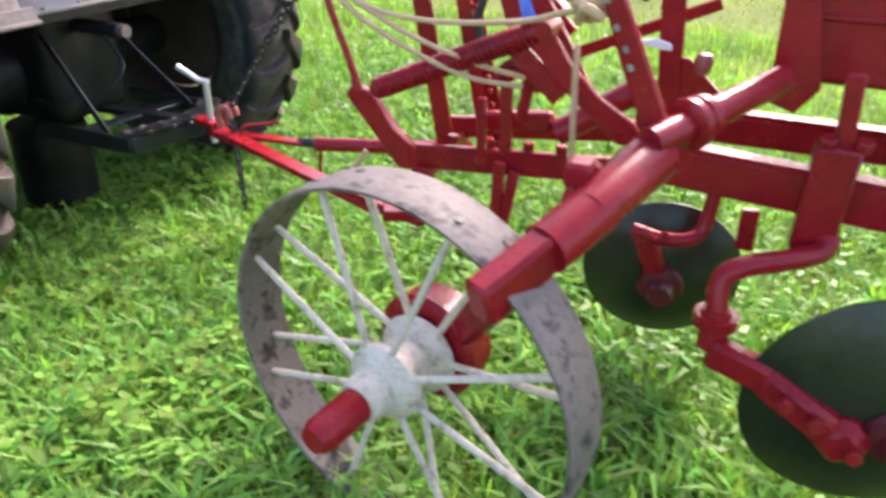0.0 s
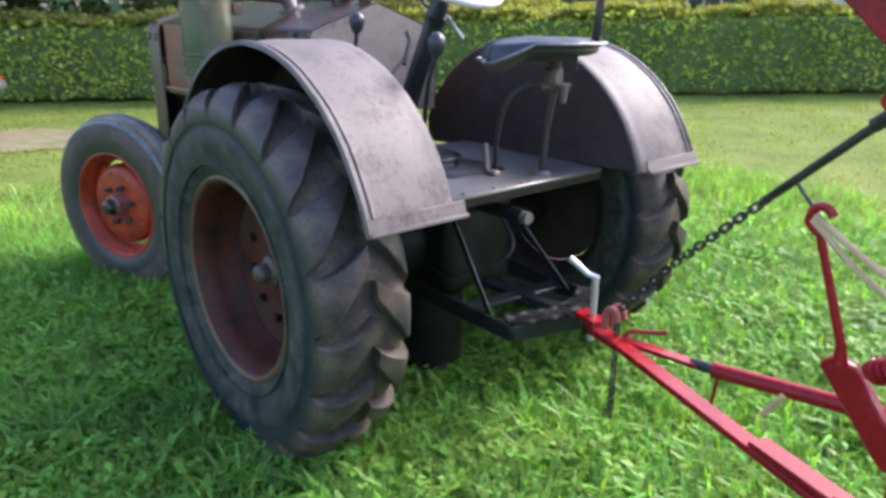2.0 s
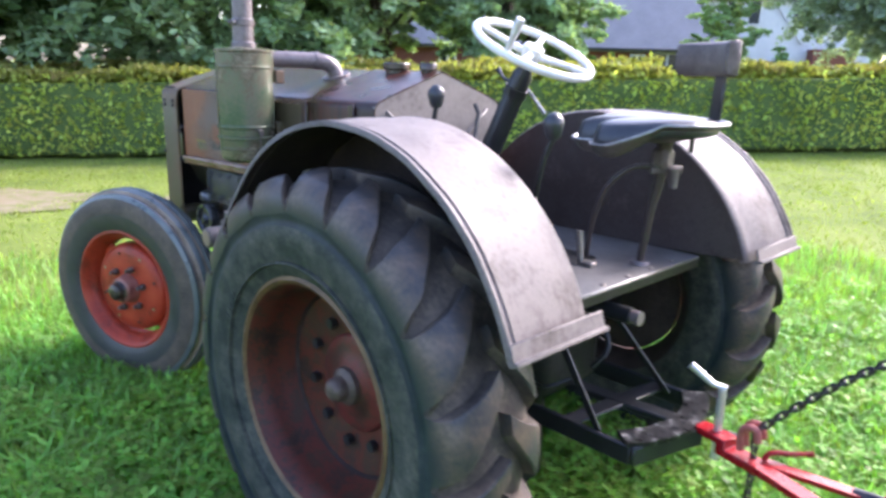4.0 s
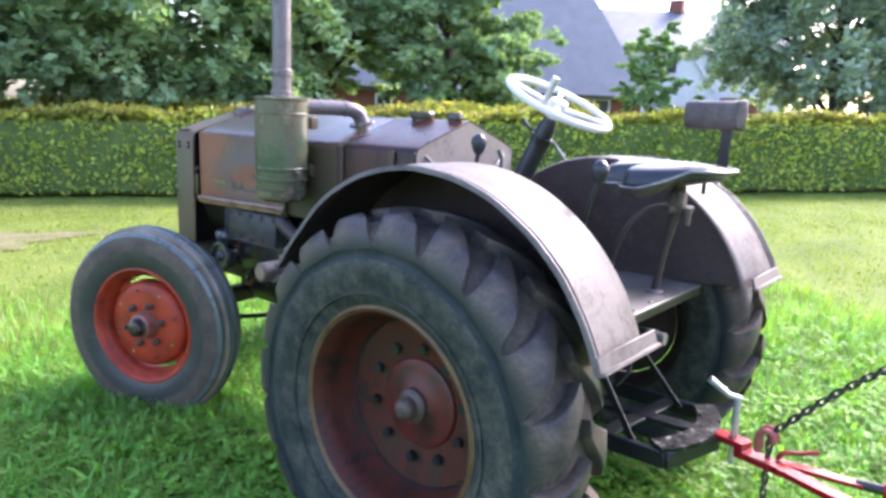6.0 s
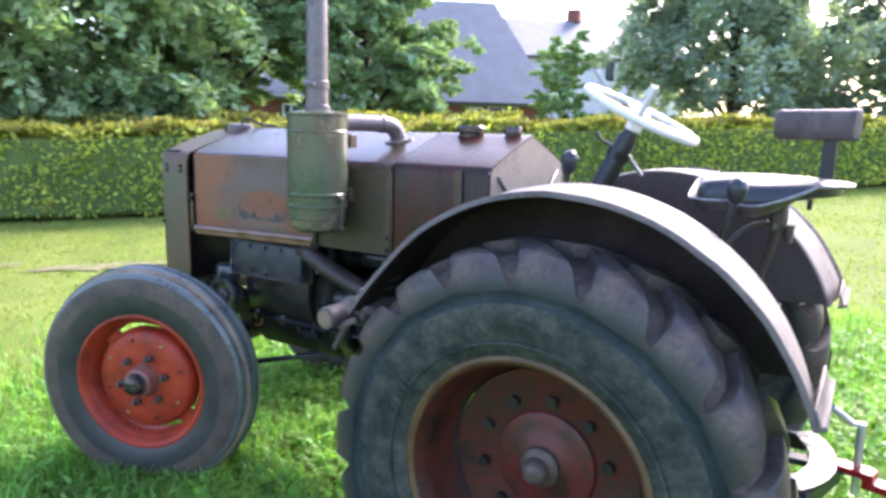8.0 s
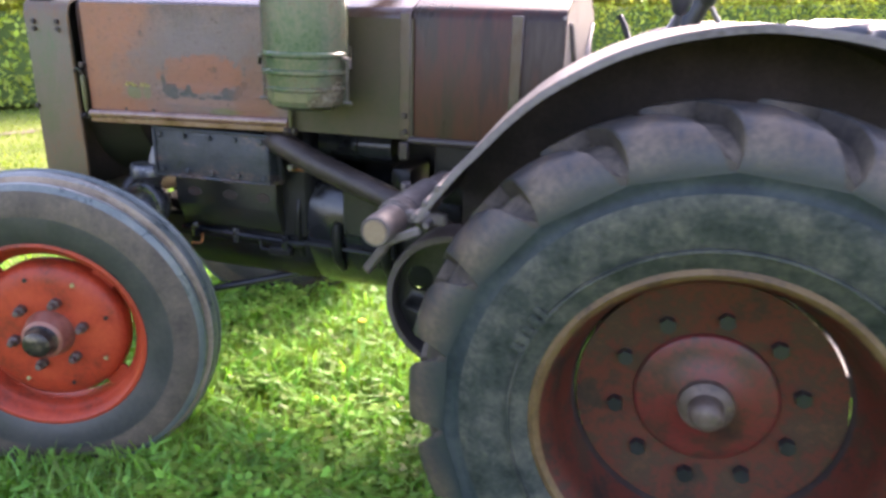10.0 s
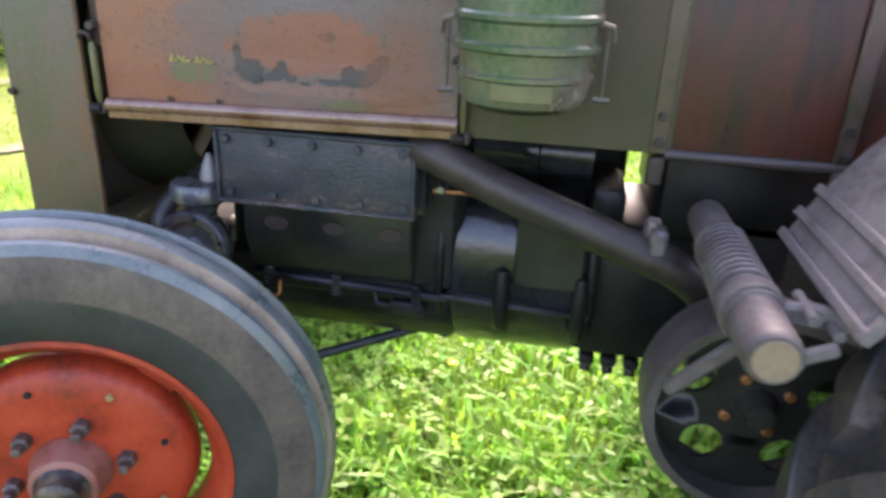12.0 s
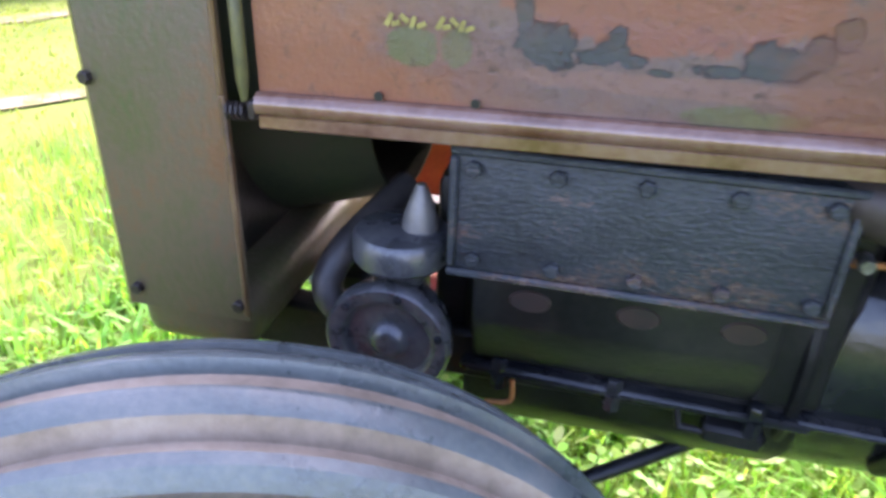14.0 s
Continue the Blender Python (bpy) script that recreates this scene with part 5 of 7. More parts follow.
for side in (-1, 1):
    y = side * (HW + 0.012)
    # front side panel with a rolled lip
    bm = bmesh.new()
    rows = []
    zs = [1.0 + 0.032 * k for k in range(11)]
    for i in range(23):
        x = -1.855 + 0.69 * i / 22
        rows.append([bm.verts.new((x, y - side * 0.0 + 0.003 * noise.noise((x * 9, z * 9, side)), z)) for z in zs])
    for p, q in zip(rows, rows[1:]):
        for k in range(len(zs) - 1):
            face(bm, (p[k], p[k + 1], q[k + 1], q[k]))
    bmesh.ops.recalc_face_normals(bm, faces=bm.faces)
    bmesh.ops.solidify(bm, geom=bm.faces[:], thickness=0.004)
    sp = part("side_panel", bm, "panel", tractor, "brown and rust-red side panel with flaked paint")
    bm = rod([(-1.855, y + side * 0.004, 0.992), (-1.162, y + side * 0.004, 1.008)], 0.013, 12)
    lip = mesh_ob("panel_lip", bm, "lip")
    lip.parent, lip.matrix_parent_inverse = sp, sp.matrix_world.inverted()
    bm = bar((-1.855, y + side * 0.006, 0.973), (-1.162, y + side * 0.006, 0.989), 0.016, 0.008, 0.002)
    lip = mesh_ob("lip_flange", bm, "lip")
    lip.parent, lip.matrix_parent_inverse = sp, sp.matrix_world.inverted()
    for x in (-1.72, -1.62):
        bm = lathe([(0, 0.0), (0.005, 0.0), (0.005, 0.002)], 8, (x, y + side * 0.008, 1.013 + 0.02 * (x + 1.72)), closed=False)
        hole = mesh_ob("rivet_hole", bm, "black")
        hole.parent, hole.matrix_parent_inverse = sp, sp.matrix_world.inverted()
    # plain lower panel behind the canister
    part("lower_panel", plate([(-1.150, 0.985), (-0.790, 0.985), (-0.790, 1.30), (-1.150, 1.30)], 0.006, "Y", side * (HW + 0.004)), "olive_dark", tractor, "dark olive lower panel")
    # latches at both ends of the side panel
    for x in (-1.868, -1.152):
        bm = rod([(x, y + side * 0.010, 0.995), (x, y + side * 0.010, 1.02), (x, y + side * 0.010, 1.10), (x, y + side * 0.010, 1.112)], 0.007, 10, radii=[0.004, 0.0075, 0.0075, 0.004])
        latch = part("panel_latch", bm, "latch_yellow", tractor, "worn yellow-green spring latch")
        bm = rod(smooth_line([(x, y + side * 0.010, 1.108), (x - 0.002, y + side * 0.016, 1.122), (x - 0.014, y + side * 0.020, 1.126), (x - 0.020, y + side * 0.018, 1.116)], 4), 0.0045, 8)
        bolt_at((x + 0.002, y + side * 0.004, 1.138), (0, side, 0), 0.010, 0.012, bm)
        hook = mesh_ob("latch_hook", bm, "pipe_dark")
        pts = [(x - 0.022 + 0.024 * k / 32, y + side * 0.010 + 0.009 * math.cos(2 * math.pi * k / 8), 0.983 + 0.009 * math.sin(2 * math.pi * k / 8)) for k in range(33)]
        bm = rod(pts, 0.0022, 6)
        box((0.012, 0.016, 0.022), (x + 0.008, y + side * 0.006, 0.985), 0.003, bm)
        spring_end = mesh_ob("latch_spring", bm, "pipe_dark")
        for sub in (hook, spring_end):
            sub.parent, sub.matrix_parent_inverse = latch, latch.matrix_world.inverted()

# yellow painted marks on the near panel: worn strokes that cannot be read
for x, w in ((-1.692, 0.034), (-1.643, 0.030)):
    for dx, dz, h, t in ((-0.5, 0.0, 0.013, 0.5), (-0.3, -0.003, 0.008, 1.3), (-0.05, 0.002, 0.010, -0.9), (0.2, -0.001, 0.011, 0.3), (0.45, -0.003, 0.009, 1.2)):
        c = Vector((x + dx * w, -HW - 0.018, 1.089 + dz))
        d = Vector((math.sin(t), 0, math.cos(t))) * h / 2
        part("paint_mark", bar(c - d, c + d, 0.0045, 0.0015, 0, side=(1, 0, 0)), "yellow_old", tractor, "worn stroke of old yellow paint")

# -- radiator housing --
bm = bmesh.new()
RX0, RX1, RH = -2.07, -1.888, 0.352
sec = [(-RH, 0.712), (-RH, 1.29)] + [(-RH + 0.04 * (1 - math.cos(a)), 1.29 + 0.04 * math.sin(a)) for a in (0.5, 1.0, 1.4)] + [(-0.2, 1.372), (-0.05, 1.415), (0, 1.42)]
sec += [(-y, z) for y, z in sec[-2::-1]]
rows = []
for k, x in enumerate((RX0, RX0 + 0.015, -2.0, -1.93, RX1)):
    ins = 0.014 if k == 0 else 0.0
    rows.append([bm.verts.new((x, y * (1 - ins / RH), z - ins)) for y, z in sec])
for p, q in zip(rows, rows[1:]):
    for i in range(len(sec) - 1):
        face(bm, (p[i], p[i + 1], q[i + 1], q[i]))
bmesh.ops.recalc_face_normals(bm, faces=bm.faces)
bmesh.ops.solidify(bm, geom=bm.faces[:], thickness=0.006)
shroud = part("radiator_housing", bm, "olive", tractor, "olive-brown painted radiator housing")
part("radiator_core", box((0.09, 2 * RH - 0.03, 0.62), (-2.0, 0, 1.02), 0.004), "iron", tractor)
part("radiator_tank_bottom", box((0.165, 0.69, 0.085), (-1.972, 0, 0.694), 0.03, segments=4), "olive", tractor, "rounded bottom tank of the radiator")
for x, z in ((-2.053, 1.005), (-2.04, 0.738), (-1.90, 0.735), (-2.02, 1.24), (-2.02, 1.262), (-1.93, 1.24), (-1.93, 1.262)):
    sub = mesh_ob("bolt", bolt_at((x, -RH - 0.001, z), (0, -1, 0), 0.008, 0.008), "pipe_dark")
    sub.parent, sub.matrix_parent_inverse = shroud, shroud.matrix_world.inverted()
for z0, z1 in ((0.72, 1.0), (1.0, 1.285)):
    sub = mesh_ob("worn_edge", bar((RX1 - 0.003, -RH - 0.001, z0), (RX1 - 0.003, -RH - 0.001, z1), 0.007, 0.006, 0.002, side=(1, 0, 0)), "rim_edge")
    sub.parent, sub.matrix_parent_inverse = shroud, shroud.matrix_world.inverted()
# inner air duct behind the core
bm = lathe([(0.29, 0.0), (0.295, 0.0), (0.25, 0.16), (0.245, 0.16)], 36, (-1.93, 0, 1.03), "X")
part("fan_cowl", bm, "inner_green", tractor, "green-brown fan cowl")
bm = lathe([(0.0, -0.02), (0.06, -0.02), (0.06, 0.02), (0.0, 0.02)], 20, (-1.74, 0, 1.03), "X", closed=False)
for k in range(4):
    a = k * math.pi / 2 + 0.4
    bar((-1.745, 0.05 * math.cos(a), 1.03 + 0.05 * math.sin(a)), (-1.735, 0.2 * math.cos(a), 1.03 + 0.2 * math.sin(a)), 0.07, 0.004, 0.001, bm, side=(0.4, -math.sin(a), math.cos(a)))
part("fan", bm, "red_dull", tractor, "red cooling fan")
bm = lathe([(0.0, 1.452), (0.05, 1.452), (0.066, 1.446), (0.07, 1.425), (0.07, 1.395), (0.0, 1.39)], 28, (-1.93, 0, 0), "Z", closed=False)
cap = part("radiator_cap", bm, "hood", tractor, "flat radiator cap")
bm = rod(smooth_line([(-1.90, -0.02, 1.452), (-1.88, 0.0, 1.475), (-1.82, 0.02, 1.452), (-1.72, 0.03, 1.443)], 4), 0.006, 8)
sub = mesh_ob("lever", bm, "black")
sub.parent, sub.matrix_parent_inverse = cap, cap.matrix_world.inverted()
for x, r in ((-0.655, 0.055), (-0.475, 0.034)):
    bm = lathe([(0.0, 1.468), (r * 0.9, 1.468), (r, 1.462), (r, 1.444), (r * 0.8, 1.438), (r * 0.8, 1.42), (0, 1.42)], 28, (x, 0, 0), "Z", closed=False)
    part("filler_cap", bm, "hood", tractor, "brown screw filler cap")

# -- air cleaner and exhaust stack --
AX, AY = -1.045, -0.445
prof = [(0.0, 1.068), (0.075, 1.07), (0.098, 1.082), (0.104, 1.10), (0.104, 1.118), (0.109, 1.121), (0.109, 1.127), (0.104, 1.13), (0.106, 1.158), (0.1145, 1.162), (0.1145, 1.17), (0.107, 1.174), (0.108, 1.20), (0.114, 1.205), (0.114, 1.212), (0.110, 1.216),
        (0.110, 1.43), (0.113, 1.433), (0.113, 1.437), (0.110, 1.44), (0.110, 1.488), (0.116, 1.492), (0.116, 1.50), (0.06, 1.508), (0.0, 1.508)]
canister = part("air_cleaner", lathe(prof, 56, (AX, AY, 0), "Z", closed=False), "green", tractor, "worn green cylindrical air cleaner with clamped bowl")
for sx in (-1, 1):
    bm = rod([(AX + sx * 0.121, AY - 0.01, 1.088), (AX + sx * 0.121, AY - 0.01, 1.20)], 0.0032, 8)
    rod([(AX + sx * 0.110, AY - 0.01, 1.090), (AX + sx * 0.134, AY - 0.01, 1.089)], 0.0048, 8, bm)
    bar((AX + sx * 0.105, AY - 0.01, 1.204), (AX + sx * 0.130, AY - 0.01, 1.196), 0.008, 0.022, 0.002, bm)
    bar((AX + sx * 0.129, AY - 0.01, 1.198), (AX + sx * 0.131, AY - 0.01, 1.176), 0.004, 0.018, 0.001, bm, side=(1, 0, 0))
    sub = mesh_ob("clamp", bm, "clamp_steel")
    sub.parent, sub.matrix_parent_inverse = canister, canister.matrix_world.inverted()
bm = bmesh.new()
rows = []
for k in range(13):
    a = radians(-112 + 4.2 * k)
    rows.append([bm.verts.new((AX + r * math.cos(a), AY + r * math.sin(a), z)) for r, z in ((0.1035, 1.094), (0.1062, 1.094), (0.1062, 1.117), (0.1035, 1.117))])
for p, q in zip(rows, rows[1:]):
    for i in range(4):
        face(bm, (p[i], p[(i + 1) % 4], q[(i + 1) % 4], q[i]))
face(bm, rows[0]), face(bm, rows[-1][::-1])
bmesh.ops.recalc_face_normals(bm, faces=bm.faces)
sub = mesh_ob("label_plate", bm, "label_yellow")
sub.parent, sub.matrix_parent_inverse = canister, canister.matrix_world.inverted()
for z in (1.40, 1.20):
    part("canister_bracket", box((0.16, 0.04, 0.05), (AX, -0.335, z), 0.004), "olive", tractor)
prof = [(0.0, 1.50), (0.047, 1.50), (0.047, 1.525), (0.040, 1.53), (0.040, 1.585), (0.044, 1.588), (0.044, 1.61), (0.038, 1.615), (0.037, 2.75), (0.033, 2.75), (0.033, 2.70), (0.0, 2.70)]
part("intake_pipe", lathe(prof, 32, (AX, AY, 0), "Z", closed=False), "pipe", tractor, "upright brown-grey intake pipe")
part("stack_clamp", rod([(AX - 0.02, AY - 0.045, 1.60), (AX + 0.03, AY - 0.05, 1.60)], 0.007, 8), "pipe", tractor)
pts = smooth_line([(-1.022, -0.36, 1.467), (-0.985, -0.24, 1.468), (-0.956, -0.15, 1.464), (-0.943, -0.110, 1.448), (-0.936, -0.092, 1.415), (-0.934, -0.088, 1.36)], 6)
bm = rod(pts, 0.032, 20)
rod([pts[10], pts[11]], 0.036, 20, bm)
elbow = part("intake_elbow", bm, "pipe", tractor, "brown pipe elbow into the bonnet")
bm = lathe([(0.0, 0.0), (0.058, 0.0), (0.058, 0.008), (0.0, 0.008)], 28, (-0.934, -0.088, 1.405), "Z", closed=False, turn=Matrix.Rotation(radians(19), 3, "X"))
sub = mesh_ob("flange", bm, "pipe")
sub.parent, sub.matrix_parent_inverse = elbow, elbow.matrix_world.inverted()

# -- engine --
bm = box((0.48, 0.46, 0.42), (-1.40, 0.0, 0.82), 0.02)
part("engine_block", bm, "iron", tractor, "oily black engine block")
EY = -0.318
bm = box((0.412, 0.09, 0.155), (-1.442, EY + 0.035, 0.888), 0.012, segments=2)
box((0.426, 0.03, 0.168), (-1.442, EY + 0.05, 0.888), 0.006, bm)
cover = part("manifold_cover", bm, "engine", tractor, "dark blue-grey bolted engine cover with flaked paint")
for size, x, z in (((0.408, 0.008, 0.010), -1.442, 0.815), ((0.408, 0.008, 0.010), -1.442, 0.961), ((0.010, 0.008, 0.134), -1.641, 0.888), ((0.010, 0.008, 0.134), -1.243, 0.888)):
    sub = mesh_ob("raised_edge", box(size, (x, EY - 0.0125, z), 0.003), "engine")
    sub.parent, sub.matrix_parent_inverse = cover, cover.matrix_world.inverted()
for zz, sh in ((0.942, 0.0), (0.834, 0.004)):
    for k in range(5):
        sub = mesh_ob("bolt", bolt_at((-1.620 + 0.356 * k / 4 + sh, EY - 0.01, zz), (0, -1, 0), 0.0095, 0.009), "engine")
        sub.parent, sub.matrix_parent_inverse = cover, cover.matrix_world.inverted()
prof = [(-0.268, 0.818), (-0.275, 0.80), (-0.275, 0.715), (-0.245, 0.64), (-0.23, 0.63), (-0.10, 0.63), (-0.10, 0.818)]
part("crankcase_cover", plate(prof, 0.365, "X", -1.44, 0.006), "engine_grey", tractor, "grimy dark crankcase cover")
for x in (-1.55, -1.42, -1.30):
    bm = lathe([(0.0, 0.0), (0.024, 0.0), (0.028, 0.004), (0.0, 0.004)], 20, (0, 0, 0), "Y", closed=False)
    bmesh.ops.transform(bm, matrix=Matrix.Translation((x, -0.2775, 0.755)) @ Matrix.Diagonal((1, 1, 0.6, 1)), verts=bm.verts)
    part("oval_plug", bm, "plug", tractor)
flange = part("sump_flange", bar((-1.64, -0.222, 0.618), (-1.18, -0.222, 0.606), 0.016, 0.05, 0.005), "iron_gloss", tractor)
for x in (-1.585, -1.43, -1.25):
    z = 0.618 - 0.026 * (x + 1.64)
    bm = bolt_at((x, -0.24, z + 0.008), (0, 0, 1), 0.012, 0.014)
    rod([(x, -0.24, z), (x, -0.24, z - 0.025)], 0.013, 8, bm)
    sub = mesh_ob("bolt", bm, "iron_gloss")
    sub.parent, sub.matrix_parent_inverse = flange, flange.matrix_world.inverted()
bm = plate([(-0.215, 0.61), (-0.207, 0.53), (-0.15, 0.462), (0.15, 0.462), (0.207, 0.53), (0.215, 0.61)], 0.46, "X", -1.41, 0.01)
part("oil_sump", bm, "iron", tractor, "black oil sump")
bm = bar((-1.31, -0.235, 0.575), (-1.23, -0.235, 0.572), 0.03, 0.03, 0.006)
rod([(-1.345, -0.235, 0.605), (-1.34, -0.24, 0.575), (-1.30, -0.24, 0.572)], 0.006, 8, bm)
part("drain_fitting", bm, "iron", tractor)
# added dark box: fills the dark gap behind the pump, hides a fan blade
part("fan_mask", box((0.06, 0.40, 0.30), (-1.66, 0.0, 0.73), 0.02, segments=2), "iron", tractor, "black box added before the engine to fill the dark gap")
# bell housing: a broad drum with ribs, bolts and a cover plate
BR, BZ = 0.232, 0.675
bm = lathe([(0.0, -0.175), (BR - 0.03, -0.175), (BR - 0.012, -0.165), (BR, -0.14), (BR - 0.004, 0.12), (BR - 0.02, 0.15), (0.0, 0.15)], 64, (-1.03, 0, BZ), "X", closed=False)
for v in bm.verts:
    if v.co.z > 0.80:
        v.co.z = 0.80 + (v.co.z - 0.80) * 0.3
    elif v.co.z < BZ:
        v.co.z = BZ - (BZ - v.co.z) * 1.13
bell = part("bell_housing", bm, "bell_gloss", tractor, "round oily black bell housing")
sub = mesh_ob("housing_rib", bar((-1.20, -BR - 0.001, 0.613), (-0.88, -BR + 0.002, 0.60), 0.012, 0.024, 0.004), "iron_gloss")
sub.parent, sub.matrix_parent_inverse = bell, bell.matrix_world.inverted()
for x in (-1.205, -0.885):
    pts = [(x, (BR + 0.002) * math.cos(a), BZ + (BR + 0.002) * math.sin(a)) for a in [math.pi + 0.75 - 0.09 * k for k in range(-9, 14)]]
    sub = mesh_ob("housing_rib", rod([p for p in pts if p[2] < 0.82], 0.010, 8), "iron")
    sub.parent, sub.matrix_parent_inverse = bell, bell.matrix_world.inverted()
for x in (-1.068, -0.905):
    bm = rod([(x, -BR + 0.035, 0.53), (x, -BR - 0.004, 0.575), (x, -BR - 0.008, 0.61), (x, -BR - 0.008, 0.655), (x, -BR - 0.004, 0.685), (x, -BR, 0.692)], 0.015, 12, radii=[0.014, 0.016, 0.017, 0.017, 0.015, 0.006])
    sub = mesh_ob("stud_boss", bm, "iron")
    sub.parent, sub.matrix_parent_inverse = bell, bell.matrix_world.inverted()
cp = part("inspection_plate", box((0.142, 0.012, 0.155), (-0.975, -BR - 0.004, 0.735), 0.004), "engine_grey", tractor, "grey inspection plate")
for dx in (-0.06, 0.06):
    for dz in (-0.066, 0.066):
        sub = mesh_ob("screw", bolt_at((-0.975 + dx, -BR - 0.01, 0.735 + dz), (0, -1, 0), 0.006, 0.005), "engine_grey")
        sub.parent, sub.matrix_parent_inverse = cp, cp.matrix_world.inverted()
for k in range(4):
    x = -0.87 + 0.05 * k
    bm = bolt_at((x, -0.135, 0.435), (0, -0.5, -1), 0.013, 0.018)
    box((0.034, 0.05, 0.026), (x, -0.13, 0.452), 0.006, bm)
    sub = mesh_ob("flange_bolt", bm, "iron")
    sub.parent, sub.matrix_parent_inverse = bell, bell.matrix_world.inverted()
part("clutch_case", box((0.26, 0.40, 0.31), (-0.80, 0, 0.635), 0.05, segments=2), "iron", tractor)
# added box that covers a sunlit spot on top of the bell housing
part("sunspot_cover", box((0.07, 0.19, 0.12), (-0.872, -0.11, 0.815), 0.02, segments=2), "iron", tractor, "small black box added over the bell housing's sunlit end")
# added block: keeps sunlight from the far side out of the cavity
part("sun_blocker", box((0.435, 0.22, 0.25), (-1.0425, 0.15, 0.895), 0.03, segments=2), "iron", tractor, "black block added behind the bell housing to keep sun out")
# water pump with round cover and bowl
PX, PY, PZ = -1.718, -0.325, 0.697
bm = lathe([(0.0, -0.008), (0.012, -0.010), (0.020, -0.006), (0.026, 0.006), (0.044, 0.010), (0.054, 0.008), (0.057, -0.003), (0.061, -0.006), (0.076, -0.007), (0.081, -0.001), (0.081, 0.016), (0.074, 0.026), (0.072, 0.045), (0.055, 0.06), (0.04, 0.10), (0.0, 0.10)], 44, (PX, PY, PZ), "Y", closed=False)
pump = part("water_pump", bm, "pump_grey", tractor, "black water pump with round bolted cover")
for k in range(6):
    a = k * math.pi / 3 + 0.3
    sub = mesh_ob("cover_bolt", bolt_at((PX + 0.069 * math.cos(a), PY - 0.006, PZ + 0.069 * math.sin(a)), (0, -1, 0), 0.005, 0.006), "iron_gloss")
    sub.parent, sub.matrix_parent_inverse = pump, pump.matrix_world.inverted()
bm = lathe([(0.0, 0.044), (0.035, 0.044), (0.056, 0.041), (0.061, 0.034), (0.061, 0.006), (0.054, -0.002), (0.036, -0.010), (0.03, -0.03), (0.03, -0.05), (0.0, -0.05)], 36, (PX + 0.004, PY + 0.05, PZ + 0.094), "Z", closed=False)
sub = mesh_ob("pump_bowl", bm, "pump_grey")
sub.parent, sub.matrix_parent_inverse = pump, pump.matrix_world.inverted()
part("coolant_hose", rod(smooth_line([(PX - 0.01, PY + 0.055, PZ + 0.01), (PX - 0.07, PY + 0.05, PZ + 0.0), (PX - 0.10, PY + 0.055, PZ + 0.03), (PX - 0.085, PY + 0.09, PZ + 0.075), (PX - 0.03, PY + 0.2, PZ + 0.13)], 6), 0.021, 16), "rubber", tractor, "bent black rubber hose")
part("breather", lathe([(0.0, 0.058), (0.006, 0.057), (0.010, 0.048), (0.017, 0.030), (0.022, 0.012), (0.023, 0.0), (0.0, 0.0)], 16, (PX + 0.026, PY + 0.055, PZ + 0.137), "Z", closed=False), "footplate", tractor, "grey conical breather")
part("fuel_line", rod(smooth_line([(-1.565, -0.235, 0.60), (-1.565, -0.245, 0.57), (-1.60, -0.25, 0.567)], 4), 0.004, 8), "copper", tractor, "copper pipe")
bm = rod(smooth_line([(-1.22, -0.25, 0.85), (-1.15, -0.24, 0.848), (-1.09, -0.245, 0.842)], 4), 0.005, 8)
part("fuel_line", bm, "copper", tractor, "copper pipe")
part("pipe_union", bolt_at((-1.20, -0.26, 0.862), (0, -1, 0), 0.010, 0.02), "galv_dark", tractor)
# exhaust pipe slanting down and back
part("exhaust_pipe", rod(smooth_line([(-1.245, -0.29, 0.945), (-1.19, -0.325, 0.94), (-1.08, -0.335, 0.895), (-0.85, -0.345, 0.815), (-0.74, -0.35, 0.775), (-0.66, -0.33, 0.70), (-0.62, -0.30, 0.60)], 6), 0.036, 20), "pipe_dark", tractor, "brown-black exhaust pipe")
bm = bolt_at((-0.80, -0.345, 0.84), (0, -0.2, 1), 0.016, 0.03)
box((0.03, 0.05, 0.05), (-0.79, -0.36, 0.835), 0.006, bm)
part("exhaust_clamp", bm, "pipe", tractor)
# gearbox and axle
# added filler box standing in for the dark space below the tank
part("cavity_fill", box((0.36, 0.46, 0.24), (-0.60, 0.03, 0.885), 0.04, segments=2), "iron", tractor, "black box added to fill the dark space below the tank")
bm = lathe([(0.0, -0.13), (0.04, -0.13), (0.05, -0.12), (0.052, -0.02), (0.056, -0.015), (0.056, 0.01), (0.05, 0.015), (0.05, 0.12), (0.0, 0.125)], 28, (-1.03, -0.14, 0.925), "X", closed=False)
part("dynamo", bm, "iron_gloss", tractor, "dark round dynamo under the bonnet")
part("gearbox", box((0.62, 0.40, 0.40), (-0.36, 0, 0.66), 0.04, segments=2), "iron", tractor, "black cast gearbox")
bm = lathe([(0.0, -0.60), (0.075, -0.60), (0.09, -0.56), (0.09, -0.35), (0.15, -0.2), (0.15, 0.2), (0.09, 0.35), (0.09, 0.56), (0.075, 0.60), (0.0, 0.60)], 36, (0, 0, REAR_Z), "Y", closed=False)
part("rear_axle", bm, "iron", tractor, "black rear axle housing")
part("transmission_case", box((0.42, 0.36, 0.46), (0.06, 0, 0.62), 0.06, segments=3), "iron", tractor, "black transmission case")
part("pto_shaft", rod([(0.26, -0.03, 0.735), (0.485, -0.03, 0.735)], 0.026, 18), "black", tractor)
bm = lathe([(0.0, 0.0), (0.020, 0.0), (0.022, 0.006), (0.022, 0.03), (0.0, 0.03)], 18, (0.486, -0.03, 0.735), "X", closed=False)
part("pto_cap", bm, "pipe", tractor)
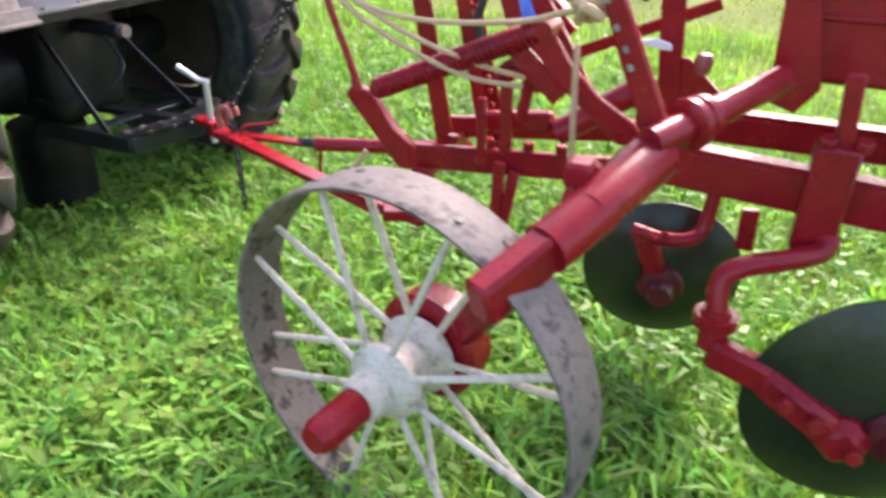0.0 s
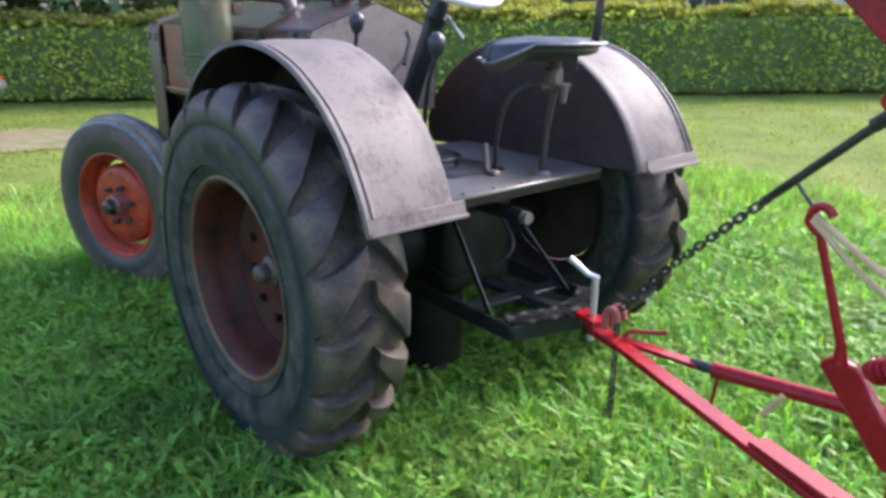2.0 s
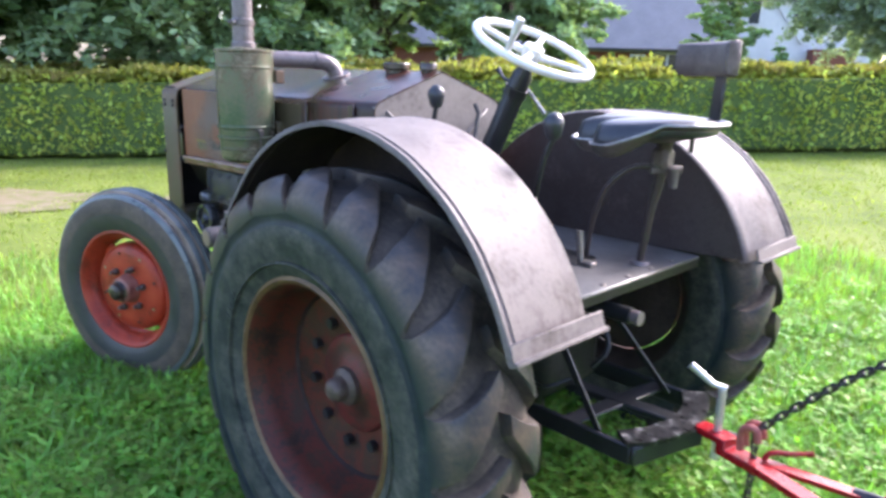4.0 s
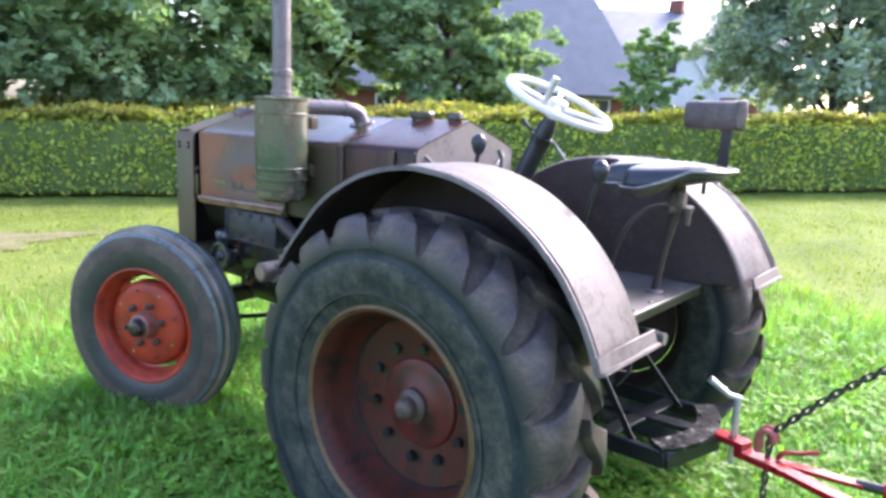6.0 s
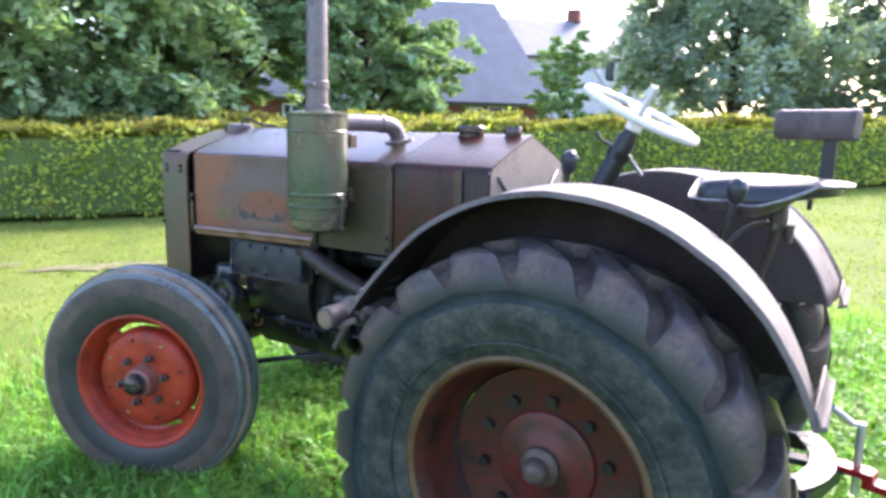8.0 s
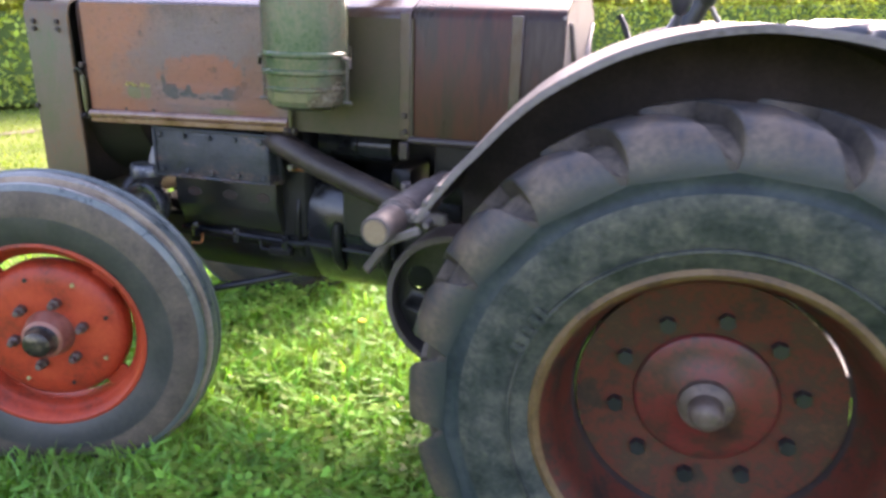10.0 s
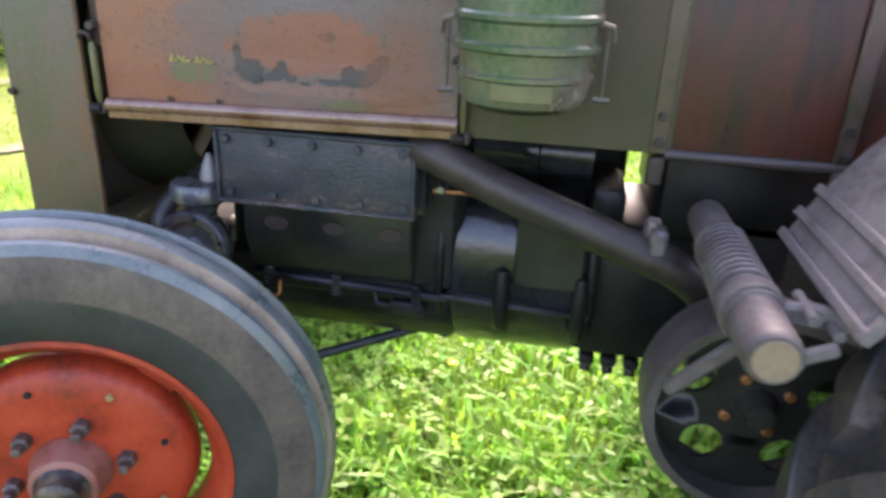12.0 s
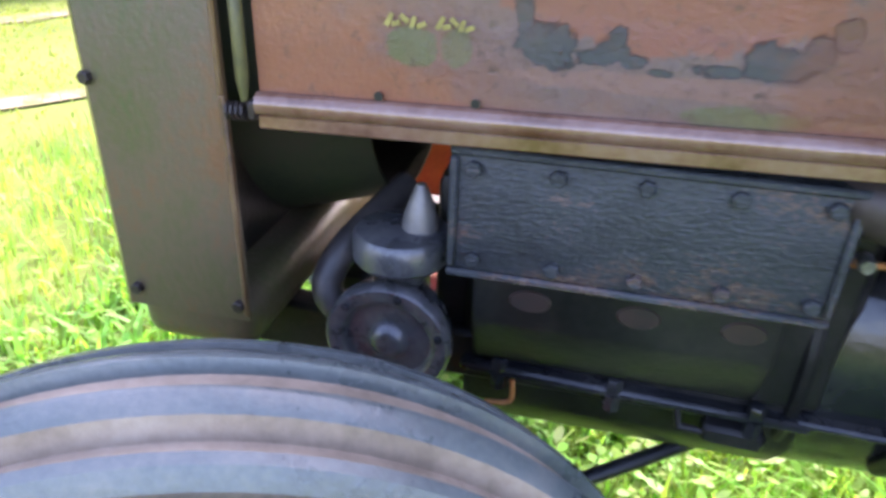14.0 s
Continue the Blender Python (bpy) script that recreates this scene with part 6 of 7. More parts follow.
for pts, r in (([(0.27, 0.06, 0.70), (0.33, 0.08, 0.62), (0.36, 0.06, 0.56), (0.33, 0.02, 0.50)], 0.008), ([(0.2, -0.2, 0.50), (0.30, -0.2, 0.49), (0.36, -0.14, 0.52)], 0.006)):
    part("hydraulic_hose", rod(smooth_line(pts, 5), r, 8), "black", tractor)
bm = lathe([(0.0, 0.36), (0.14, 0.36), (0.14, 0.34), (0.14, 0.06), (0.125, 0.035), (0.0, 0.03)], 32, (0.05, -0.08, 0), "Z", closed=False)
part("lower_gear_case", bm, "iron", tractor, "black round casting under the rear axle")
# belt pulley
bm = lathe([(0.188, -0.06), (0.192, -0.05), (0.194, 0.0), (0.192, 0.05), (0.188, 0.06), (0.172, 0.06), (0.174, 0.0), (0.172, -0.06)], 56, (-0.60, -0.47, 0.60))
pulley = part("belt_pulley", bm, "pulley_rust", tractor, "dark belt pulley with round holes in its web")


def holed_disc(r0, r1, holes, hole_r, hole_at, half, turn):
    """A flat ring in the xz plane, r0 to r1, with round holes through it."""
    bm = bmesh.new()
    step = 2 * math.pi / holes
    for k in range(holes):
        mid = turn + k * step
        inner, outer = [], []
        for j in range(28):
            th = 2 * math.pi * j / 28
            d = 0.0
            while True:
                x, z = hole_at + d * math.cos(th), d * math.sin(th)
                if d > hole_r + 0.001 and (not r0 < math.hypot(x, z) < r1 or abs(math.atan2(z, x)) > step / 2):
                    break
                d += 0.001
            inner.append((hole_at + hole_r * math.cos(th), hole_r * math.sin(th)))
            outer.append((x, z))
        c, s = math.cos(mid), math.sin(mid)
        rows = [[bm.verts.new((x * c - z * s, y, x * s + z * c)) for x, z in ring] for ring, y in ((inner, -half), (outer, -half), (outer, half), (inner, half))]
        for p, q in zip(rows, rows[1:] + rows[:1]):
            for j in range(28):
                face(bm, (p[j], p[(j + 1) % 28], q[(j + 1) % 28], q[j]))
    bmesh.ops.remove_doubles(bm, verts=bm.verts, dist=0.006)
    bmesh.ops.recalc_face_normals(bm, faces=bm.faces)
    return bm


bm = holed_disc(0.05, 0.176, 5, 0.036, 0.118, 0.006, 0.25)
bmesh.ops.translate(bm, vec=(-0.60, -0.47, 0.60), verts=bm.verts)
for name, bm in (("pulley_web", bm), ("pulley_hub", lathe([(0.0, -0.05), (0.022, -0.05), (0.03, -0.02), (0.034, -0.008), (0.07, -0.007), (0.07, 0.007), (0.034, 0.02), (0.03, 0.1), (0.0, 0.1)], 28, (-0.60, -0.47, 0.60), "Y", closed=False))):
    sub = mesh_ob(name, bm, "engine_grey")
    sub.parent, sub.matrix_parent_inverse = pulley, pulley.matrix_world.inverted()
for k in range(4):
    a = k * math.pi / 2 + 0.5
    bm = bolt_at((-0.60 + 0.055 * math.cos(a), -0.478, 0.60 + 0.055 * math.sin(a)), (0, -1, 0), 0.010, 0.008)
    sub = mesh_ob("pulley_bolt", bm, "copper")
    sub.parent, sub.matrix_parent_inverse = pulley, pulley.matrix_world.inverted()
# cross tube carrying the fender front, with spring and clamp
TX, TZ = -0.703, 0.868
bm = lathe([(0.0, -0.805), (0.031, -0.805), (0.0345, -0.801), (0.0355, -0.792), (0.0355, -0.70), (0.040, -0.698), (0.040, -0.69), (0.0355, -0.688), (0.034, -0.30), (0.0, -0.30)], 28, (TX, 0, TZ), "Y", closed=False)
tube = part("cross_tube", bm, "tube_brown", tractor, "grey-brown cross tube under the fender front")
bm = lathe([(0.0, -0.808), (0.026, -0.808), (0.027, -0.804), (0.0, -0.804)], 24, (TX, 0, TZ), "Y", closed=False)
sub = mesh_ob("end_plug", bm, "tan_cap")
sub.parent, sub.matrix_parent_inverse = tube, tube.matrix_world.inverted()
turns, pts = 11, []
for k in range(turns * 14 + 1):
    a = 2 * math.pi * k / 14
    pts.append((TX + 0.037 * math.cos(a), -0.44 - 0.2 * k / (turns * 14), TZ + 0.037 * math.sin(a)))
sub = mesh_ob("coil_spring", rod(pts, 0.006, 6), "tube_brown")
sub.parent, sub.matrix_parent_inverse = tube, tube.matrix_world.inverted()
bm = bmesh.new()
lathe([(0.0345, -0.69), (0.044, -0.69), (0.044, -0.655), (0.0345, -0.655)], 24, (TX, 0, TZ), "Y", bm)
box((0.10, 0.022, 0.03), (TX + 0.075, -0.69, TZ + 0.01), 0.005, bm)
rod([(TX + 0.06, -0.73, TZ + 0.02), (TX + 0.06, -0.65, TZ + 0.02)], 0.008, 8, bm)
rod([(TX + 0.09, -0.735, TZ + 0.005), (TX + 0.09, -0.65, TZ + 0.005)], 0.008, 8, bm)
part("tube_clamp", bm, "fender", tractor)
part("brake_lever", bar((TX + 0.005, -0.69, TZ - 0.03), (TX - 0.085, -0.66, TZ - 0.15), 0.024, 0.014, 0.005), "tube_brown", tractor, "flat lever hanging below the tube")
bm = bar((TX + 0.01, -0.755, TZ - 0.035), (TX + 0.085, -0.755, TZ + 0.0), 0.02, 0.012, 0.004)
part("fender_stay", bm, "fender", tractor)
# front axle
bm = bar((-1.78, -0.52, 0.45), (-1.93, 0.46, 0.45), 0.09, 0.07, 0.012)
rod([(-1.78, -0.56, 0.36), (-1.78, -0.56, 0.56)], 0.032, 16, bm)
rod([(-1.94, 0.46, 0.36), (-1.94, 0.46, 0.56)], 0.032, 16, bm)
box((0.12, 0.2, 0.2), (-1.82, 0, 0.56), 0.02, bm)
part("front_axle", bm, "iron", tractor, "black front axle beam")
part("spindle", rod([(-1.78, -0.56, 0.405), tuple(FRONT_C + Vector((0.02, -0.03, 0)))], 0.035, 16), "iron", tractor)
part("spindle", rod([(-1.94, 0.46, 0.405), (-1.965, 0.53, 0.405)], 0.035, 16), "iron", tractor)
part("frame_rail", bar((-2.0, -0.2, 0.62), (-1.2, -0.2, 0.62), 0.08, 0.05, 0.008), "iron", tractor)
part("frame_rail", bar((-2.0, 0.2, 0.62), (-1.2, 0.2, 0.62), 0.08, 0.05, 0.008), "iron", tractor)
for sy in (-1, 1):
    part("radius_rod", rod([(-1.76, sy * 0.42, 0.38), (-1.235, sy * 0.09, 0.462)], 0.012, 10), "black", tractor)
bm = bmesh.new()
box((0.05, 0.05, 0.06), (-1.235, -0.09, 0.475), 0.006, bm)
bolt_at((-1.205, -0.11, 0.465), (0, 0, -1), 0.016, 0.02, bm)
part("rod_anchor", bm, "iron", tractor)

# -- driver's place --
bm = box((0.78, 0.905, 0.012), (0.065, 0, 0.832), 0.003)
plat = part("footplate", bm, "footplate", tractor, "worn grey steel footplate")
part("footplate_edge", bar((0.45, -0.455, 0.815), (0.45, 0.455, 0.815), 0.035, 0.006, 0.002), "iron", tractor)
for k in range(5):
    bm = bolt_at((0.43, -0.26 + 0.14 * k, 0.838), (0, 0, 1), 0.009, 0.006)
    sub = mesh_ob("bolt", bm, "steel")
    sub.parent, sub.matrix_parent_inverse = plat, plat.matrix_world.inverted()
bm = rod([(0.255, 0.02, 0.84), (0.24, 0.02, 0.95)], 0.011, 10)
box((0.05, 0.04, 0.015), (0.275, 0.03, 0.846), 0.004, bm)
part("foot_lever", bm, "steel", tractor)
part("pedal", rod(smooth_line([(0.05, 0.05, 0.86), (0.12, -0.02, 0.875), (0.10, -0.12, 0.87), (-0.05, -0.2, 0.86)], 5), 0.009, 8), "black", tractor)
# steering column and wheel
SWC = Vector((-0.012, 0.045, 1.52))
col_dir = Vector((0.44, 0.0, 0.898)).normalized()
base = SWC - col_dir * 0.80
bm = rod([tuple(base), tuple(SWC - col_dir * 0.10), tuple(SWC - col_dir * 0.06)], 0.03, 18, radii=[0.045, 0.036, 0.022])
part("steering_column", bm, "black", tractor, "black steering column")
wheel_turn = Vector((0, 0, 1)).rotation_difference(col_dir).to_matrix()
N = 56
ring = [tuple(SWC + wheel_turn @ Vector((0.205 * math.cos(2 * math.pi * k / N), 0.205 * math.sin(2 * math.pi * k / N), 0))) for k in range(N + 1)]
sw = part("steering_wheel", rod(ring, 0.0135, 12), "white", tractor, "white-painted four-spoke steering wheel")
for k in range(4):
    a = k * math.pi / 2 + 0.55
    q = [SWC + wheel_turn @ Vector((r * math.cos(a), r * math.sin(a), z)) for r, z in ((0.02, -0.02), (0.10, -0.01), (0.205, 0.0))]
    sub = mesh_ob("spoke", rod(q, 0.011, 8, radii=[0.014, 0.011, 0.010]), "white")
    sub.parent, sub.matrix_parent_inverse = sw, sw.matrix_world.inverted()
bm = rod([SWC - col_dir * 0.06, SWC + col_dir * 0.005, SWC + col_dir * 0.012], 0.036, 20, radii=[0.028, 0.036, 0.028])
sub = mesh_ob("hub", bm, "white")
sub.parent, sub.matrix_parent_inverse = sw, sw.matrix_world.inverted()
kn = SWC + wheel_turn @ Vector((0.05, -0.19, 0))
sub = mesh_ob("spinner_knob", rod([kn, kn + col_dir * 0.06, kn + col_dir * 0.10, kn + col_dir * 0.115], 0.012, 12, radii=[0.010, 0.011, 0.016, 0.013]), "galv")
sub.parent, sub.matrix_parent_inverse = sw, sw.matrix_world.inverted()
part("throttle_lever", rod([(-0.085, 0.06, 1.40), (-0.075, 0.10, 1.39), (-0.018, 0.135, 1.305)], 0.0075, 8, radii=[0.007, 0.006, 0.008]), "galv_dark", tractor)
part("ignition_lever", rod([(-0.10, 0.045, 1.41), (-0.145, 0.05, 1.425), (-0.17, 0.05, 1.455)], 0.007, 8, radii=[0.007, 0.006, 0.009]), "black", tractor)
part("column_clamp", rod([SWC - col_dir * 0.17, SWC - col_dir * 0.14], 0.042, 18), "black", tractor)
part("shift_rod", rod([(-0.24, 0.02, 1.20), (-0.28, 0.08, 1.29), (-0.30, 0.08, 1.325)], 0.009, 8), "black", tractor)
for x, y, zt, foot, mid in ((-0.135, -0.28, 1.365, (-0.26, -0.18, 0.90), (-0.165, -0.275, 1.17)), (0.38, -0.345, 1.312, (0.28, -0.33, 0.845), (0.345, -0.348, 1.17))):
    bm = rod(smooth_line([foot, mid, (x, y, zt - 0.03)], 6), 0.008, 10)
    lev = part("gear_lever", bm, "black", tractor, "black lever with a round knob")
    bm = lathe([(0.0, 0.034), (0.012, 0.032), (0.026, 0.016), (0.028, 0.0), (0.02, -0.03), (0.01, -0.04), (0, -0.04)], 20, (x, y, zt), "Z", closed=False)
    sub = mesh_ob("knob", bm, "seat")
    sub.parent, sub.matrix_parent_inverse = lev, lev.matrix_world.inverted()
# seat: a pan with two front lobes and a padded cover
SEAT = pose(0.405, 0.105, 1.282, 0, 0, 51)


def seat_edge(a):
    """Outline of the pan about its centre; the front, with its two lobes, is at -x."""
    c, s = math.cos(a), math.sin(a)
    r = 1.0
    if c < 0:
        r = 1.0 - 0.40 * math.exp(-((s / 0.20) ** 2)) + 0.09 * math.exp(-(((abs(s) - 0.55) / 0.28) ** 2))
    return 0.215 * r * c, 0.262 * (1 - 0.10 * max(0, -c) + (r - 1) * 0.3) * s


def seat_cushion():
    """A padded cover with a rounded edge, split into two lobes at the front."""
    bm = bmesh.new()
    N = 72
    rings = []
    for f, z in ((0.25, 0.043), (0.5, 0.045), (0.72, 0.046), (0.85, 0.043), (0.93, 0.036), (0.975, 0.025), (0.985, 0.012), (0.96, 0.002), (0.85, -0.006), (0.5, -0.012)):
        row = []
        for j in range(N):
            a = 2 * math.pi * j / N
            x, y = seat_edge(a)
            front = min(1, max(0, (-math.cos(a) - 0.2) / 0.6)) * f * f
            notch = math.exp(-((math.sin(a) / 0.16) ** 2)) * (math.cos(a) < 0)
            row.append(bm.verts.new((x * f * (0.91 + 0.05 * front), y * f * 0.90, z - 0.020 * front - 0.014 * notch * f * f * (z > 0) - (0.022 * front if z < 0.03 and f > 0.8 else 0))))
        rings.append(row)
    for p, q in zip(rings, rings[1:]):
        for j in range(N):
            face(bm, (p[j], q[j], q[(j + 1) % N], p[(j + 1) % N]))
    face(bm, rings[0]), face(bm, rings[-1])
    bmesh.ops.recalc_face_normals(bm, faces=bm.faces)
    bmesh.ops.transform(bm, matrix=SEAT, verts=bm.verts)
    return bm


def seat_shell(high, low, sag, lift, thick):
    """A dished sheet with its rim at `high` round the back and a bowl `low` deep under each front lobe."""
    bm = bmesh.new()
    N, K = 72, 14
    rings = []
    for k in range(1, K + 1):
        f = k / K
        row = []
        for j in range(N):
            a = 2 * math.pi * j / N
            x, y = seat_edge(a)
            front = min(1, max(0, (-math.cos(a) - 0.25) / 0.55))
            z = lift - sag * (1 - f * f) + f**2.4 * high * (1 - front) - low * front * (min(1, f / 0.8) ** 3 - 0.6 * max(0, (f - 0.82) / 0.18) ** 1.6)
            row.append(bm.verts.new((x * f, y * f, z)))
        rings.append(row)
    c = bm.verts.new((0, 0, lift - sag))
    for j in range(N):
        face(bm, (c, rings[0][j], rings[0][(j + 1) % N]))
    for p, q in zip(rings, rings[1:]):
        for j in range(N):
            face(bm, (p[j], q[j], q[(j + 1) % N], p[(j + 1) % N]))
    bmesh.ops.recalc_face_normals(bm, faces=bm.faces)
    bmesh.ops.solidify(bm, geom=bm.faces[:], thickness=thick)
    bmesh.ops.transform(bm, matrix=SEAT, verts=bm.verts)
    return bm


seat = part("seat_pan", seat_shell(0.046, 0.055, 0.022, -0.012, 0.005), "seat_pan", tractor, "worn steel seat pan with two front lobes")
sub = mesh_ob("seat_cushion", seat_cushion(), "seat", 60)
sub.parent, sub.matrix_parent_inverse = seat, seat.matrix_world.inverted()
tagged(sub, "shiny black padded seat cover")
rim = []
for j in range(73):
    a = 2 * math.pi * j / 72
    x, y = seat_edge(a)
    front = min(1, max(0, (-math.cos(a) - 0.25) / 0.55))
    rim.append(tuple(SEAT @ Vector((x, y, -0.012 + 0.046 * (1 - front) - 0.022 * front))))
sub = mesh_ob("seat_rim", rod(rim, 0.005, 8), "galv_dark")
sub.parent, sub.matrix_parent_inverse = seat, seat.matrix_world.inverted()
tagged(sub, "rolled edge worn to bare steel")
part("seat_post", rod([(0.45, 0.13, 1.25), (0.44, 0.14, 1.15), (0.41, 0.155, 1.02), (0.37, 0.19, 0.835)], 0.02, 14, radii=[0.024, 0.018, 0.013, 0.013]), "fender_in", tractor, "seat support post")
part("post_foot", lathe([(0.0, 0.012), (0.03, 0.012), (0.035, 0.004), (0.035, 0.0), (0.0, 0.0)], 18, (0.37, 0.19, 0.838), "Z", closed=False), "pipe", tractor)
bm = box((0.055, 0.065, 0.07), (0.445, 0.135, 1.20), 0.014)
rod([(0.425, 0.10, 1.165), (0.485, 0.18, 1.165)], 0.013, 12, bm)
rod([(0.475, 0.15, 1.17), (0.48, 0.15, 1.11)], 0.016, 10, bm, radii=[0.02, 0.012])
part("seat_bracket", bm, "tube_brown", tractor, "cast bracket clamping the seat")
part("seat_spring", rod(smooth_line([(0.44, 0.12, 1.175), (0.37, 0.08, 1.165), (0.31, 0.05, 1.10), (0.26, 0.06, 0.98), (0.22, 0.10, 0.845)], 7), 0.009, 10), "fender_in", tractor, "curved brown seat spring")
part("seat_pin", rod([(0.53, 0.14, 1.275), (0.53, 0.14, 1.225)], 0.008, 8), "black", tractor)
# backrest pad on a flat stem
BK = pose(0.535, 0.215, 1.497, 0, 0, -35)
bm = bmesh.new()
n = 10
rows = []
for k in range(n + 1):
    f = k / n * 2 - 1
    x, y = 0.148 * f, -0.03 * f * f
    rows.append([bm.verts.new((x, y + q, z)) for q, z in ((-0.02, -0.045), (-0.024, 0.0), (-0.02, 0.045), (0.02, 0.052), (0.024, 0.0), (0.02, -0.052))])
for p, q in zip(rows, rows[1:]):
    for i in range(6):
        face(bm, (p[i], p[(i + 1) % 6], q[(i + 1) % 6], q[i]))
face(bm, rows[0]), face(bm, rows[-1][::-1])
bmesh.ops.recalc_face_normals(bm, faces=bm.faces)
bmesh.ops.bevel(bm, geom=[e for e in bm.edges if e.is_boundary is False], offset=0.006, segments=1, affect="EDGES")
bmesh.ops.transform(bm, matrix=BK, verts=bm.verts)
part("backrest", bm, "tube_brown", tractor, "small brown curved backrest")
part("backrest_stem", bar(tuple(BK @ Vector((0.03, 0.01, -0.03))), (0.565, 0.195, 1.32), 0.045, 0.012, 0.003, side=(1, -0.5, 0)), "black", tractor)

# -- drawbar --
bm = bmesh.new()
bar((0.16, -0.20, 0.39), (0.62, -0.20, 0.39), 0.06, 0.02, 0.004, bm)
bar((0.62, -0.205, 0.39), (0.70, 0.06, 0.395), 0.06, 0.03, 0.004, bm)
bar((0.16, 0.26, 0.39), (0.60, 0.26, 0.39), 0.06, 0.02, 0.004, bm)
bar((0.40, -0.20, 0.41), (0.46, 0.26, 0.41), 0.012, 0.06, 0.003, bm, side=(0, 0, 1))
part("drawbar_frame", bm, "black", tractor, "black drawbar frame")
out_r = [(0.30 + 0.40 * math.cos(a), 0.03 + 0.40 * math.sin(a)) for a in [radians(-38 + 7.6 * k) for k in range(11)]]
in_r = [(0.30 + 0.32 * math.cos(a), 0.03 + 0.32 * math.sin(a)) for a in [radians(38 - 7.6 * k) for k in range(11)]]
q_bm = plate(out_r + in_r, 0.014, "Z", 0.425)
quadrant = part("hitch_quadrant", q_bm, "hitch_steel", tractor, "worn curved black hitch plate with holes")
for k in range(9):
    a = radians(-32 + 8 * k)
    p = (0.30 + 0.36 * math.cos(a), 0.03 + 0.36 * math.sin(a))
    sub = mesh_ob("pin_hole", rod([(p[0], p[1], 0.4335), (p[0], p[1], 0.427)], 0.011, 12), "black")
    sub.parent, sub.matrix_parent_inverse = quadrant, quadrant.matrix_world.inverted()
part("swing_bar", bar((0.05, 0.02, 0.405), (0.80, 0.075, 0.41), 0.022, 0.06, 0.004, side=(0, 0, 1)), "black", tractor)
for (x0, y0, z0), (x1, y1, z1) in (((0.30, -0.20, 0.74), (0.50, -0.185, 0.41)), ((0.31, 0.09, 0.72), (0.50, 0.235, 0.40))):
    part("brace_rod", bar((x0, y0, z0), (x1, y1, z1), 0.024, 0.008, 0.002, side=(1, 0, 0)), "black", tractor)


# ---- trailed disc plough ----
plough = thing("disc_plough", (2.2, -0.2, 0), "red-painted trailed disc plough hitched to the tractor", "plough")


def pr(name, bm, material="red", label=""):
    return part(name, bm, material, plough, label)


# hitch: fork, pin and two drawbars
bm = plate([(0.715, 0.432), (0.83, 0.432), (0.83, 0.405), (0.965, 0.405), (0.965, 0.38), (0.80, 0.38), (0.80, 0.412), (0.715, 0.412)], 0.062, "Y", 0.0, 0.003)
bmesh.ops.transform(bm, matrix=pose(0, 0.235, 0, 0, 0, -14), verts=bm.verts)
pr("hitch_clevis", bm, label="stepped red hitch clevis")
bm = rod([(0.755, 0.055, 0.34), (0.752, 0.055, 0.565)], 0.012, 12)
rod([(0.762, 0.06, 0.567), (0.725, 0.05, 0.572), (0.665, 0.02, 0.622)], 0.009, 10, bm, radii=[0.010, 0.010, 0.012])
pr("hitch_pin", bm, "galv", "galvanised hitch pin with a bent handle")
for dy in (-0.018, 0.018):
    bm = rod(smooth_line([(0.845, 0.018 + dy, 0.43), (0.842, 0.018 + dy, 0.48), (0.858, 0.018 + dy, 0.505), (0.882, 0.018 + dy, 0.50), (0.89, 0.018 + dy, 0.47)], 4), 0.011, 8)
    pr("chain_hook", bm, "red_worn", "worn pink-red chain hook")
pr("stop_tab", rod(smooth_line([(0.90, 0.03, 0.41), (0.915, 0.045, 0.432), (0.96, 0.085, 0.432), (1.0, 0.12, 0.436)], 4), 0.008, 8))
pr("drawbar", bar((0.89, 0.005, 0.398), (1.67, -0.335, 0.42), 0.02, 0.055, 0.003), label="flat red draw bar")
for f in (0.80, 0.86, 0.93, 0.985):
    p = Vector((0.89, 0.005, 0.409)).lerp(Vector((1.67, -0.335, 0.431)), f)
    pr("drawbar_bolt", bolt_at(p, (0, 0, 1), 0.012, 0.012))
pr("drawbar_joint", bar((1.47, -0.245, 0.432), (1.82, -0.38, 0.442), 0.018, 0.06, 0.003))
pr("side_link", bar((0.90, 0.025, 0.404), (1.14, 0.072, 0.395), 0.014, 0.045, 0.003))
pr("side_link", rod([(1.12, 0.072, 0.395), (1.21, 0.072, 0.402)], 0.016, 12), "chain", "bare dark telescopic rod")
pr("side_tube", rod([(1.195, 0.072, 0.40), (1.22, 0.072, 0.403), (1.76, 0.075, 0.475)], 0.024, 16, radii=[0.027, 0.024, 0.024]), label="round red adjusting tube")
pr("tube_handle", bar((1.385, -0.02, 0.372), (1.415, 0.03, 0.43), 0.02, 0.008, 0.002), "rope", "pale strap on the tube")
pr("tube_handle", rod([(1.21, 0.072, 0.42), (1.205, 0.06, 0.29)], 0.006, 8))

# front frame
pr("front_rail", bar((1.74, -0.335, 0.60), (2.34, -0.24, 0.62), 0.065, 0.022, 0.004), label="red front frame rail")
pr("front_rail", bar((1.70, 0.02, 0.56), (2.36, 0.16, 0.60), 0.065, 0.022, 0.004))
pr("cross_plate", bar((1.78, -0.36, 0.55), (1.76, 0.05, 0.52), 0.06, 0.014, 0.003))
bm = bar((1.79, -0.345, 0.58), (1.80, -0.345, 0.43), 0.055, 0.03, 0.004, side=(1, 0, 0))
bar((1.70, -0.40, 0.455), (1.86, -0.32, 0.455), 0.03, 0.07, 0.004, bm)
pr("hanger", bm)
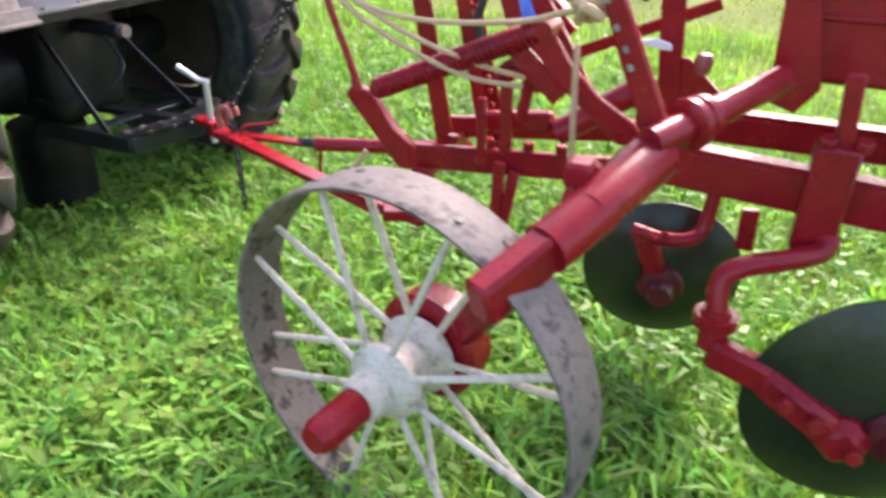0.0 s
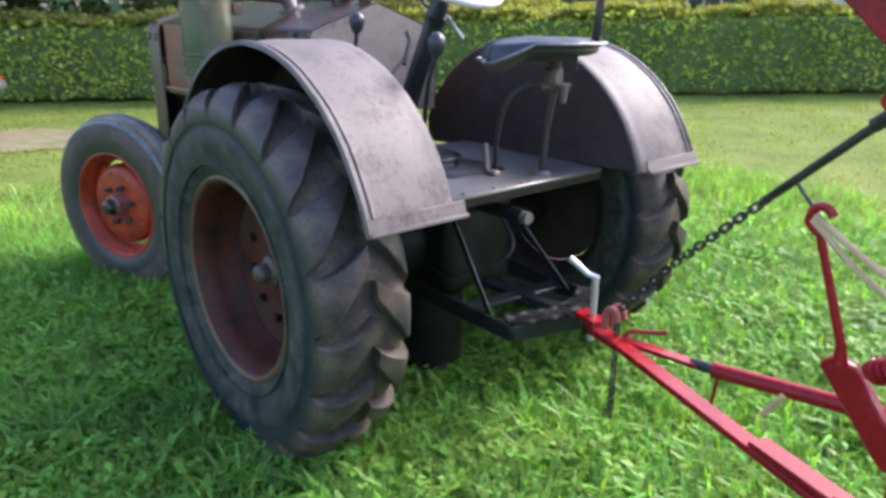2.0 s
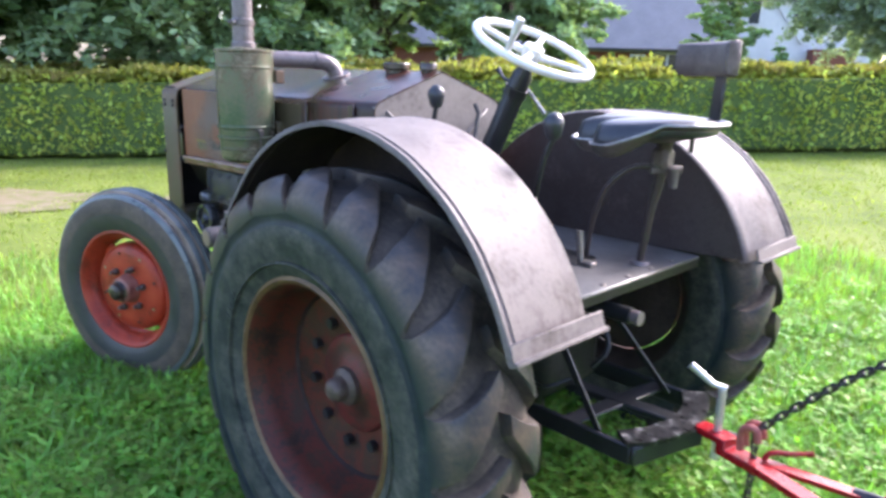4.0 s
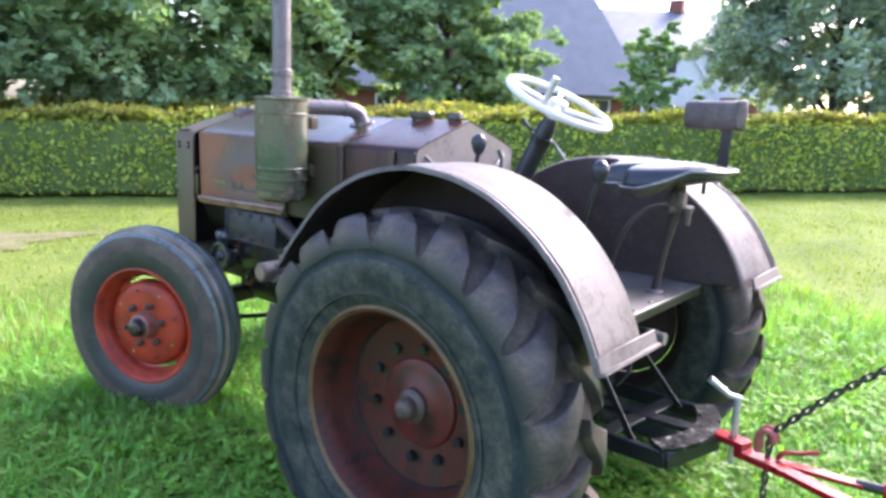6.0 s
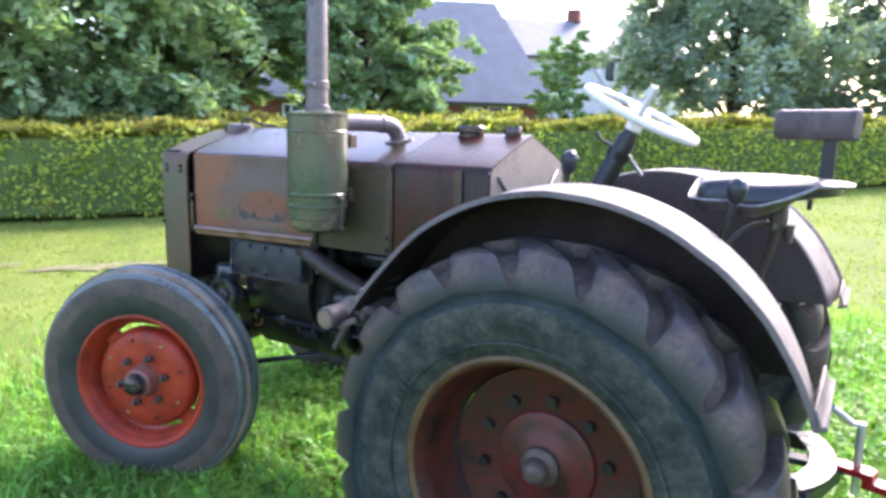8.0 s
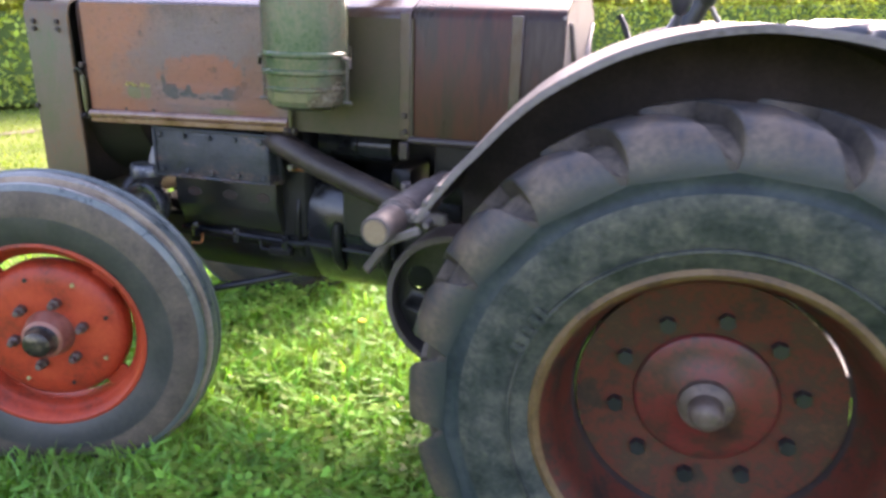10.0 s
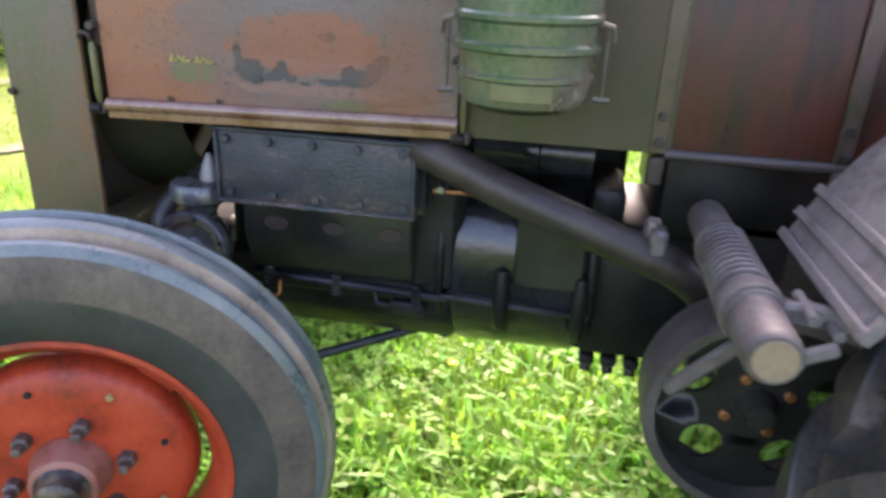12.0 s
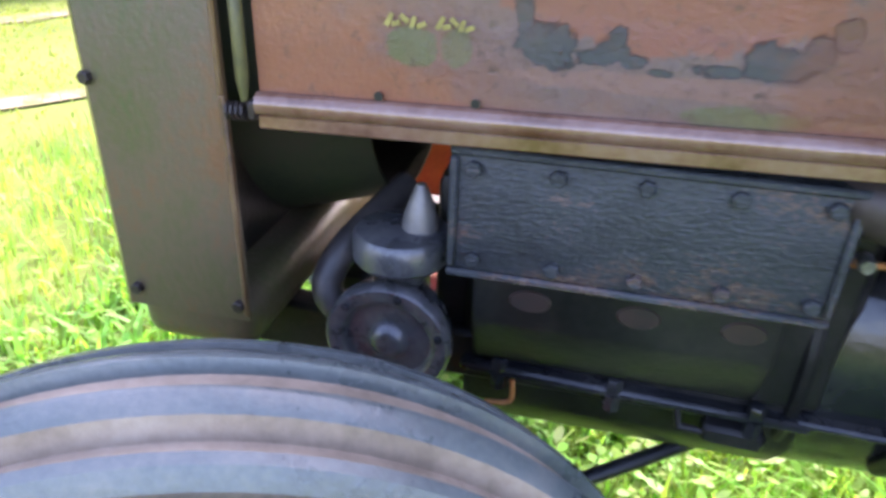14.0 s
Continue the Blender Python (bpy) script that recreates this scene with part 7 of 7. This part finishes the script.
# lever plate, eye rod, spring
pr("lever_plate", plate([(1.625, 0.772), (1.645, 0.795), (1.69, 0.785), (1.752, 0.705), (1.80, 0.665), (1.80, 0.605), (1.765, 0.605), (1.735, 0.64)], 0.035, "Y", -0.42, 0.004), label="bent red lever plate")
bm = rod([(1.668, -0.45, 0.79), (1.662, -0.452, 0.83), (1.590, -0.46, 1.035)], 0.008, 10, radii=[0.014, 0.009, 0.008])
rod(smooth_line([(1.590, -0.46, 1.03), (1.570, -0.46, 1.05), (1.575, -0.46, 1.075), (1.595, -0.46, 1.08), (1.61, -0.46, 1.065)], 5), 0.009, 8, bm)
pr("eye_rod", bm, label="thin red rod with an eye")
A, B = Vector((1.712, -0.45, 0.797)), Vector((2.125, -0.50, 0.986))
bm = rod([A, A.lerp(B, 0.02), A.lerp(B, 0.98), B], 0.0215, 20, radii=[0.016, 0.0215, 0.0215, 0.016])
spring = pr("spring_tube", bm, label="red lift spring")
d = (B - A).normalized()
u = d.orthogonal().normalized()
v = d.cross(u)
pts = []
for k in range(34 * 10 + 1):
    a = 2 * math.pi * k / 10
    pts.append(A.lerp(B, 0.03 + 0.93 * k / 340) + 0.0225 * (math.cos(a) * u + math.sin(a) * v))
sub = mesh_ob("coil", rod(pts, 0.0048, 6), "red")
sub.parent, sub.matrix_parent_inverse = spring, spring.matrix_world.inverted()
pr("spring_anchor", bar((2.045, -0.48, 0.955), (2.165, -0.48, 0.845), 0.042, 0.012, 0.003, side=(0.7, 0, 0.7)))
pr("spring_anchor", plate([(2.075, 1.0), (2.13, 1.0), (2.18, 0.93), (2.25, 0.865), (2.32, 0.825), (2.345, 0.79), (2.30, 0.775), (2.22, 0.835), (2.145, 0.90), (2.10, 0.955)], 0.02, "Y", -0.50, 0.003))
pr("anchor_pin", rod([(2.13, -0.53, 0.986), (2.13, -0.45, 0.986)], 0.018, 14))

# uprights with holes and the lift beams
pr("upright", bar((1.80, -0.20, 0.56), (1.66, -0.20, 1.27), 0.05, 0.014, 0.003, side=(1, 0, 0)), label="red upright with adjusting holes")
pr("upright", bar((1.93, -0.12, 0.56), (1.76, -0.12, 1.20), 0.05, 0.014, 0.003, side=(1, 0, 0)))
bm = bmesh.new()
for k in range(13):
    f = k / 12
    p = Vector((1.90, -0.155, 0.60)).lerp(Vector((1.80, -0.155, 1.02)), f)
    box((0.014, 0.02, 0.014), p + Vector((0.03, 0, 0)), 0.002, bm)
bar((1.90, -0.155, 0.58), (1.80, -0.155, 1.04), 0.04, 0.012, 0.002, bm, side=(1, 0, 0))
pr("ratchet_bar", bm, label="toothed ratchet bar")
pr("lift_beam", bar((1.36, -0.20, 1.575), (2.10, -0.20, 0.905), 0.066, 0.02, 0.004, side=(0.7, 0, 0.7)), label="slanting red lift beam")
pr("beam_flange", bar((1.39, -0.20, 1.615), (2.10, -0.20, 0.962), 0.012, 0.05, 0.003, side=(0.7, 0, 0.7)))
pr("beam_cheek", plate([(1.585, 1.29), (1.565, 1.25), (1.60, 1.205), (1.67, 1.20), (1.76, 1.20), (1.72, 1.27), (1.64, 1.33)], 0.02, "Y", -0.205, 0.003))
bm = bar((1.64, -0.18, 1.265), (3.1, -0.05, 0.98), 0.085, 0.014, 0.003)
bar((1.64, -0.16, 1.305), (3.1, -0.03, 1.02), 0.01, 0.05, 0.002, bm)
pr("channel_beam", bm, label="long red channel beam")
for x, z in ((2.02, 1.19), (2.03, 1.165)):
    pr("beam_bolt", bolt_at((x, -0.15, z), (0, -1, 0), 0.011, 0.01))
# quadrant plate with rounded head, and the blue tag on it
head = [(2.06, 0.80), (1.985, 0.95), (1.96, 1.02), (1.965, 1.06), (1.985, 1.085), (2.015, 1.085), (2.05, 1.06), (2.10, 0.98), (2.20, 0.82)]
pr("quadrant_plate", plate(head, 0.016, "Y", -0.31, 0.003), label="red quadrant plate")
pr("quadrant_pin", rod([(1.995, -0.33, 1.09), (1.995, -0.33, 1.125)], 0.016, 12))
pr("blue_tag", plate([(2.0, 1.055), (2.018, 1.05), (2.05, 0.985), (2.075, 0.93), (2.05, 0.925), (2.025, 0.965)], 0.006, "Y", -0.325, 0.001), "blue", "blue plastic tag")
bm = bmesh.new()
pts = [(2.23 + 0.16 * math.cos(a), -0.05, 1.02 + 0.16 * math.sin(a)) for a in [radians(100 + 8 * k) for k in range(14)]]
rod(pts, 0.011, 8, bm)
for p in pts[::1]:
    c = Vector(p)
    o = (c - Vector((2.23, -0.05, 1.02))).normalized()
    box((0.016, 0.02, 0.010), c + o * 0.014, 0.002, bm, turn=Vector((1, 0, 0)).rotation_difference(o).to_matrix())
pr("toothed_sector", bm, label="curved toothed sector")
pr("dark_pawl", rod(smooth_line([(1.86, -0.16, 1.02), (1.875, -0.17, 0.98), (1.862, -0.17, 0.93), (1.87, -0.17, 0.88)], 5), 0.012, 8), "chain", "dark iron pawl")
pr("rope_hook", rod(smooth_line([(2.02, -0.43, 0.845), (2.022, -0.43, 0.875), (2.05, -0.43, 0.893), (2.078, -0.43, 0.872), (2.075, -0.42, 0.83), (2.06, -0.40, 0.76)], 5), 0.014, 10), label="red hook with rope")
pr("clevis_block", bar((1.935, -0.30, 0.712), (2.11, -0.30, 0.735), 0.045, 0.04, 0.006))
pr("small_post", bar((2.015, -0.36, 0.66), (2.01, -0.36, 0.825), 0.03, 0.02, 0.004, side=(1, 0, 0)))
pr("small_post", bar((1.955, -0.36, 0.62), (1.951, -0.36, 0.787), 0.022, 0.02, 0.004, side=(1, 0, 0)))
for x in (1.86, 1.95, 2.05, 2.13):
    pr("rail_bolt", bolt_at((x, -0.33 + (x - 1.74) * 0.16, 0.65), (0, 0, 1), 0.016, 0.015))
for x0, z0, x1, z1, y in ((1.995, 0.62, 1.985, 0.40, -0.33), (2.03, 0.60, 1.995, 0.36, -0.32), (2.16, 0.60, 2.14, 0.36, -0.22)):
    pr("hanging_rod", bar((x0, y, z0), (x1, y, z1), 0.03, 0.014, 0.003, side=(1, 0, 0)))
pr("long_lever", bar((1.80, -0.02, 0.70), (2.42, 0.02, 0.98), 0.03, 0.014, 0.003))

# arm plates, cross shaft, collars
pr("arm_plate", plate([(2.246, 1.076), (2.257, 1.099), (2.273, 1.099), (2.339, 0.972), (2.413, 0.828), (2.408, 0.775), (2.372, 0.785), (2.345, 0.857), (2.285, 0.979)], 0.022, "Y", -0.59, 0.005), label="red arm plate with adjusting holes")
for x, z in ((2.280, 1.021), (2.301, 0.986), (2.314, 0.955), (2.258, 1.066)):
    pr("arm_slot", box((0.010, 0.004, 0.012), (x, -0.6035, z), 0.001, turn=Matrix.Rotation(radians(-25), 3, "Y")), "galv_dark")
pr("strut", bar((2.130, -0.35, 1.145), (2.305, -0.35, 1.05), 0.055, 0.02, 0.004, side=(0.5, 0, 0.87)), label="slanting red strut")
pr("cross_shaft", rod([(2.37, -0.64, 0.835), (2.575, -0.30, 0.892)], 0.030, 24), label="red cross shaft")
pr("cross_shaft", rod([(2.125, -0.31, 0.71), (2.30, -0.26, 0.83)], 0.030, 24))
for f, r in ((0.36, 0.047), (0.28, 0.05)):
    a, b = Vector((2.37, -0.64, 0.835)), Vector((2.575, -0.30, 0.892))
    pr("collar", rod([a.lerp(b, f - 0.035), a.lerp(b, f - 0.02), a.lerp(b, f + 0.02), a.lerp(b, f + 0.035)], r, 24, radii=[r * 0.85, r, r, r * 0.85]))
pr("gusset", plate([(2.31, 0.865), (2.376, 0.87), (2.47, 0.787), (2.35, 0.764)], 0.018, "Y", -0.10, 0.003))
pr("lever_end", plate([(2.245, 0.905), (2.30, 0.918), (2.335, 0.908), (2.338, 0.892), (2.30, 0.895)], 0.014, "Y", -0.15, 0.003), "white", "worn white lever end")
pr("box_post", bar((2.35, -0.10, 0.72), (2.30, -0.10, 1.18), 0.055, 0.03, 0.004, side=(1, 0, 0)))
pr("lever_knob", lathe([(0, 0.028), (0.015, 0.024), (0.022, 0.008), (0.02, -0.015), (0.01, -0.026), (0, -0.026)], 18, (2.41, -0.10, 0.858), "Z", closed=False), "red_worn", "worn pink-red knob")
# rear rails
pr("rear_rail", bar((2.36, -0.28, 0.665), (3.6, -0.42, 0.655), 0.088, 0.025, 0.004), label="heavy red frame rail")
pr("rail_flange", bar((2.36, -0.265, 0.713), (3.6, -0.405, 0.703), 0.012, 0.05, 0.003))
pr("rear_rail", bar((2.25, 0.10, 0.645), (3.6, 0.12, 0.65), 0.075, 0.025, 0.004))
pr("rail_flange", bar((2.25, 0.115, 0.688), (3.6, 0.135, 0.693), 0.012, 0.05, 0.003))
pr("panel_box", box((0.9, 0.30, 0.40), (3.02, -0.02, 1.06), 0.012), label="large red sheet metal box")
pr("panel_edge", box((0.92, 0.32, 0.016), (3.02, -0.02, 1.0), 0.004))
pr("box_bracket", plate([(2.545, 1.10), (2.60, 1.10), (2.66, 0.86), (2.62, 0.80), (2.56, 0.82)], 0.03, "Y", -0.20, 0.004))
bm = bmesh.new()
bar((2.705, -0.36, 0.56), (2.705, -0.36, 0.79), 0.085, 0.06, 0.006, bm, side=(1, 0, 0))
bar((2.715, -0.34, 0.76), (2.70, -0.34, 0.93), 0.035, 0.03, 0.004, bm, side=(1, 0, 0))
bolt_at((2.68, -0.37, 0.79), (0, -0.3, 1), 0.018, 0.02, bm)
bolt_at((2.745, -0.36, 0.79), (0, -0.3, 1), 0.018, 0.02, bm)
pr("disc_clamp", bm)

# discs on bent standards
def plough_disc(c, r, turn, tilt, name="disc_blade"):
    m = pose(*c, tilt, 0, turn)
    n = 8
    prof = [(r * k / n, -0.07 * (1 - (k / n) ** 2)) for k in range(n + 1)]
    prof += [(r * k / n, -0.07 * (1 - (k / n) ** 2) - 0.005) for k in range(n, -1, -1)]
    bm = lathe(prof, 56, closed=False)
    bmesh.ops.transform(bm, matrix=m, verts=bm.verts)
    ob = pr(name, bm, "disc", "dished dark green-black plough disc")
    bm = lathe([(0.0, -0.14), (0.028, -0.14), (0.034, -0.12), (0.034, -0.10), (0.055, -0.095), (0.06, -0.075), (0.0, -0.06)], 24, closed=False)
    bmesh.ops.transform(bm, matrix=m, verts=bm.verts)
    sub = mesh_ob("disc_hub", bm, "red_dark")
    sub.parent, sub.matrix_parent_inverse = ob, ob.matrix_world.inverted()
    return ob


plough_disc((2.405, -0.14, 0.315), 0.205, 8, 4)
plough_disc((2.885, -0.56, 0.345), 0.265, 12, 4)
pr("disc_standard", rod(smooth_line([(2.735, -0.37, 0.60), (2.725, -0.40, 0.575), (2.66, -0.46, 0.572), (2.575, -0.52, 0.565), (2.545, -0.54, 0.535), (2.55, -0.56, 0.47)], 6), 0.023, 16), label="bent round red disc standard")
bm = rod([(2.55, -0.56, 0.48), (2.555, -0.575, 0.40)], 0.03, 16)
lathe([(0.028, -0.012), (0.045, -0.012), (0.045, 0.012), (0.028, 0.012)], 20, (2.552, -0.56, 0.46), "Z", bm)
pr("standard_socket", bm)
pr("disc_arm", bar((2.55, -0.585, 0.40), (2.68, -0.62, 0.385), 0.07, 0.05, 0.012))
pr("disc_arm", bar((2.655, -0.62, 0.39), (2.80, -0.655, 0.325), 0.075, 0.055, 0.016))
pr("disc_arm", bar((2.785, -0.65, 0.345), (2.845, -0.655, 0.285), 0.095, 0.06, 0.02))
bm = bmesh.new()
for x, z in ((2.70, 0.385), (2.76, 0.36), (2.835, 0.31)):
    bolt_at((x, -0.685, z), (0, -1, 0.2), 0.017, 0.018, bm)
pr("arm_bolt", bm)
pr("disc_standard", rod(smooth_line([(2.50, -0.22, 0.60), (2.49, -0.24, 0.50), (2.46, -0.26, 0.475), (2.40, -0.26, 0.465), (2.33, -0.25, 0.47)], 6), 0.018, 14))
pr("disc_arm", bar((2.36, -0.24, 0.46), (2.40, -0.22, 0.34), 0.06, 0.04, 0.012, side=(1, 0, 0)))
pr("scraper", rod(smooth_line([(2.36, -0.28, 0.49), (2.39, -0.29, 0.475), (2.41, -0.28, 0.495)], 4), 0.008, 8))
pr("stop_bracket", bar((2.58, -0.30, 0.60), (2.585, -0.30, 0.50), 0.04, 0.02, 0.003, side=(1, 0, 0)))

# axle arm to the land wheel
WC = Vector((1.995, -0.895, 0.388))
WAX = Vector((-0.20, -0.98, 0.0)).normalized()
pr("axle_arm", rod([(2.38, -0.60, 0.80), (2.33, -0.76, 0.775), (2.31, -0.82, 0.765)], 0.048, 20, radii=[0.05, 0.047, 0.036]), label="red axle arm")
pr("axle_arm", bar((2.33, -0.77, 0.77), (2.198, -1.030, 0.679), 0.076, 0.054, 0.008))
A1, B1 = Vector((2.322, -0.786, 0.765)), Vector((2.264, -0.900, 0.725))
bm = rod([A1, B1], 0.045, 22)
pr("arm_sleeve", bm, label="round red sleeve on the axle arm")
pr("axle_leg", bar((2.25, -0.90, 0.70), (2.07, -0.79, 0.42), 0.07, 0.05, 0.01))
bm = bmesh.new()
for x, y, z in ((2.30, -0.74, 0.80), (2.27, -0.72, 0.74)):
    bolt_at((x, y, z), (-0.6, -0.3, 0.6), 0.022, 0.02, bm)
box((0.05, 0.06, 0.05), (2.275, -0.74, 0.80), 0.008, bm)
pr("arm_clamp", bm)

wheel = thing("land_wheel", WC, "", "")
for key in ("label", "category"):
    if key in wheel:
        del wheel[key]
wheel.parent = plough
wheel.matrix_parent_inverse = plough.matrix_world.inverted()
tagged(wheel, "spoked iron land wheel with dirty white spokes")
bpy.context.view_layer.update()
wturn = Vector((0, -1, 0)).rotation_difference(WAX).to_matrix()
WR = 0.402


def wpart(name, bm, material, label=""):
    bmesh.ops.transform(bm, matrix=Matrix.Translation(WC) @ wturn.to_4x4(), verts=bm.verts)
    return part(name, bm, material, wheel, label)


wpart("iron_rim", lathe([(WR - 0.009, -0.058), (WR - 0.002, -0.061), (WR + 0.001, -0.054), (WR + 0.004, 0.0), (WR + 0.001, 0.054), (WR - 0.002, 0.061), (WR - 0.009, 0.058), (WR - 0.007, 0.0)], 96), "rim_iron", "muddy flat iron rim")
hub_bm = lathe([(0.0, -0.13), (0.04, -0.13), (0.046, -0.115), (0.05, -0.075), (0.075, -0.06), (0.082, -0.05), (0.08, -0.035), (0.062, -0.02), (0.058, 0.03), (0.085, 0.05), (0.088, 0.065), (0.08, 0.075), (0.0, 0.075)], 40, closed=False)
wpart("hub", hub_bm, "spoke", "dirty white hub")
wpart("hub_cap", lathe([(0.0, -0.245), (0.026, -0.245), (0.032, -0.235), (0.035, -0.225), (0.036, -0.13), (0.038, -0.118), (0.0, -0.118)], 32, closed=False), "red", "red hub sleeve")
wpart("drum", lathe([(0.0, 0.17), (0.10, 0.17), (0.115, 0.16), (0.12, 0.09), (0.11, 0.08), (0.0, 0.078)], 40, closed=False), "red", "red drum behind the wheel")
for k in range(16):
    a = 2 * math.pi * (k + 0.35) / 16
    out_side = -1 if k % 2 else 1
    p = Vector((0.066 * math.cos(a), -0.05 if out_side < 0 else 0.058, 0.066 * math.sin(a)))
    aa = a + (0.10 if out_side > 0 else -0.10)
    q = Vector(((WR - 0.006) * math.cos(aa), 0.018 * out_side, (WR - 0.006) * math.sin(aa)))
    wpart("spoke", rod([p, q], 0.0075, 8), "spoke")
    wpart("spoke_head", rod([q, q + Vector((0.012 * math.cos(aa), 0, 0.012 * math.sin(aa)))], 0.009, 8, radii=[0.011, 0.008]), "rim_iron")


# ---- chain and ropes ----
def chain(name, points, label, link=0.038, r=0.0036):
    root = thing(name, points[0], label, "chain")
    line = smooth_line(points, 10)
    dist = [0.0]
    for a, b in zip(line, line[1:]):
        dist.append(dist[-1] + (b - a).length)
    n = max(2, int(dist[-1] / (link * 0.72)))
    shared = None
    for k in range(n):
        s = dist[-1] * (k + 0.5) / n
        i = max(j for j in range(len(dist)) if dist[j] <= s)
        i = min(i, len(line) - 2)
        p = line[i].lerp(line[i + 1], (s - dist[i]) / max(1e-6, dist[i + 1] - dist[i]))
        d = (line[i + 1] - line[i]).normalized()
        if shared is None:
            pts = [Vector((link / 2 * 0.62 * (1 if abs(a) < math.pi / 2 else -1) + 0.0092 * math.cos(a), 0.0092 * math.sin(a), 0)) for a in [math.pi * 2 * q / 12 - math.pi for q in range(13)]]
            ob = mesh_ob("link", rod(pts, r, 6), "chain")
            shared = ob.data
        else:
            ob = new("link", shared)
        turn = Vector((1, 0, 0)).rotation_difference(d).to_matrix() @ Matrix.Rotation(radians(90 * (k % 2) + 20), 3, "X")
        ob.matrix_world = Matrix.Translation(p) @ turn.to_4x4()
        bpy.context.view_layer.update()
        ob.parent, ob.matrix_parent_inverse = root, root.matrix_world.inverted()
    return root


chain("chain", [(0.875, 0.02, 0.495), (1.05, -0.02, 0.70), (1.22, -0.08, 0.87), (1.345, -0.12, 0.99)], "dark steel chain from the hitch hook up to the lift rod")
chain("hanging_chain", [(0.87, 0.02, 0.485), (0.872, 0.03, 0.42), (0.872, 0.035, 0.26), (0.875, 0.035, 0.10)], "loose end of the chain hanging into the grass")
bm = rod([(1.335, -0.117, 0.982), (1.60, -0.205, 1.235)], 0.011, 10)
rod([(1.56, -0.19, 1.20), (1.62, -0.21, 1.25)], 0.016, 10, bm)
lift = thing("lift_rod", (1.335, -0.117, 0.982), "dark steel lift rod with a small handle", "rod")
part("shaft", bm, "chain", lift)
part("handle", rod([(1.395, -0.137, 1.04), (1.40, -0.125, 1.05), (1.48, -0.11, 0.955)], 0.005, 8), "chain", lift)


def rope(points, label, r=0.006):
    line = smooth_line(points, 8)
    ob = mesh_ob("rope", rod(line, r, 8), "rope")
    return tagged(ob, label, "rope", "ropes on the plough")


HK = (1.578, -0.46, 1.062)
rope([HK, (1.72, -0.49, 0.995), (1.88, -0.50, 0.978), (2.07, -0.51, 0.996), (2.18, -0.54, 1.03), (2.25, -0.57, 1.05)], "hemp rope from the eye rod to the arm")
rope([HK, (1.70, -0.49, 1.00), (1.826, -0.50, 0.947), (1.974, -0.49, 0.90), (2.075, -0.44, 0.868)], "hemp rope from the eye rod to the hook")
rope([(1.576, -0.465, 1.055), (1.68, -0.49, 0.985), (1.803, -0.50, 0.925), (1.955, -0.49, 0.870), (2.07, -0.44, 0.848)], "second hemp rope to the hook")
rope([(2.20, -0.56, 1.035), (2.23, -0.585, 1.06), (2.255, -0.57, 1.045), (2.22, -0.56, 1.025), (2.20, -0.58, 1.055), (2.25, -0.60, 1.035), (2.225, -0.61, 1.05), (2.205, -0.57, 1.02)], "knotted hemp rope round the arm", 0.010)
rope([(2.199, -0.53, 0.97), (2.204, -0.53, 0.86), (2.208, -0.52, 0.76), (2.205, -0.52, 0.70)], "hemp rope end hanging down", 0.0065)
